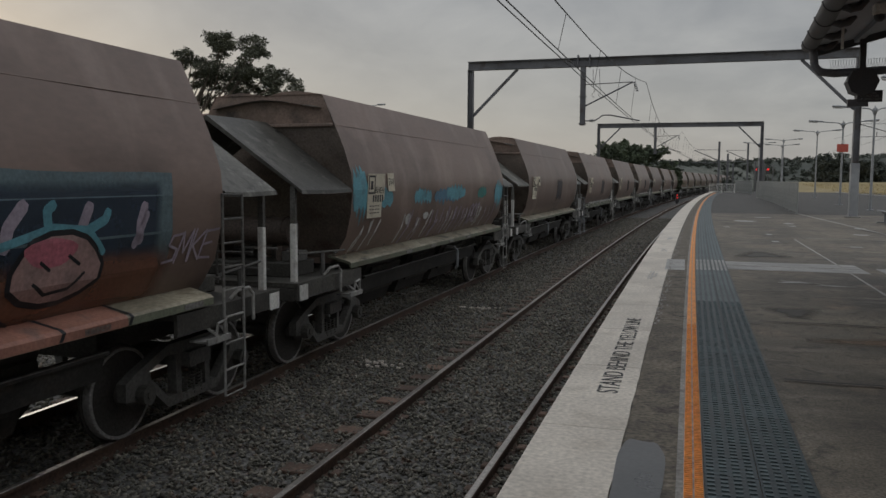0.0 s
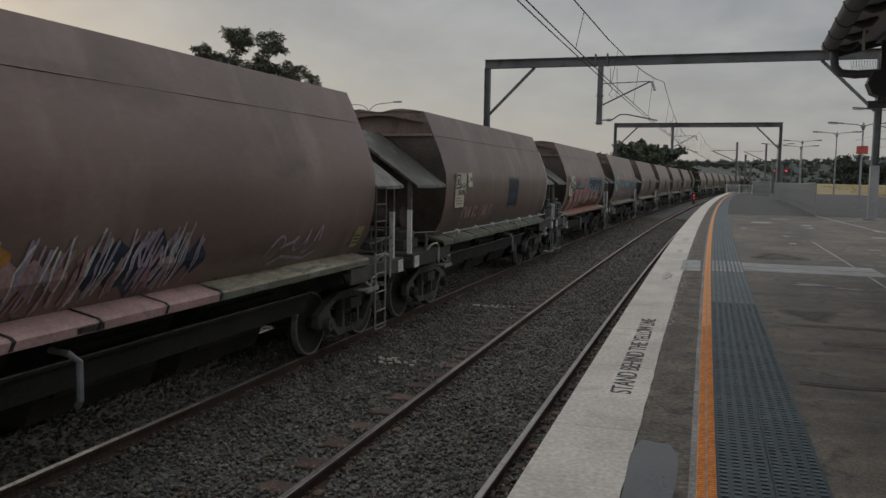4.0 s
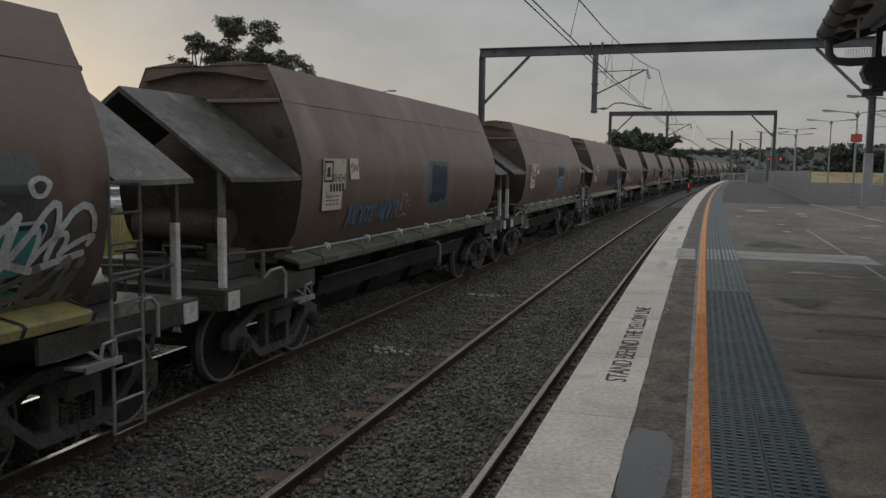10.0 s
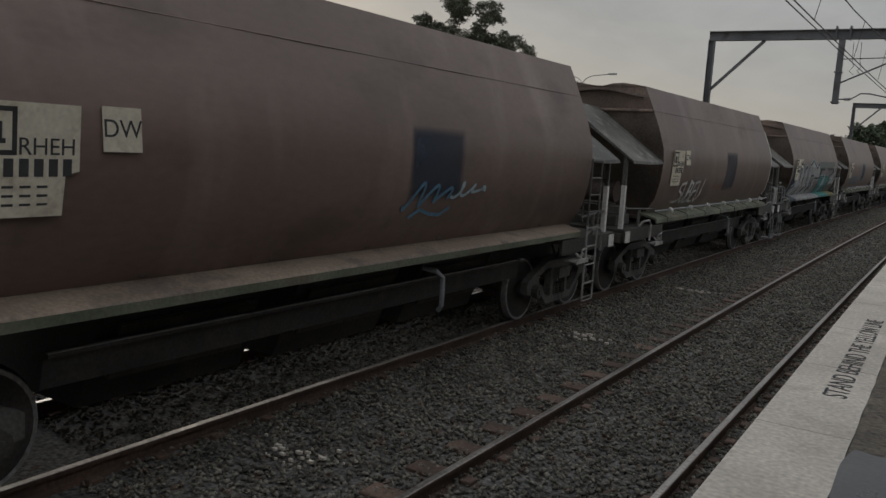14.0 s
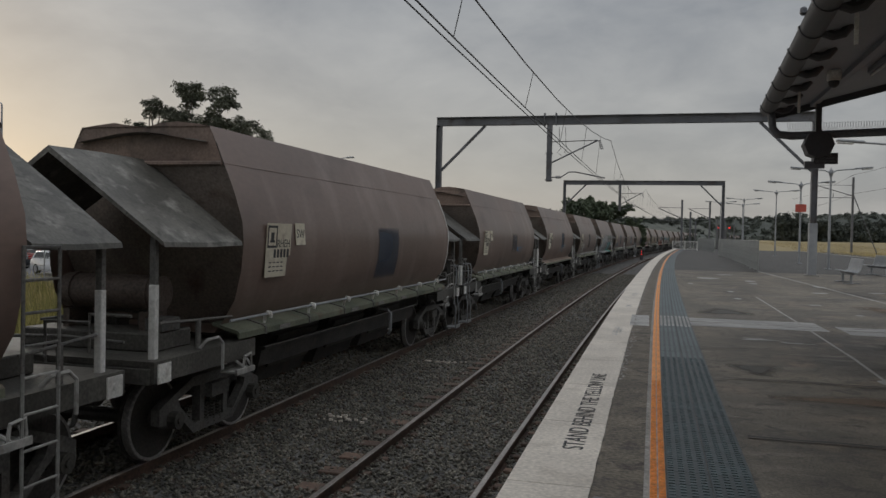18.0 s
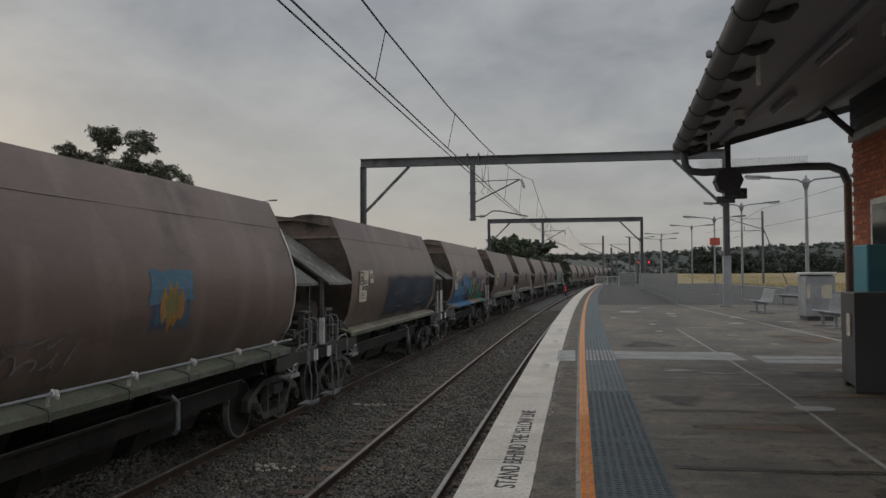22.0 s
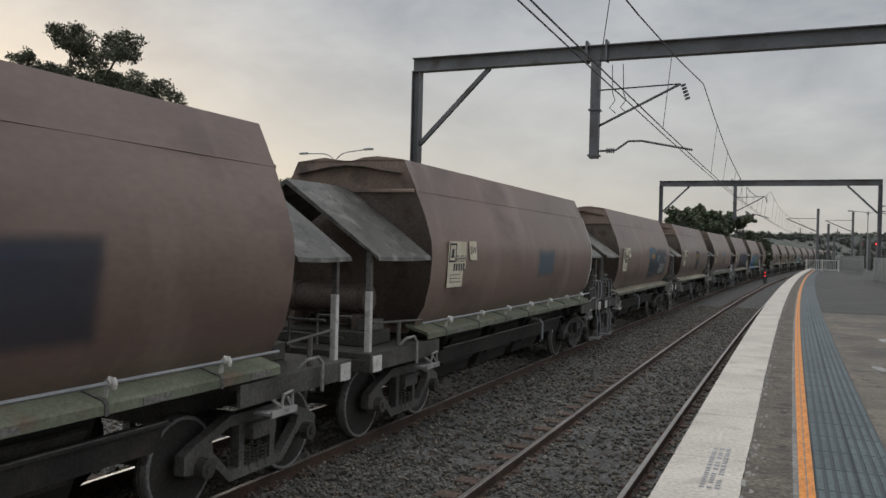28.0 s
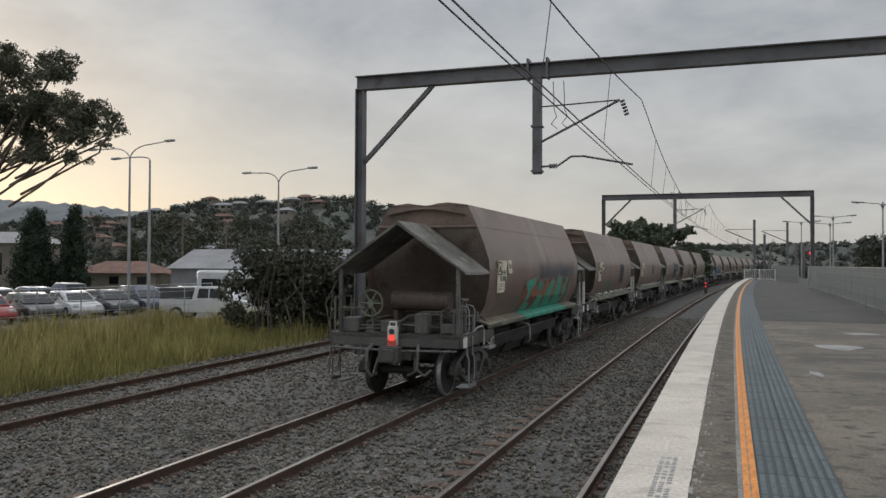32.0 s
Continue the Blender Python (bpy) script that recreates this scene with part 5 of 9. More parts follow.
for s in (-1, 1):
    c = bmnew()
    ya, yb = sorted((s * 6.46, s * 4.35))
    bar_xz(c, [(-1.38, 1.04), (-1.34, 1.04), (-1.34, 1.20), (1.34, 1.20), (1.34, 1.04), (1.38, 1.04), (1.38, 1.26), (-1.38, 1.26)], ya, yb)
    yo = s * 6.465
    d, e = bmnew(), bmnew()
    box(d, -1.33, 1.33, min(yo, yo - s * 0.12), max(yo, yo - s * 0.12), 1.02, 1.19)
    box(e, -0.3, 0.3, ya + 0.13, yb, 0.75, 1.19)
    DECK.append((mesh_of("end_platform", c, M_DECK), mesh_of("headstock", d, M_DECK, bevel=0.01), mesh_of("draft_sill", e, M_UNDER)))
DARKBEAM = DECK[0][1].copy()
DARKBEAM.materials.clear()
DARKBEAM.materials.append(M_UNDER)
CORNER = bmnew()
box(CORNER, -0.002, 0.012, -0.11, 0.11, -0.1, 0.1)
rod(CORNER, (0.0, 0.0, 0.0), (0.018, 0.0, 0.0), 0.035, 8)
CORNER = mesh_of("jacking_pad", CORNER, M_PWHITE)
POST_LO, POST_HI = bmnew(), bmnew()
box(POST_LO, -0.04, 0.04, -0.036, 0.036, 0.0, 0.78)
box(POST_HI, -0.036, 0.036, -0.03, 0.03, 0.45, 1.27)
POST_SH = bmnew()
box(POST_SH, -0.048, 0.048, -0.04, 0.04, 0.0, 0.52)
POST_SH = mesh_of("post_sleeve", POST_SH, M_PWHITE, bevel=0.008)
POST_DK = mesh_of("post_sleeve", POST_LO.copy(), M_UNDER, bevel=0.008)
POST_LO = mesh_of("post_sleeve", POST_LO, M_PWHITE, bevel=0.008)
POST_HI = mesh_of("hood_post", POST_HI, M_UNDER, bevel=0.005)
TANK = bmnew()
rod(TANK, (-0.62, 0, 0), (0.62, 0, 0), 0.2, 20)
for x in (-0.5, 0.5):
    rod(TANK, (x - 0.03, 0, 0), (x + 0.03, 0, 0), 0.215, 20)
    box(TANK, x - 0.04, x + 0.04, -0.2, 0.2, -0.42, -0.2)
TANK = mesh_of("air_tank", TANK, M_TANK, smooth=True)
PLINTH = bmnew()
box(PLINTH, -0.85, 0.85, -0.42, 0.3, 0.0, 0.2)
PLINTH = mesh_of("plinth", PLINTH, M_DECK, bevel=0.015)
VALVE = bmnew()
box(VALVE, -0.2, 0.2, 0.36, 0.6, 0.0, 0.3)
rod(VALVE, (0.5, 0.42, 0.0), (0.5, 0.42, 0.42), 0.045)
rod(VALVE, (0.92, 0.1, 0.0), (0.92, 0.1, 0.36), 0.05)
box(VALVE, 0.9, 1.12, -0.1, 0.25, 0.2, 0.34)
tube(VALVE, [(-0.8, -0.5, 0.12), (0.2, -0.52, 0.16), (0.9, -0.45, 0.12)], 0.022, 6)
tube(VALVE, [(-0.9, 0.4, 0.2), (0.1, 0.48, 0.36), (1.0, 0.4, 0.3)], 0.02, 6)
VALVE = mesh_of("brake_gear", VALVE, M_UNDER, bevel=0.006)
HWHEEL = bmnew()
for k in range(20):
    a0, a1 = 6.2832 * k / 20, 6.2832 * (k + 1) / 20
    rod(HWHEEL, (0.26 * math.cos(a0), 0, 0.26 * math.sin(a0)), (0.26 * math.cos(a1), 0, 0.26 * math.sin(a1)), 0.022, 6)
for k in range(6):
    a = 1.0472 * k
    rod(HWHEEL, (0, 0, 0), (0.26 * math.cos(a), 0, 0.26 * math.sin(a)), 0.018, 6)
rod(HWHEEL, (0, -0.03, 0), (0, 0.25, 0), 0.07, 10)
HWHEEL = mesh_of("handbrake_wheel", HWHEEL, M_SILL)
GRAB = bmnew()
tube(GRAB, [(1.30, 0, 1.27), (1.36, 0.06, 1.36), (1.42, 0.2, 1.38), (1.43, 0.28, 1.30), (1.43, 0.28, 1.0)], 0.02, 6)
GRAB = mesh_of("grab_rail", GRAB, M_RUNG)
STIR = bmnew()
box(STIR, 1.24, 1.46, -0.2, 0.24, 0.90, 0.925)
box(STIR, 1.44, 1.465, -0.2, 0.24, 0.88, 0.945)
tube(STIR, [(1.26, -0.17, 1.16), (1.44, 0.05, 0.93)], 0.017, 6)
tube(STIR, [(1.26, 0.2, 1.16), (1.44, 0.2, 0.93)], 0.017, 6)
tube(STIR, [(1.42, 0.02, 0.93), (1.44, 0.03, 1.08), (1.44, 0.18, 1.10), (1.43, 0.21, 0.93)], 0.017, 6)
STIR = mesh_of("side_step", STIR, M_RUNG)
# end steps and grab loops of the coupled sets' outer ends
TALLSTEP = bmnew()
for y in (-0.17, 0.17):
    box(TALLSTEP, 1.385, 1.40, y - 0.02, y + 0.02, 0.86, 1.22)
    tube(TALLSTEP, [(1.392, y, 0.9), (1.43, y, 0.78), (1.43, y, 0.28)], 0.014, 6)
box(TALLSTEP, 1.18, 1.46, -0.2, 0.2, 0.26, 0.285)
box(TALLSTEP, 1.44, 1.46, -0.2, 0.2, 0.26, 0.34)
TALLSTEP_DK = mesh_of("end_step", TALLSTEP.copy(), M_UNDER)
TALLSTEP = mesh_of("end_step", TALLSTEP, M_GALV)
LOOP = bmnew()
tube(LOOP, [(1.30, 0, 1.27), (1.40, 0, 1.30), (1.43, 0, 1.38), (1.43, 0, 1.72), (1.40, 0, 1.80), (1.28, 0, 1.82)], 0.013, 6)
LOOP = mesh_of("grab_loop", LOOP, M_GALV)
STAND = bmnew()
box(STAND, 1.18, 1.30, -0.16, -0.10, 1.25, 1.92)
box(STAND, 1.18, 1.30, 0.10, 0.16, 1.25, 1.92)
box(STAND, 1.16, 1.33, -0.18, 0.18, 1.90, 1.95)
rod(STAND, (1.05, 0, 1.7), (1.34, 0, 1.7), 0.06, 10)
STAND = mesh_of("brake_stand", STAND, M_UNDER, bevel=0.008)
ANGLECOCK = bmnew()
tube(ANGLECOCK, [(1.0, -0.5, 1.62), (1.22, -0.3, 1.60), (1.26, 0.3, 1.56), (1.30, 0.55, 1.45)], 0.02, 6)
box(ANGLECOCK, 1.18, 1.32, -0.06, 0.06, 1.50, 1.66)
ANGLECOCK = mesh_of("brake_valve", ANGLECOCK, M_DECK, bevel=0.008)
SIDERAIL = []
for s in (-1, 1):
    c = bmnew()
    ya, yb = (s * 6.2, (BY0 if s < 0 else BY1) + s * 0.05)
    tube(c, [(1.26, ya, 1.62), (1.28, yb, 1.56)], 0.016, 6)
    rod(c, (1.27, (ya + yb) / 2, 1.25), (1.27, (ya + yb) / 2, 1.59), 0.03, 6)
    SIDERAIL.append(mesh_of("deck_rail", c, M_UNDER))
LADDER_LO, LADDER_HI, RUNG, RUNG_DK = bmnew(), bmnew(), bmnew(), bmnew()
tube(LADDER_LO, [(1.44, -0.2, 1.45), (1.44, -0.2, 0.26), (1.44, 0.2, 0.26), (1.44, 0.2, 1.45)], 0.016, 6)
tube(LADDER_HI, [(1.44, -0.2, 1.45), (1.44, -0.2, 2.45), (1.44, 0.2, 2.45), (1.44, 0.2, 1.45)], 0.016, 6)
for c in (RUNG, RUNG_DK):
    rod(c, (1.44, -0.2, 0), (1.44, 0.2, 0), 0.013, 6)
LADDER_LO = mesh_of("ladder", LADDER_LO, M_RUNG)
LADDER_HI = mesh_of("ladder_top", LADDER_HI, M_UNDER)
RUNG, RUNG_DK = mesh_of("rung", RUNG, M_RUNG), mesh_of("rung", RUNG_DK, M_UNDER)
COUPLER = bmnew()
box(COUPLER, -0.12, 0.12, 0, 0.55, 0.78, 1.0)
box(COUPLER, -0.2, 0.2, 0.3, 0.52, 0.74, 1.04)
tube(COUPLER, [(0.35, 0.0, 0.95), (0.42, 0.2, 0.55), (0.35, 0.38, 0.5)], 0.03, 8)
tube(COUPLER, [(-0.35, 0.0, 0.95), (-0.42, 0.2, 0.55), (-0.35, 0.38, 0.5)], 0.03, 8)
COUPLER = mesh_of("coupler", COUPLER, M_UNDER, bevel=0.01)
HRAIL = bmnew()
tube(HRAIL, [(-1.2, 0, 1.27), (-1.2, 0, 1.75), (-0.5, 0, 1.75), (-0.5, 0, 1.3)], 0.02, 6)
HRAIL = mesh_of("end_handrail", HRAIL, M_UNDER)
HRAIL2 = bmnew()
tube(HRAIL2, [(0.55, 0, 1.3), (0.55, 0, 1.7), (1.05, 0, 1.7)], 0.018, 6)
HRAIL2 = mesh_of("end_handrail", HRAIL2, M_UNDER)


def on_side(y, z, off=0.006):
    """A pose on the right-hand side sheet: local x along the wagon, local y up the sheet, local z outwards."""
    x = side_x(z)
    dz = 0.05
    tx = side_x(min(z + dz, 3.86)) - side_x(max(z - dz, 1.35))
    up = Vector((tx, 0, 2 * dz)).normalized()
    al = Vector((0, 1, 0))
    out = al.cross(up)
    m = Matrix((al, up, out)).transposed().to_4x4()
    return Matrix.Translation(Vector((x, y, z)) + out * off) @ m


FOLDS = [z for _, z in SIDE[1:-1]]


def lay(bm, c, off):
    """Cut flat shapes (y, z, lift) at the folds of the side sheet and lay them on it."""
    for z in FOLDS:
        bmesh.ops.bisect_plane(c, geom=c.verts[:] + c.edges[:] + c.faces[:], plane_co=(0, z, 0), plane_no=(0, 1, 0))
    vm = {v: bm.verts.new((side_x(min(3.86, max(1.35, v.co.y))) + off + v.co.z, v.co.x, v.co.y)) for v in c.verts}
    for f in c.faces:
        bm.faces.new([vm[v] for v in f.verts])
    c.free()


def decal(bm, pts, off=0.008):
    """A flat shape painted on the side: points (y, z)."""
    c = bmnew()
    f = c.faces.new([c.verts.new((p[0], p[1], 0)) for p in pts])
    bmesh.ops.triangulate(c, faces=[f])
    lay(bm, c, off)


def strokes(bm, lines, w, off=0.010):
    """Painted strokes along points (y, z), with round joints."""
    c = bmnew()
    k = 0
    for pts in lines:
        for (ya, za), (yb, zb) in zip(pts, pts[1:]):
            d = Vector((yb - ya, zb - za, 0))
            if d.length < 1e-4:
                continue
            d.normalize()
            n = Vector((-d.y, d.x, 0)) * w / 2
            k += 1
            lift = 0.0001 * (k % 12)
            e = d * w * 0.5
            ring = [(ya - n.x, za - n.y), (yb - n.x, zb - n.y), (yb + e.x * 0.8 - n.x * 0.6, zb + e.y * 0.8 - n.y * 0.6), (yb + e.x * 0.8 + n.x * 0.6, zb + e.y * 0.8 + n.y * 0.6),
                    (yb + n.x, zb + n.y), (ya + n.x, za + n.y), (ya - e.x * 0.8 + n.x * 0.6, za - e.y * 0.8 + n.y * 0.6), (ya - e.x * 0.8 - n.x * 0.6, za - e.y * 0.8 - n.y * 0.6)]
            c.faces.new([c.verts.new((y, min(3.8, max(1.36, z)), lift)) for y, z in ring])
    lay(bm, c, off)


# data panel: a plate with a framed crest, the class letters, bars for the number and small print
PNL = bmnew()
loft(PNL, [[(-0.355, -0.42, z), (0.24, -0.42, z), (0.26, -0.16, z), (0.355, -0.14, z), (0.355, 0.28, z), (-0.355, 0.28, z)] for z in (0.0, 0.006)])
PNL = mesh_of("data_panel", PNL, M_PANEL)
PNL2 = bmnew()
box(PNL2, -0.15, 0.15, -0.15, 0.15, 0.0, 0.006)
PNL2 = mesh_of("code_panel", PNL2, M_PANEL)
INK = bmnew()
for x0, x1, z0, z1 in ((-0.33, -0.30, -0.04, 0.25), (-0.09, -0.06, -0.04, 0.25), (-0.33, -0.06, 0.22, 0.25), (-0.33, -0.06, -0.04, -0.01),
                       (-0.26, -0.13, 0.03, 0.06), (-0.24, -0.15, 0.06, 0.16)):
    box(INK, x0, x1, z0, z1, 0.006, 0.008)
for k in range(5):
    box(INK, -0.14 + k * 0.095, -0.08 + k * 0.095, -0.17, -0.06, 0.006, 0.008)
for r in range(3):
    for k in range(4):
        box(INK, -0.26 + k * 0.11, -0.19 + k * 0.11, -0.24 - r * 0.055, -0.225 - r * 0.055, 0.006, 0.008)
INK = mesh_of("panel_print", INK, M_BLACK)
RHEH = lettering("RHEH", 0.15, M_BLACK)
CODE = lettering("SW", 0.17, M_BLACK)
CODES = {17: lettering("CW", 0.17, M_BLACK), 11: lettering("CW", 0.17, M_BLACK), 12: lettering("GW", 0.17, M_BLACK), 10: lettering("DW", 0.17, M_BLACK), 15: lettering("MW", 0.17, M_BLACK), 4: lettering("DW", 0.17, M_BLACK)}

BOGIES = []
TRUCKS = []


def wagon(n):
    """Wagon n, counted from the tail."""
    r = random.Random(100 + n)
    w = thing("coal_wagon", "brown dusty coal hopper wagon" + WAGON_LOOK.get(n, " with a white data panel"), "rail wagon", group="coal train")
    body = part("body", BODY, None, w, "dusty oxide-brown hopper side")
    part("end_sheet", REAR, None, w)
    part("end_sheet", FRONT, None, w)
    part("coal_load", LOAD, None, w, "black coal load")
    for q in CREASE:
        part("seam", q, None, body)
    for q in ENDRIB:
        part("end_rib", q, None, w)
    for q in HOODS:
        part("hood", q, None, w, "grey weathered gabled end hood")
    if n % 3 == 2:
        part("edge_stripe", EDGE_BAND, None, body, "white edge stripe")
    railed = n in (17, 14, 13, 11, 9, 8, 5, 2, 1) or (n > 19 and n % 2)
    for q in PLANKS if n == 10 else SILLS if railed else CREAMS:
        sl = part("sill", q, None, w, "olive-grey side sill" if railed else "worn cream side sill with sky light in its top colour")
    for k in range(7):
        if railed:
            part("sill_strap", STRAP, None, sl, at=pose(0, -4.1 + k * 1.36, 0))
        part("rail_bracket" if railed else "rail_clip", BRACKET if railed else CLIP, None, sl, at=pose(0, -4.1 + k * 1.36, 0))
        if n != 10 and r.random() < 0.7:
            part("sill_plate", SILLPLATE, None, sl, at=pose(0, -3.6 + k * 1.36 + r.uniform(-0.1, 0.1), 0))
    part("handrail" if railed else "air_line", HANDPIPE if railed else LOWPIPE, None, w)
    gd = part("side_girder", GIRDER, None, w, "long black side girder")
    part("girder_edge", LEDGE, None, gd, "pale strip for the light caught along the girder edge")
    for y in (-2.05, 0.1, 2.25):
        part("hopper_chute", HOPPER, None, w, "black discharge chute", at=pose(0, y, 0))
        part("chute_door", CHUTEDOOR, None, w, at=pose(0, y, 0))
    part("vent_pipe", LOOPPIPE, None, w, "pale bent vent pipe", at=pose(0, r.choice((-0.9, 1.2)), 0))
    for i, s in enumerate((-1, 1)):
        dk = part("end_platform", DECK[i][0], None, w, "grey steel end platform")
        part("headstock", DARKBEAM if n == 0 and s < 0 else DECK[i][1], None, dk)
        part("draft_sill", DECK[i][2], None, dk)
        part("jacking_pad", CORNER, None, dk, "white square pad", at=pose(1.385, s * 6.3, 1.13))
        for sx in (-1, 1):
            part("hood_post", POST_HI, None, w, at=pose(sx * 1.24, s * 6.28, 1.25))
            dark = n in (4, 3, 22) or (n == 0 and s < 0) or (s > 0 and n % 3 == 2)
            short = s < 0 and n % 3 == 0
            part("post_sleeve", POST_DK if dark else POST_SH if short else POST_LO, None, w, "dark steel post" if dark else "white painted post", at=pose(sx * 1.24, s * 6.28, 1.25))
        part("air_tank", TANK, None, w, "brown air tank", at=pose(0.2 if s < 0 else -0.15, -5.5 if s < 0 else 5.65, 1.87))
        part("plinth", PLINTH, None, dk, "low steel plinth under the air tank", at=pose(0.15 if s < 0 else -0.1, -5.5 if s < 0 else 5.6, 1.262, 0, 0, 0 if s < 0 else 180))
        part("brake_gear", VALVE, None, w, "black brake valves and rods", at=pose(-0.1, s * 5.7, 1.27, 0, 0, 0 if s < 0 else 180))
        part("grab_rail", GRAB, None, w, "pale bent grab rail", at=pose(0, -5.5 if s < 0 else 5.45, 0))
        part("side_step", STIR, None, w, "pale side step", at=pose(0, -4.75 if s < 0 else 4.95, 0))
        part("deck_rail", SIDERAIL[i], None, w)
        if (s > 0 and n % 3 == 2) or (s < 0 and n % 3 == 0):
            yo = s * (6.02 if s < 0 else 6.1)
            part("end_step", TALLSTEP, None, w, "white hanging end step", at=pose(0, yo, 0))
            for dy in (-0.17, 0.17):
                part("grab_loop", LOOP, None, w, "pale bent grab loop", at=pose(0, yo + dy, 0))
            part("brake_stand", STAND, None, w, "dark brake stand", at=pose(-0.02, yo, 0))
            part("brake_valve", ANGLECOCK, None, w, at=pose(0, yo - s * 0.75, 0))
        part("end_handrail", HRAIL, None, w, at=pose(0, s * 6.38, 0))
        part("end_handrail", HRAIL2, None, w, at=pose(0, s * 6.38, 0))
        part("coupler", COUPLER, None, w, at=pose(0, s * 6.25, 0, 0, 0, 0 if s > 0 else 180))
        bg = part("bogie", FRAME, None, w, "black cast steel bogie", at=pose(0, -4.72 if s < 0 else 5.12, 0))
        for dy in (-0.14, 0.0, 0.14):
            part("spring", SPRING, None, bg, at=pose(0, dy, 0))
        for c in CAPS:
            part("axle_cap", c, None, bg)
        for dy in (-0.89, 0.89):
            ws = part("wheelset", WHEEL, None, bg, at=pose(0, dy, 0.466))
            TRUCKS.append((ws, dy))
            BOGIES.append(part("tyre", RIM, None, w, "bright worn tyre", at=pose(0, (-4.72 if s < 0 else 5.12) + dy, 0.466)))
    if n == 0:
        part("end_step", TALLSTEP_DK, None, w, "dark hanging end step", at=Matrix.Translation((0, -6.1, 0)) @ Matrix.Diagonal((-1, 1, 1, 1)))
    if n % 3 == 0:
        part("handbrake_wheel", HWHEEL, None, w, "pale spoked handbrake wheel", at=pose(-0.66, -6.12, 1.83))
    if n % 3 != 2 and n not in (1, 13):
        ld = part("ladder", LADDER_LO, None, w, "pale steel ladder", at=pose(0, 5.3, 0))
        part("ladder_top", LADDER_HI, None, ld)
        for k in range(4):
            part("rung", RUNG, None, ld, at=pose(0, 0, 0.54 + k * 0.29))
            part("rung", RUNG_DK, None, ld, at=pose(0, 0, 1.66 + k * 0.26))
    pn = part("data_panel", PNL, None, body, "white data panel", at=on_side(-3.795, 2.42))
    tagged(part("panel_print", INK, None, w, at=on_side(-3.795, 2.42)), kind="stuff")
    part("class_letters", RHEH, None, w, at=on_side(-3.66, 2.43, 0.013))
    part("code_panel", PNL2, None, body, at=on_side(-3.12, 2.56))
    part("code_letters", CODES.get(n, CODE), None, w, at=on_side(-3.12, 2.56, 0.013))
    return w

# ---------------------------------------------------------------- painted pieces on the wagons
PAINTS = {}


def paint(name, c, rough=0.6):
    if name not in PAINTS:
        PAINTS[name] = mat("spray_" + name, tuple(v * 0.72 for v in c), c, 1.6, rough, bump=0.03, fleck=0.18, c=tuple(v * 0.45 + 0.05 for v in c))
    return PAINTS[name]


paint("cyan", (0.16, 0.42, 0.50)), paint("pink", (0.60, 0.19, 0.24)), paint("salmon", (0.42, 0.20, 0.145)), paint("navy", (0.030, 0.050, 0.082))
paint("slate", (0.14, 0.20, 0.22)), paint("white", (0.68, 0.68, 0.66)), paint("pale", (0.24, 0.215, 0.20)), paint("blue", (0.085, 0.245, 0.47))
paint("purple", (0.20, 0.14, 0.30)), paint("green", (0.05, 0.36, 0.25)), paint("teal", (0.05, 0.30, 0.27)), paint("silver", (0.43, 0.425, 0.42))
paint("ink", (0.018, 0.018, 0.022)), paint("ice", (0.42, 0.55, 0.60)), paint("orange", (0.55, 0.27, 0.06)), paint("lilac", (0.46, 0.39, 0.46))
paint("red", (0.42, 0.13, 0.10)), paint("yellow", (0.55, 0.40, 0.08)), paint("rust", (0.35, 0.14, 0.075)), paint("dusk", (0.078, 0.08, 0.092))
paint("sage", (0.17, 0.19, 0.165)), paint("gold", (0.30, 0.27, 0.10)), paint("dustpink", (0.50, 0.325, 0.30)), paint("softblue", (0.13, 0.27, 0.38))

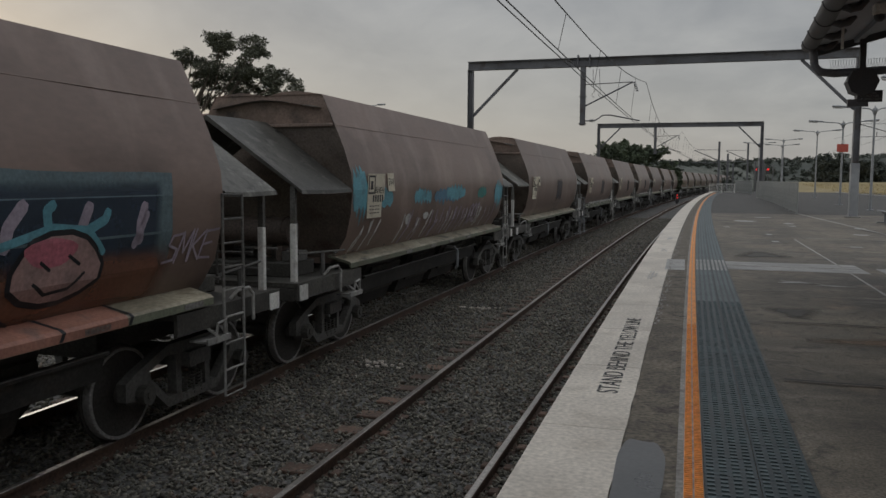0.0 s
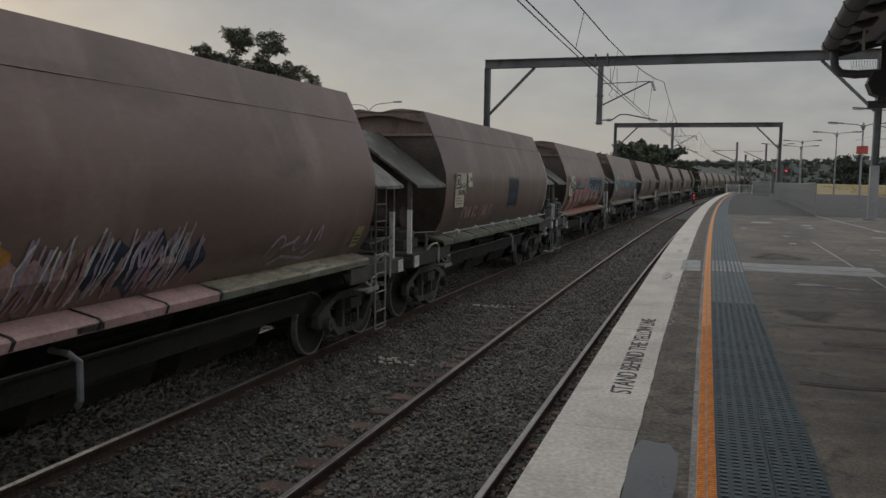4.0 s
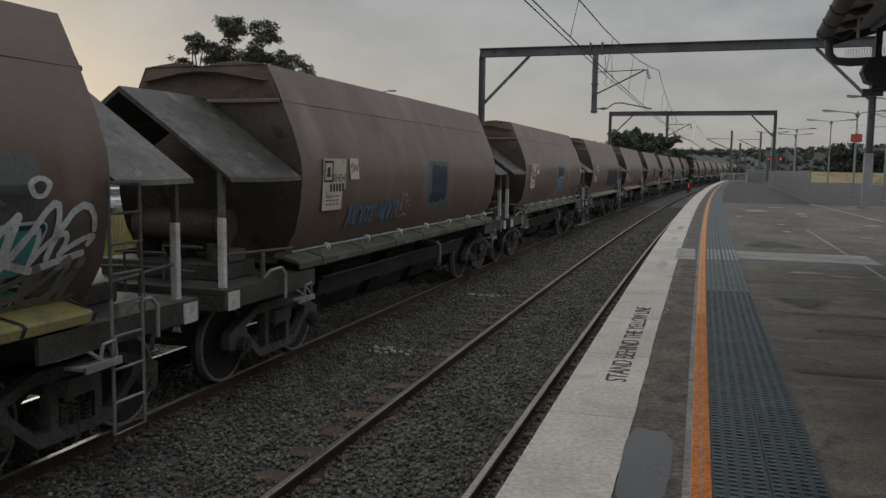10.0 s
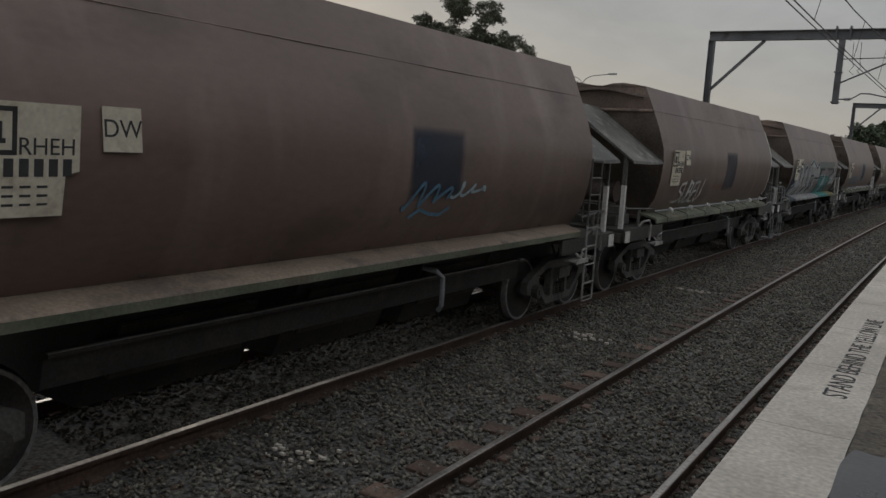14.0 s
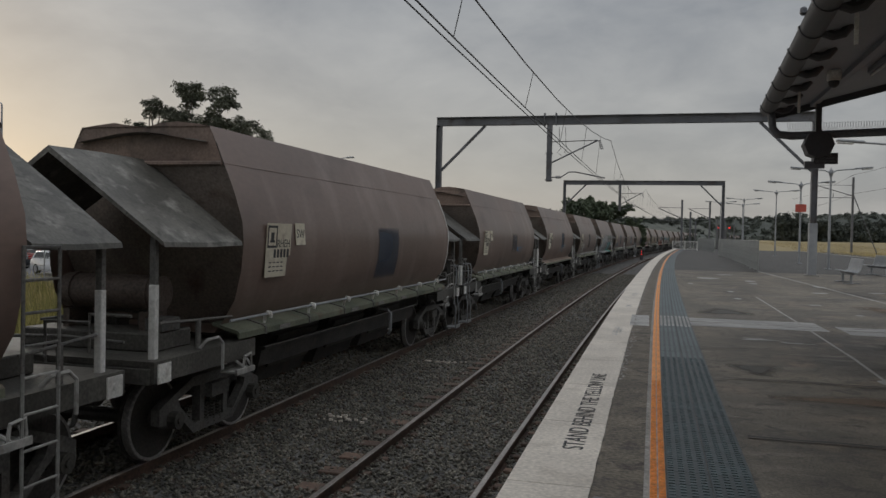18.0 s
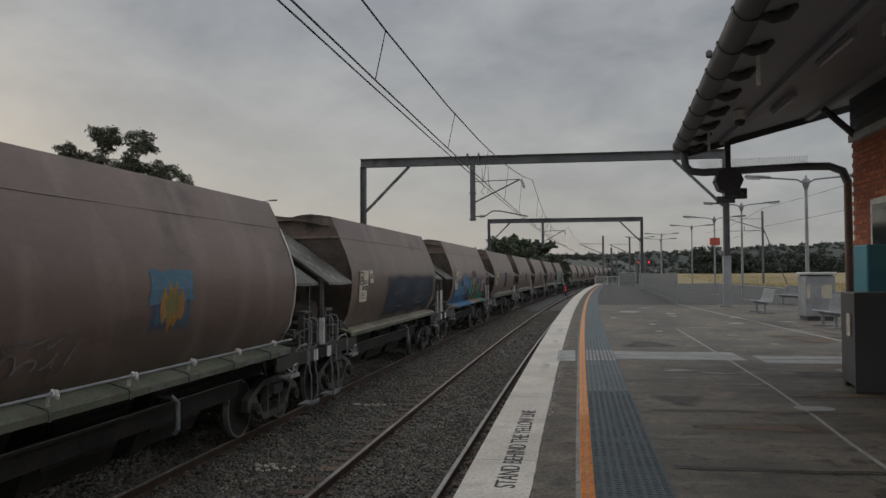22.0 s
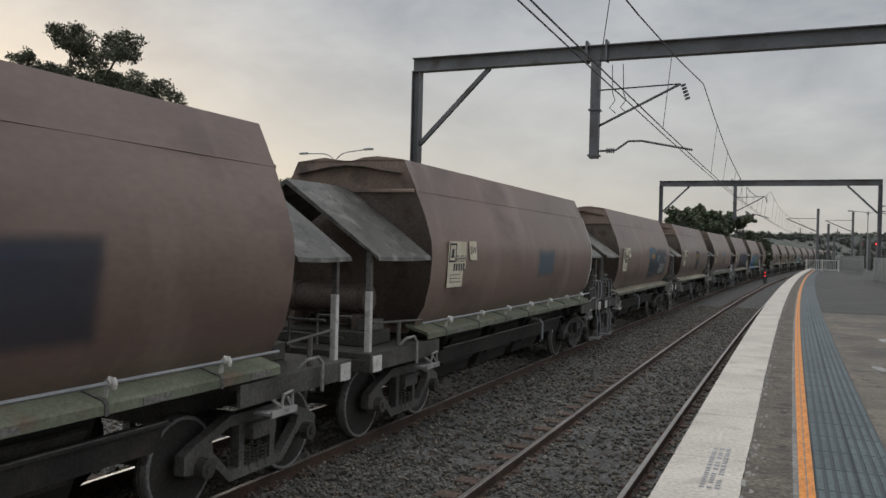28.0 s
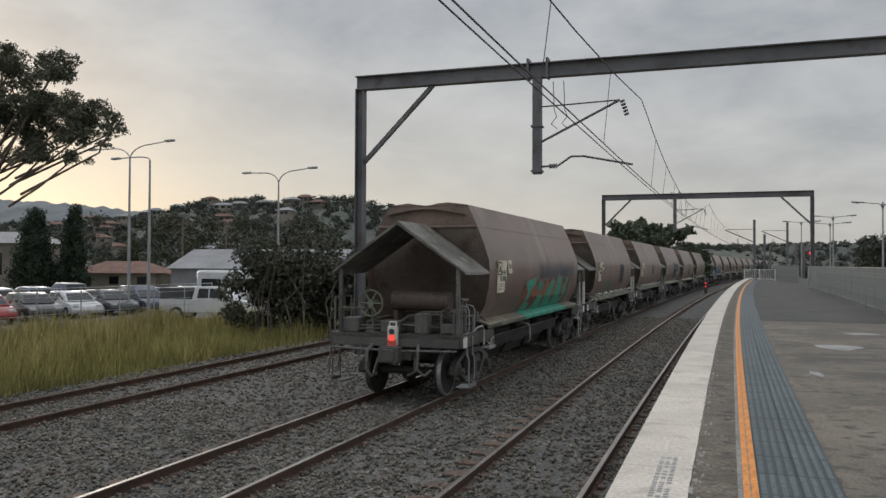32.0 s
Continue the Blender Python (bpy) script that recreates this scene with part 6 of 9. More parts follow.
GLYPH = {
    "M": [[(0, 0), (0.12, 1), (0.5, 0.3), (0.85, 1.05), (1, 0)]],
    "O": [[(0.2, 0.1), (0.0, 0.55), (0.3, 1.0), (0.8, 0.95), (1.0, 0.45), (0.7, 0.0), (0.2, 0.1)]],
    "T": [[(-0.05, 0.85), (0.5, 1.08), (1.15, 0.82)], [(0.5, 1.0), (0.42, 0.0)]],
    "D": [[(0.1, 0), (0.1, 1), (0.8, 0.8), (0.95, 0.3), (0.1, 0)]],
    "I": [[(0.5, 0.0), (0.55, 0.66)], [(0.52, 0.92), (0.6, 0.95)]],
    "A": [[(0, 0), (0.4, 1.05), (0.95, 0)], [(0.2, 0.35), (0.75, 0.35)]],
    "S": [[(1, 0.95), (0.25, 0.9), (0.15, 0.6), (0.85, 0.45), (0.8, 0.1), (0.0, 0.05)]],
    "U": [[(0, 1.0), (0.1, 0.15), (0.6, 0.0), (0.9, 0.3), (1, 1.05)]],
    "K": [[(0.1, 0), (0.15, 1.05)], [(1, 1.0), (0.2, 0.5), (1, 0)]],
    "H": [[(0.05, 0), (0.15, 1)], [(0.1, 0.5), (0.85, 0.55)], [(0.8, 0), (0.95, 1.1)]],
    "N": [[(0, 0), (0.1, 1), (0.8, 0.05), (1, 1.05)]],
    "R": [[(0.05, 0), (0.1, 1), (0.8, 0.85), (0.75, 0.5), (0.15, 0.45)], [(0.4, 0.45), (1, -0.05)]],
    "E": [[(1, 1), (0.1, 0.95), (0.05, 0.05), (0.95, 0.0)], [(0.1, 0.5), (0.75, 0.55)]],
    "B": [[(0.05, 0), (0.1, 1), (0.7, 0.9), (0.6, 0.55), (0.1, 0.5)], [(0.6, 0.52), (0.9, 0.25), (0.7, 0.02), (0.05, 0)]],
    "L": [[(0.15, 1.05), (0.1, 0.05), (0.9, 0.0)]],
    "G": [[(0.9, 0.9), (0.3, 1.0), (0.05, 0.5), (0.3, 0.0), (0.9, 0.1), (0.95, 0.45), (0.55, 0.45)]],
    "Z": [[(0, 0.95), (1, 1), (0.1, 0.1), (1.05, 0.05)]],
}


def glyph_lines(shape, y0, y1, z0, z1, lean=0.0, gap=0.12):
    n = len(shape)
    w = (y1 - y0) / n
    for i, ch in enumerate(shape):
        for line in GLYPH[ch]:
            yield [(y0 + (i + gap / 2 + u * (1 - gap)) * w + lean * v * (z1 - z0), min(3.8, max(1.36, z0 + v * (z1 - z0)))) for u, v in line]


def tag(w, shape, y0, y1, z0, z1, col, width=0.035, lean=0.25):
    bm = bmnew()
    strokes(bm, list(glyph_lines(shape, y0, y1, z0, z1, lean, 0.05)), width, 0.012)
    tagged(part("sprayed_tag", bm, PAINTS[col], w, "thin %s sprayed scribble" % col), kind="stuff")


def patch(w, y0, y1, z0, z1, col, seed=1, off=0.004, ragged=0.02):
    r = random.Random(seed)
    pts = []
    for a, b in (((y0, z0), (y1, z0)), ((y1, z0), (y1, z1)), ((y1, z1), (y0, z1)), ((y0, z1), (y0, z0))):
        for k in range(9):
            u = k / 9
            pts.append((a[0] + (b[0] - a[0]) * u + r.uniform(-ragged, ragged), a[1] + (b[1] - a[1]) * u + r.uniform(-ragged, ragged)))
    bm = bmnew()
    decal(bm, [(y, min(3.8, max(1.36, z))) for y, z in pts], off)
    part("paint_patch", bm, PAINTS[col], w, "%s painted patch" % col)


def blob(w, y, z, ry, rz, col, off=0.009):
    bm = bmnew()
    decal(bm, [(y + ry * (1 + 0.12 * math.sin(3 * a)) * math.cos(a), z + rz * math.sin(a)) for a in (6.2832 * k / 16 for k in range(16))], off)
    part("paint_blob", bm, PAINTS[col], w)


def sill_paint(w, y0, y1, col):
    bm = bmnew()
    bar_xz(bm, [(1.04, 1.475), (1.366, 1.39), (1.396, 1.362), (1.396, 1.29), (1.392, 1.29), (1.391, 1.358), (1.362, 1.38), (1.04, 1.466)], y0, y1)
    p = part("painted_sill", bm, PAINTS[col], w, "%s overspray on the sill" % col)
    # letters run on over the sill: dark outlines between them
    n = max(1, round((y1 - y0) / 0.85))
    for k in range(n + 1):
        y = y0 + (y1 - y0) * k / n
        bm = bmnew()
        loft(bm, [[(1.05, y + d, 1.4785), (1.368, y + 0.05 + d, 1.394), (1.399, y + 0.06 + d, 1.364), (1.399, y + 0.02 + d, 1.295)] for d in (-0.022, 0.022)], close=False)
        part("sill_outline", bm, PAINTS["ink"], p, "ink outline sprayed across the sill")


def plate(w):
    bm = bmnew()
    m = on_side(4.75, 1.72)
    box(bm, -0.13, 0.13, -0.17, 0.17, 0.0, 0.006, m)
    p = part("notice_plate", bm, mat("buff_plate", (0.42, 0.35, 0.17), (0.5, 0.43, 0.24), 3, 0.6, bump=0.02), w, "buff notice plate")
    bm = bmnew()
    for k in range(3):
        box(bm, -0.1, 0.1, -0.11 + k * 0.06, -0.09 + k * 0.06, 0.006, 0.008, m)
    part("plate_print", bm, M_BLACK, p)


def soft_paint(name, c):
    """Spray that thins out towards its edge: the mesh carries how thick it lies."""
    key = "soft_" + name
    if key not in PAINTS:
        m = thinning(mat("mist_" + name, tuple(v * 0.8 for v in c), c, 1.4, 0.62, bump=0.02, fleck=0.12))
        PAINTS[key] = m
    return PAINTS[key]


TONES = {"navy": (0.034, 0.054, 0.088), "dusk": (0.085, 0.083, 0.092), "sage": (0.15, 0.16, 0.135), "purple": (0.17, 0.13, 0.24), "bluegrey": (0.10, 0.14, 0.18), "rust": (0.31, 0.135, 0.08), "softblue": (0.10, 0.21, 0.30)}


def fade(w, y0, y1, z0, z1, col, edge=0.25, seed=1, most=0.8, off=0.0035):
    """A painted-over patch with a misty border."""
    r = random.Random(seed)
    ny, nz = 30, 16
    ph = [r.uniform(0, 6.28) for _ in range(4)]
    vs, th, fs = [], [], []
    for i in range(ny + 1):
        for k in range(nz + 1):
            y, z = y0 + (y1 - y0) * i / ny, min(3.8, max(1.37, z0 + (z1 - z0) * k / nz))
            vs.append((side_x(z) + off, y, z))
            d = min(y - y0, y1 - y, (z - z0) * 1.2, (z1 - z) * 1.2) / edge
            d += 0.25 * math.sin(y * 3.1 + ph[0]) * math.sin(z * 5.3 + ph[1]) * min(1, max(0, d))
            d = min(1, max(0, d))
            th.append(most * d * d * (3 - 2 * d) * (0.85 + 0.15 * math.sin(y * 2.3 + ph[2]) * math.sin(z * 4.1 + ph[3])))
    for i in range(ny):
        for k in range(nz):
            a = i * (nz + 1) + k
            fs.append((a, a + nz + 1, a + nz + 2, a + 1))
    me = raw_mesh("paint_patch", vs, fs, soft_paint(col, TONES[col]))
    la = me.attributes.new("thickness", "FLOAT", "POINT")
    la.data.foreach_set("value", th)
    part("paint_patch", me, None, w, "misty %s patch" % ("dark blue" if col == "navy" else "dark"))


def swirl(w, y0, y1, z0, z1, col, width=0.03, turns=4, seed=1, under=True):
    """A fast looping scribble in one line."""
    r = random.Random(seed)
    zc, h = (z0 + z1) / 2, (z1 - z0) / 2
    p1, p2, f3 = r.uniform(0, 6), r.uniform(0, 6), r.uniform(1.6, 2.7)
    pts = []
    n = turns * 11
    for k in range(n + 1):
        u = k / n
        a = 6.2832 * turns * u
        pts.append((y0 + (y1 - y0) * u + (y1 - y0) / turns * 0.33 * math.sin(a + p1), zc + h * (0.62 * math.cos(a + p1 * 0.5) + 0.38 * math.sin(a * f3 / 2 + p2))))
    lines = [pts]
    if under:
        lines.append([(y0 + (y1 - y0) * u, z0 - 0.03 + 0.05 * math.sin(9 * u + p2)) for u in (0.1, 0.3, 0.55, 0.8, 1.0)])
    bm = bmnew()
    strokes(bm, lines, width, 0.012)
    tagged(part("sprayed_tag", bm, PAINTS[col], w, "thin %s sprayed scribble" % col), kind="stuff")


BLOCKS = (
    [(-0.5, 0), (-0.2, 0), (-0.1, 0.35), (0.1, 0.35), (0.2, 0), (0.5, 0), (0.42, 1), (0.1, 0.95), (0, 0.75), (-0.12, 1), (-0.42, 0.96)],
    [(-0.45, 0), (0.1, 0), (0.25, 0.6), (0.5, 0.62), (0.45, 1.05), (-0.35, 0.95), (-0.3, 0.62), (-0.1, 0.6)],
    [(-0.4, 0), (0.45, 0.02), (0.5, 0.3), (0, 0.3), (0, 0.45), (0.4, 0.5), (0.45, 1), (-0.45, 0.97), (-0.5, 0.65), (0, 0.68), (-0.05, 0.55), (-0.45, 0.4)],
    [(-0.4, 0), (-0.1, 0), (0.05, 0.4), (0.2, 0), (0.5, 0.05), (0.3, 0.5), (0.5, 1), (0.15, 1), (0.02, 0.7), (-0.12, 1.02), (-0.5, 0.95), (-0.25, 0.5)],
    [(-0.3, 0), (0.25, 0), (0.42, 0.9), (0.1, 1.08), (-0.2, 0.85)],
)


def wild(w, y0, y1, z0, z1, fills, edge, halo, n, seed, lean=0.3, low=None, rim=0.05):
    """Interlocked slanting block letters that nobody can read, outlined."""
    r = random.Random(seed)
    step = (y1 - y0) / n
    shapes = []
    last = -1
    for i in range(n):
        b = r.choice([k for k in range(5) if k != last])
        last = b
        yc, wd, h = y0 + (i + 0.5) * step, step * r.uniform(0.92, 1.2), r.uniform(0.82, 1.08)
        shapes.append([(yc + u * wd + lean * (v - 0.4) * (z1 - z0), min(3.8, max(1.365, z0 + v * h * (z1 - z0) + r.uniform(-0.02, 0.02)))) for u, v in BLOCKS[b]])
    for name, wd, off, col in (("paint_shadow", rim * 4.2, 0.0055, halo), ("paint_outline", rim * 2.6, 0.0080, edge)):
        if col:
            bm = bmnew()
            strokes(bm, [p + p[:1] for p in shapes], wd, off)
            part(name, bm, PAINTS[col], w, "%s sprayed outline" % col)
    for i, p in enumerate(shapes):
        bm = bmnew()
        decal(bm, p, 0.0102 + 0.0003 * (i % 3))
        part("paint_fill", bm, PAINTS[fills[i % len(fills)]], w, "%s sprayed letter block" % fills[i % len(fills)])
        if low:
            c = bmnew()
            f = c.faces.new([c.verts.new((y, z, 0)) for y, z in p])
            bmesh.ops.triangulate(c, faces=[f])
            zc = z0 + (0.42 + 0.1 * math.sin(i * 2.1)) * (z1 - z0)
            bmesh.ops.bisect_plane(c, geom=c.verts[:] + c.edges[:] + c.faces[:], plane_co=(0, zc, 0), plane_no=(0, 1, 0), clear_outer=True)
            bm = bmnew()
            lay(bm, c, 0.0112 + 0.0003 * (i % 3))
            part("paint_fill", bm, PAINTS[low], w)
    bm = bmnew()
    for p in shapes:
        q = r.randrange(len(p) - 2)
        (ya, za), (yb, zb) = p[q], p[q + 2]
        strokes(bm, [[(ya * 0.7 + yb * 0.3, za * 0.7 + zb * 0.3), (ya * 0.3 + yb * 0.7, za * 0.3 + zb * 0.7 + 0.03)]], 0.022, 0.0128)
    part("paint_highlight", bm, PAINTS["pale"], w)


def letters(w, shapes, edge="ink", halo=None, pale=None, rim=0.05):
    """Fat outlined letters: each shape is a colour and its corners (y, z)."""
    outlines = [[(y, min(3.8, max(1.366, z))) for y, z in p] for _, p in shapes]
    for name, wd, off, col in (("paint_shadow", rim * 4.6, 0.0055, halo), ("paint_outline", rim * 3.2, 0.0072, edge), ("paint_rim", rim * 0.9, 0.0090, pale)):
        if col:
            for p in outlines:
                bm = bmnew()
                strokes(bm, [p + p[:1]], wd, off)
                part(name, bm, PAINTS[col], w, "%s sprayed outline" % col)
    for i, ((col, _), p) in enumerate(zip(shapes, outlines)):
        bm = bmnew()
        decal(bm, p, 0.0108 + 0.0003 * (i % 4))
        part("paint_fill", bm, PAINTS[col], w, "%s sprayed letter" % col)


def ring(y, z, ry, rz, n=14, dent=0.1):
    """Corners of an uneven round shape."""
    return [(y + ry * (1 + dent * math.sin(3 * a + y)) * math.cos(a), z + rz * math.sin(a)) for a in (6.2832 * k / n for k in range(n))]


def crest(w, pts, col, width=0.07, off=0.0065):
    """One sprayed line along the points (y, z)."""
    bm = bmnew()
    strokes(bm, [pts], width, off)
    part("paint_line", bm, PAINTS[col], w, "%s sprayed line" % col)


def drips(w, y0, y1, z0, z1, col, n, seed, off=0.007):
    """A sprayed splash with jagged upper and lower edges."""
    r = random.Random(seed)
    up, dn = [], []
    for k in range(n * 2 + 1):
        y = y0 + (y1 - y0) * k / (n * 2)
        m = math.sin(math.pi * (k + 0.5) / (n * 2 + 1)) ** 0.4
        up.append((y, (z0 + z1) / 2 + (z1 - z0) * 0.5 * m * (r.uniform(0.7, 1.0) if k % 2 else r.uniform(0.2, 0.6))))
        dn.append((y, (z0 + z1) / 2 - (z1 - z0) * 0.5 * m * (r.uniform(0.5, 1.0) if k % 2 else r.uniform(0.1, 0.5))))
    bm = bmnew()
    decal(bm, [(y, min(3.8, max(1.365, z))) for y, z in up + dn[::-1]], off)
    part("paint_splash", bm, PAINTS[col], w, "%s sprayed splash" % col)


def slashes(w, y0, y1, z0, z1, col, n, seed, width=0.03, off=0.0095):
    """Tall thin leaning strokes, longer in the middle, like flames."""
    r = random.Random(seed)
    bm = bmnew()
    for _ in range(n):
        y, h = r.uniform(y0, y1), r.uniform(0.35, 1.0) * (z1 - z0)
        z = z0 + r.uniform(0, (z1 - z0) - h)
        strokes(bm, [[(y, z), (y + 0.12 * h + r.uniform(-0.05, 0.05), z + h * 0.5), (y + 0.35 * h + r.uniform(-0.06, 0.06), z + h)]], width * r.uniform(0.6, 1.3), off)
    tagged(part("paint_stroke", bm, PAINTS[col], w, "%s sprayed strokes" % col), kind="stuff")


WAGON_LOOK = {
    0: " with green graffiti and red tail lamp", 1: " with green tag and faint blue patch", 3: " with dark patch and white tag",
    4: " with dark square and white scribble", 5: " with small yellow and blue mark", 6: " with a large dark blue patch", 7: " under blue and green graffiti",
    8: " with a dark blue square patch", 10: " with small pale blue tags", 11: " with a white sprayed tag", 12: " covered in silver and teal graffiti",
    13: " with a slate-framed dark patch", 14: " with a small blue painted square", 15: " with a wide dark blue patch", 16: " with orange and lilac paint strokes",
    17: " with a pale pink tag", 18: " with pink graffiti and dark box", 19: " with cyan strokes and white tags"}
TRAIN = [wagon(n) for n in range(36)]
T = TRAIN
# tail wagon
fade(T[0], -0.4, 4.7, 1.9, 2.78, "bluegrey", 0.5, 1, 0.6)
Z_SHAPE = [(-1.5, 2.17), (-0.55, 2.31), (-0.6, 2.12), (-0.95, 1.92), (-1.1, 1.66), (-0.65, 1.6), (-0.9, 1.42), (-1.45, 1.38), (-1.2, 1.98), (-1.4, 2.05)]
I_SHAPE = [(-0.05, 1.78), (0.4, 1.84), (0.55, 1.62), (0.75, 1.38), (-0.2, 1.38), (-0.15, 1.6)]
M_LEFT = [(0.95, 2.0), (1.55, 2.22), (1.68, 2.1), (1.5, 1.78), (1.75, 1.62), (1.95, 1.38), (0.78, 1.38), (0.85, 1.7)]
M_RIGHT = [(1.9, 1.82), (2.25, 2.34), (2.5, 2.22), (2.72, 2.26), (2.68, 1.95), (2.8, 1.7), (3.1, 1.55), (2.95, 1.38), (1.95, 1.38), (2.05, 1.6)]
S_SHAPE = [(2.95, 1.9), (3.2, 2.05), (3.4, 2.22), (3.62, 2.22), (3.45, 2.0), (3.55, 1.78), (3.3, 1.5), (2.98, 1.4), (3.2, 1.68)]
fade(T[0], -1.9, 3.9, 1.38, 2.25, "rust", 0.3, 3, 0.75)
drips(T[0], -0.9, 3.3, 1.55, 2.3, "rust", 6, 2, 0.0045)
letters(T[0], [("green", p) for p in (Z_SHAPE, I_SHAPE, ring(0.05, 2.05, 0.27, 0.14), M_LEFT, M_RIGHT, S_SHAPE)], "rust", None, "pale", 0.03)
crest(T[0], [(-1.35, 1.42), (-0.3, 1.44), (1.0, 1.41), (2.3, 1.43), (3.0, 1.4)], "ink", 0.02, 0.0125)
sill_paint(T[0], -1.7, 3.1, "green")
swirl(T[0], -2.65, -2.0, 1.62, 1.9, "pale", 0.03, 3, 4)
tail_bits = [("end_hose", [(-0.45, -6.47, 1.06), (-0.5, -6.62, 0.95), (-0.5, -6.66, 0.6), (-0.42, -6.6, 0.45), (-0.35, -6.5, 0.5)], 0.032, M_UNDER),
             ("end_hose", [(0.5, -6.47, 1.06), (0.56, -6.62, 0.95), (0.55, -6.66, 0.62), (0.68, -6.6, 0.5), (0.8, -6.55, 0.62)], 0.03, M_UNDER),
             ("uncoupling_bar", [(-1.3, -6.55, 0.98), (-0.3, -6.56, 0.96), (-0.1, -6.6, 0.9), (0.3, -6.56, 0.96), (1.3, -6.55, 0.98)], 0.02, M_UNDER),
             ("corner_rail", [(-1.3, -6.42, 1.27), (-1.3, -6.42, 1.95), (-1.3, -5.7, 1.95), (-1.3, -5.7, 1.27)], 0.02, M_UNDER),
             ("corner_rail", [(0.95, -6.42, 1.27), (0.95, -6.42, 1.72), (1.2, -6.42, 1.72), (1.2, -6.42, 1.27)], 0.018, M_UNDER),
             ("brake_rod", [(-0.66, -6.1, 1.8), (-0.66, -5.9, 1.4), (0.1, -5.8, 1.35), (0.9, -5.9, 1.75)], 0.022, M_UNDER),
             ("air_pipe", [(-1.1, -6.2, 1.32), (-0.2, -6.25, 1.34), (0.2, -6.2, 1.6), (0.7, -6.0, 1.62), (1.1, -5.6, 1.45)], 0.025, M_DECK),
             ("corner_step", [(-1.38, -6.4, 1.1), (-1.45, -6.4, 0.45), (-1.45, -6.0, 0.45), (-1.38, -6.0, 1.1)], 0.022, M_UNDER)]
for nm, pts, rr, mt in tail_bits:
    bm = bmnew()
    tube(bm, pts, rr, 7)
    part(nm, bm, mt, T[0], smooth=True)
for x0, x1, y0, y1, z1 in ((-1.2, -0.85, -6.3, -5.9, 1.55), (-0.35, 0.05, -6.35, -6.0, 1.5), (0.35, 0.62, -6.3, -6.05, 1.66), (0.85, 1.15, -6.15, -5.75, 1.45)):
    bm = bmnew()
    box(bm, x0, x1, y0, y1, 1.262, z1)
    part("valve_box", bm, M_UNDER, T[0], "black valve box on the end platform", bevel=0.02)
lamp = part("tail_lamp", bmnew(), M_DARK, T[0])
bm = bmnew()
box(bm, -0.10, 0.10, -6.58, -6.48, 1.04, 1.42)
part("lamp_body", bm, M_PWHITE, lamp, "pale tail lamp case", bevel=0.015)
bm = bmnew()
box(bm, -0.092, 0.092, -6.588, -6.58, 1.05, 1.17)
part("lamp_plate", bm, M_REDPAINT, lamp, "red lower plate")
bm = bmnew()
rod(bm, (0, -6.60, 1.32), (0, -6.578, 1.32), 0.055, 14)
part("spare_lens", bm, M_DARK, lamp, "dark unlit lens")
bm = bmnew()
tube(bm, [(-0.07, -6.53, 1.42), (-0.07, -6.53, 1.50), (0.07, -6.53, 1.50), (0.07, -6.53, 1.42)], 0.018, 6)
part("lamp_handle", bm, M_PWHITE, lamp)
bm = bmnew()
rod(bm, (0, -6.60, 1.20), (0, -6.578, 1.20), 0.062, 14)
part("lens", bm, M_LENS, lamp, "glowing red lens")
# wagons before it
fade(T[1], 1.4, 2.7, 1.78, 2.68, "navy", 0.15, 2, 0.65)
tag(T[1], "SOUL", -1.9, -0.6, 1.6, 1.95, "green", 0.045, 0.3), slashes(T[1], -0.5, -0.4, 1.62, 1.95, "green", 1, 61)
fade(T[2], 0.5, 1.8, 2.0, 2.66, "softblue", 0.2, 4, 0.5)
fade(T[3], 0.4, 4.4, 1.62, 2.78, "bluegrey", 0.25, 5, 0.6), fade(T[3], 0.35, 2.9, 1.55, 2.5, "navy", 0.4, 51, 0.35, 0.0042)
fade(T[3], 0.42, 1.75, 2.28, 2.8, "softblue", 0.14, 52, 0.75, 0.005)
for k in (0, 1):
    bm = bmnew()
    decal(bm, [(0.92 + 0.34 * k, 2.34), (1.18 + 0.32 * k, 2.36), (1.3 + 0.3 * k, 2.58), (1.1 + 0.32 * k, 2.46), (1.02 + 0.32 * k, 2.6)], 0.009)
    part("paint_flame", bm, PAINTS["orange"], T[3], "orange sprayed flame")
slashes(T[3], 2.15, 2.6, 2.22, 2.5, "slate", 14, 41, 0.05, 0.0085), slashes(T[3], 2.2, 2.55, 2.25, 2.48, "ice", 5, 46, 0.03, 0.011), slashes(T[3], 3.75, 4.02, 2.26, 2.46, "ice", 5, 42, 0.03, 0.011)
for ch, y0, y1 in (("O", 2.6, 2.95), ("E", 2.9, 3.15), ("U", 3.1, 3.4), ("K", 3.35, 3.65), ("E", 3.6, 3.9)):
    tag(T[3], ch, y0, y1, 1.92, 2.14, "white", 0.032, 0.35)
crest(T[3], [(2.75, 1.86), (3.2, 1.82), (3.5, 1.88), (3.8, 1.84)], "white", 0.03, 0.012), slashes(T[3], 4.05, 4.2, 1.95, 2.1, "pale", 2, 43)
swirl(T[3], -3.3, -1.9, 1.52, 1.95, "pale", 0.045, 4, 8), tag(T[3], "SKK", -1.15, -0.35, 1.62, 1.88, "pale", 0.03, 0.2)
crest(T[3], [(-0.35 + 0.14 * k, 1.74 + 0.07 * math.sin(k * 0.85) + 0.01 * k) for k in range(19)], "pale", 0.022, 0.012)
plate(T[3])
fade(T[4], 0.28, 1.45, 1.75, 2.72, "navy", 0.15, 6)
blob(T[4], 0.66, 2.42, 0.24, 0.15, "orange"), blob(T[4], 0.9, 2.44, 0.14, 0.12, "yellow", 0.0105), blob(T[4], 0.78, 2.36, 0.12, 0.14, "pale", 0.012)
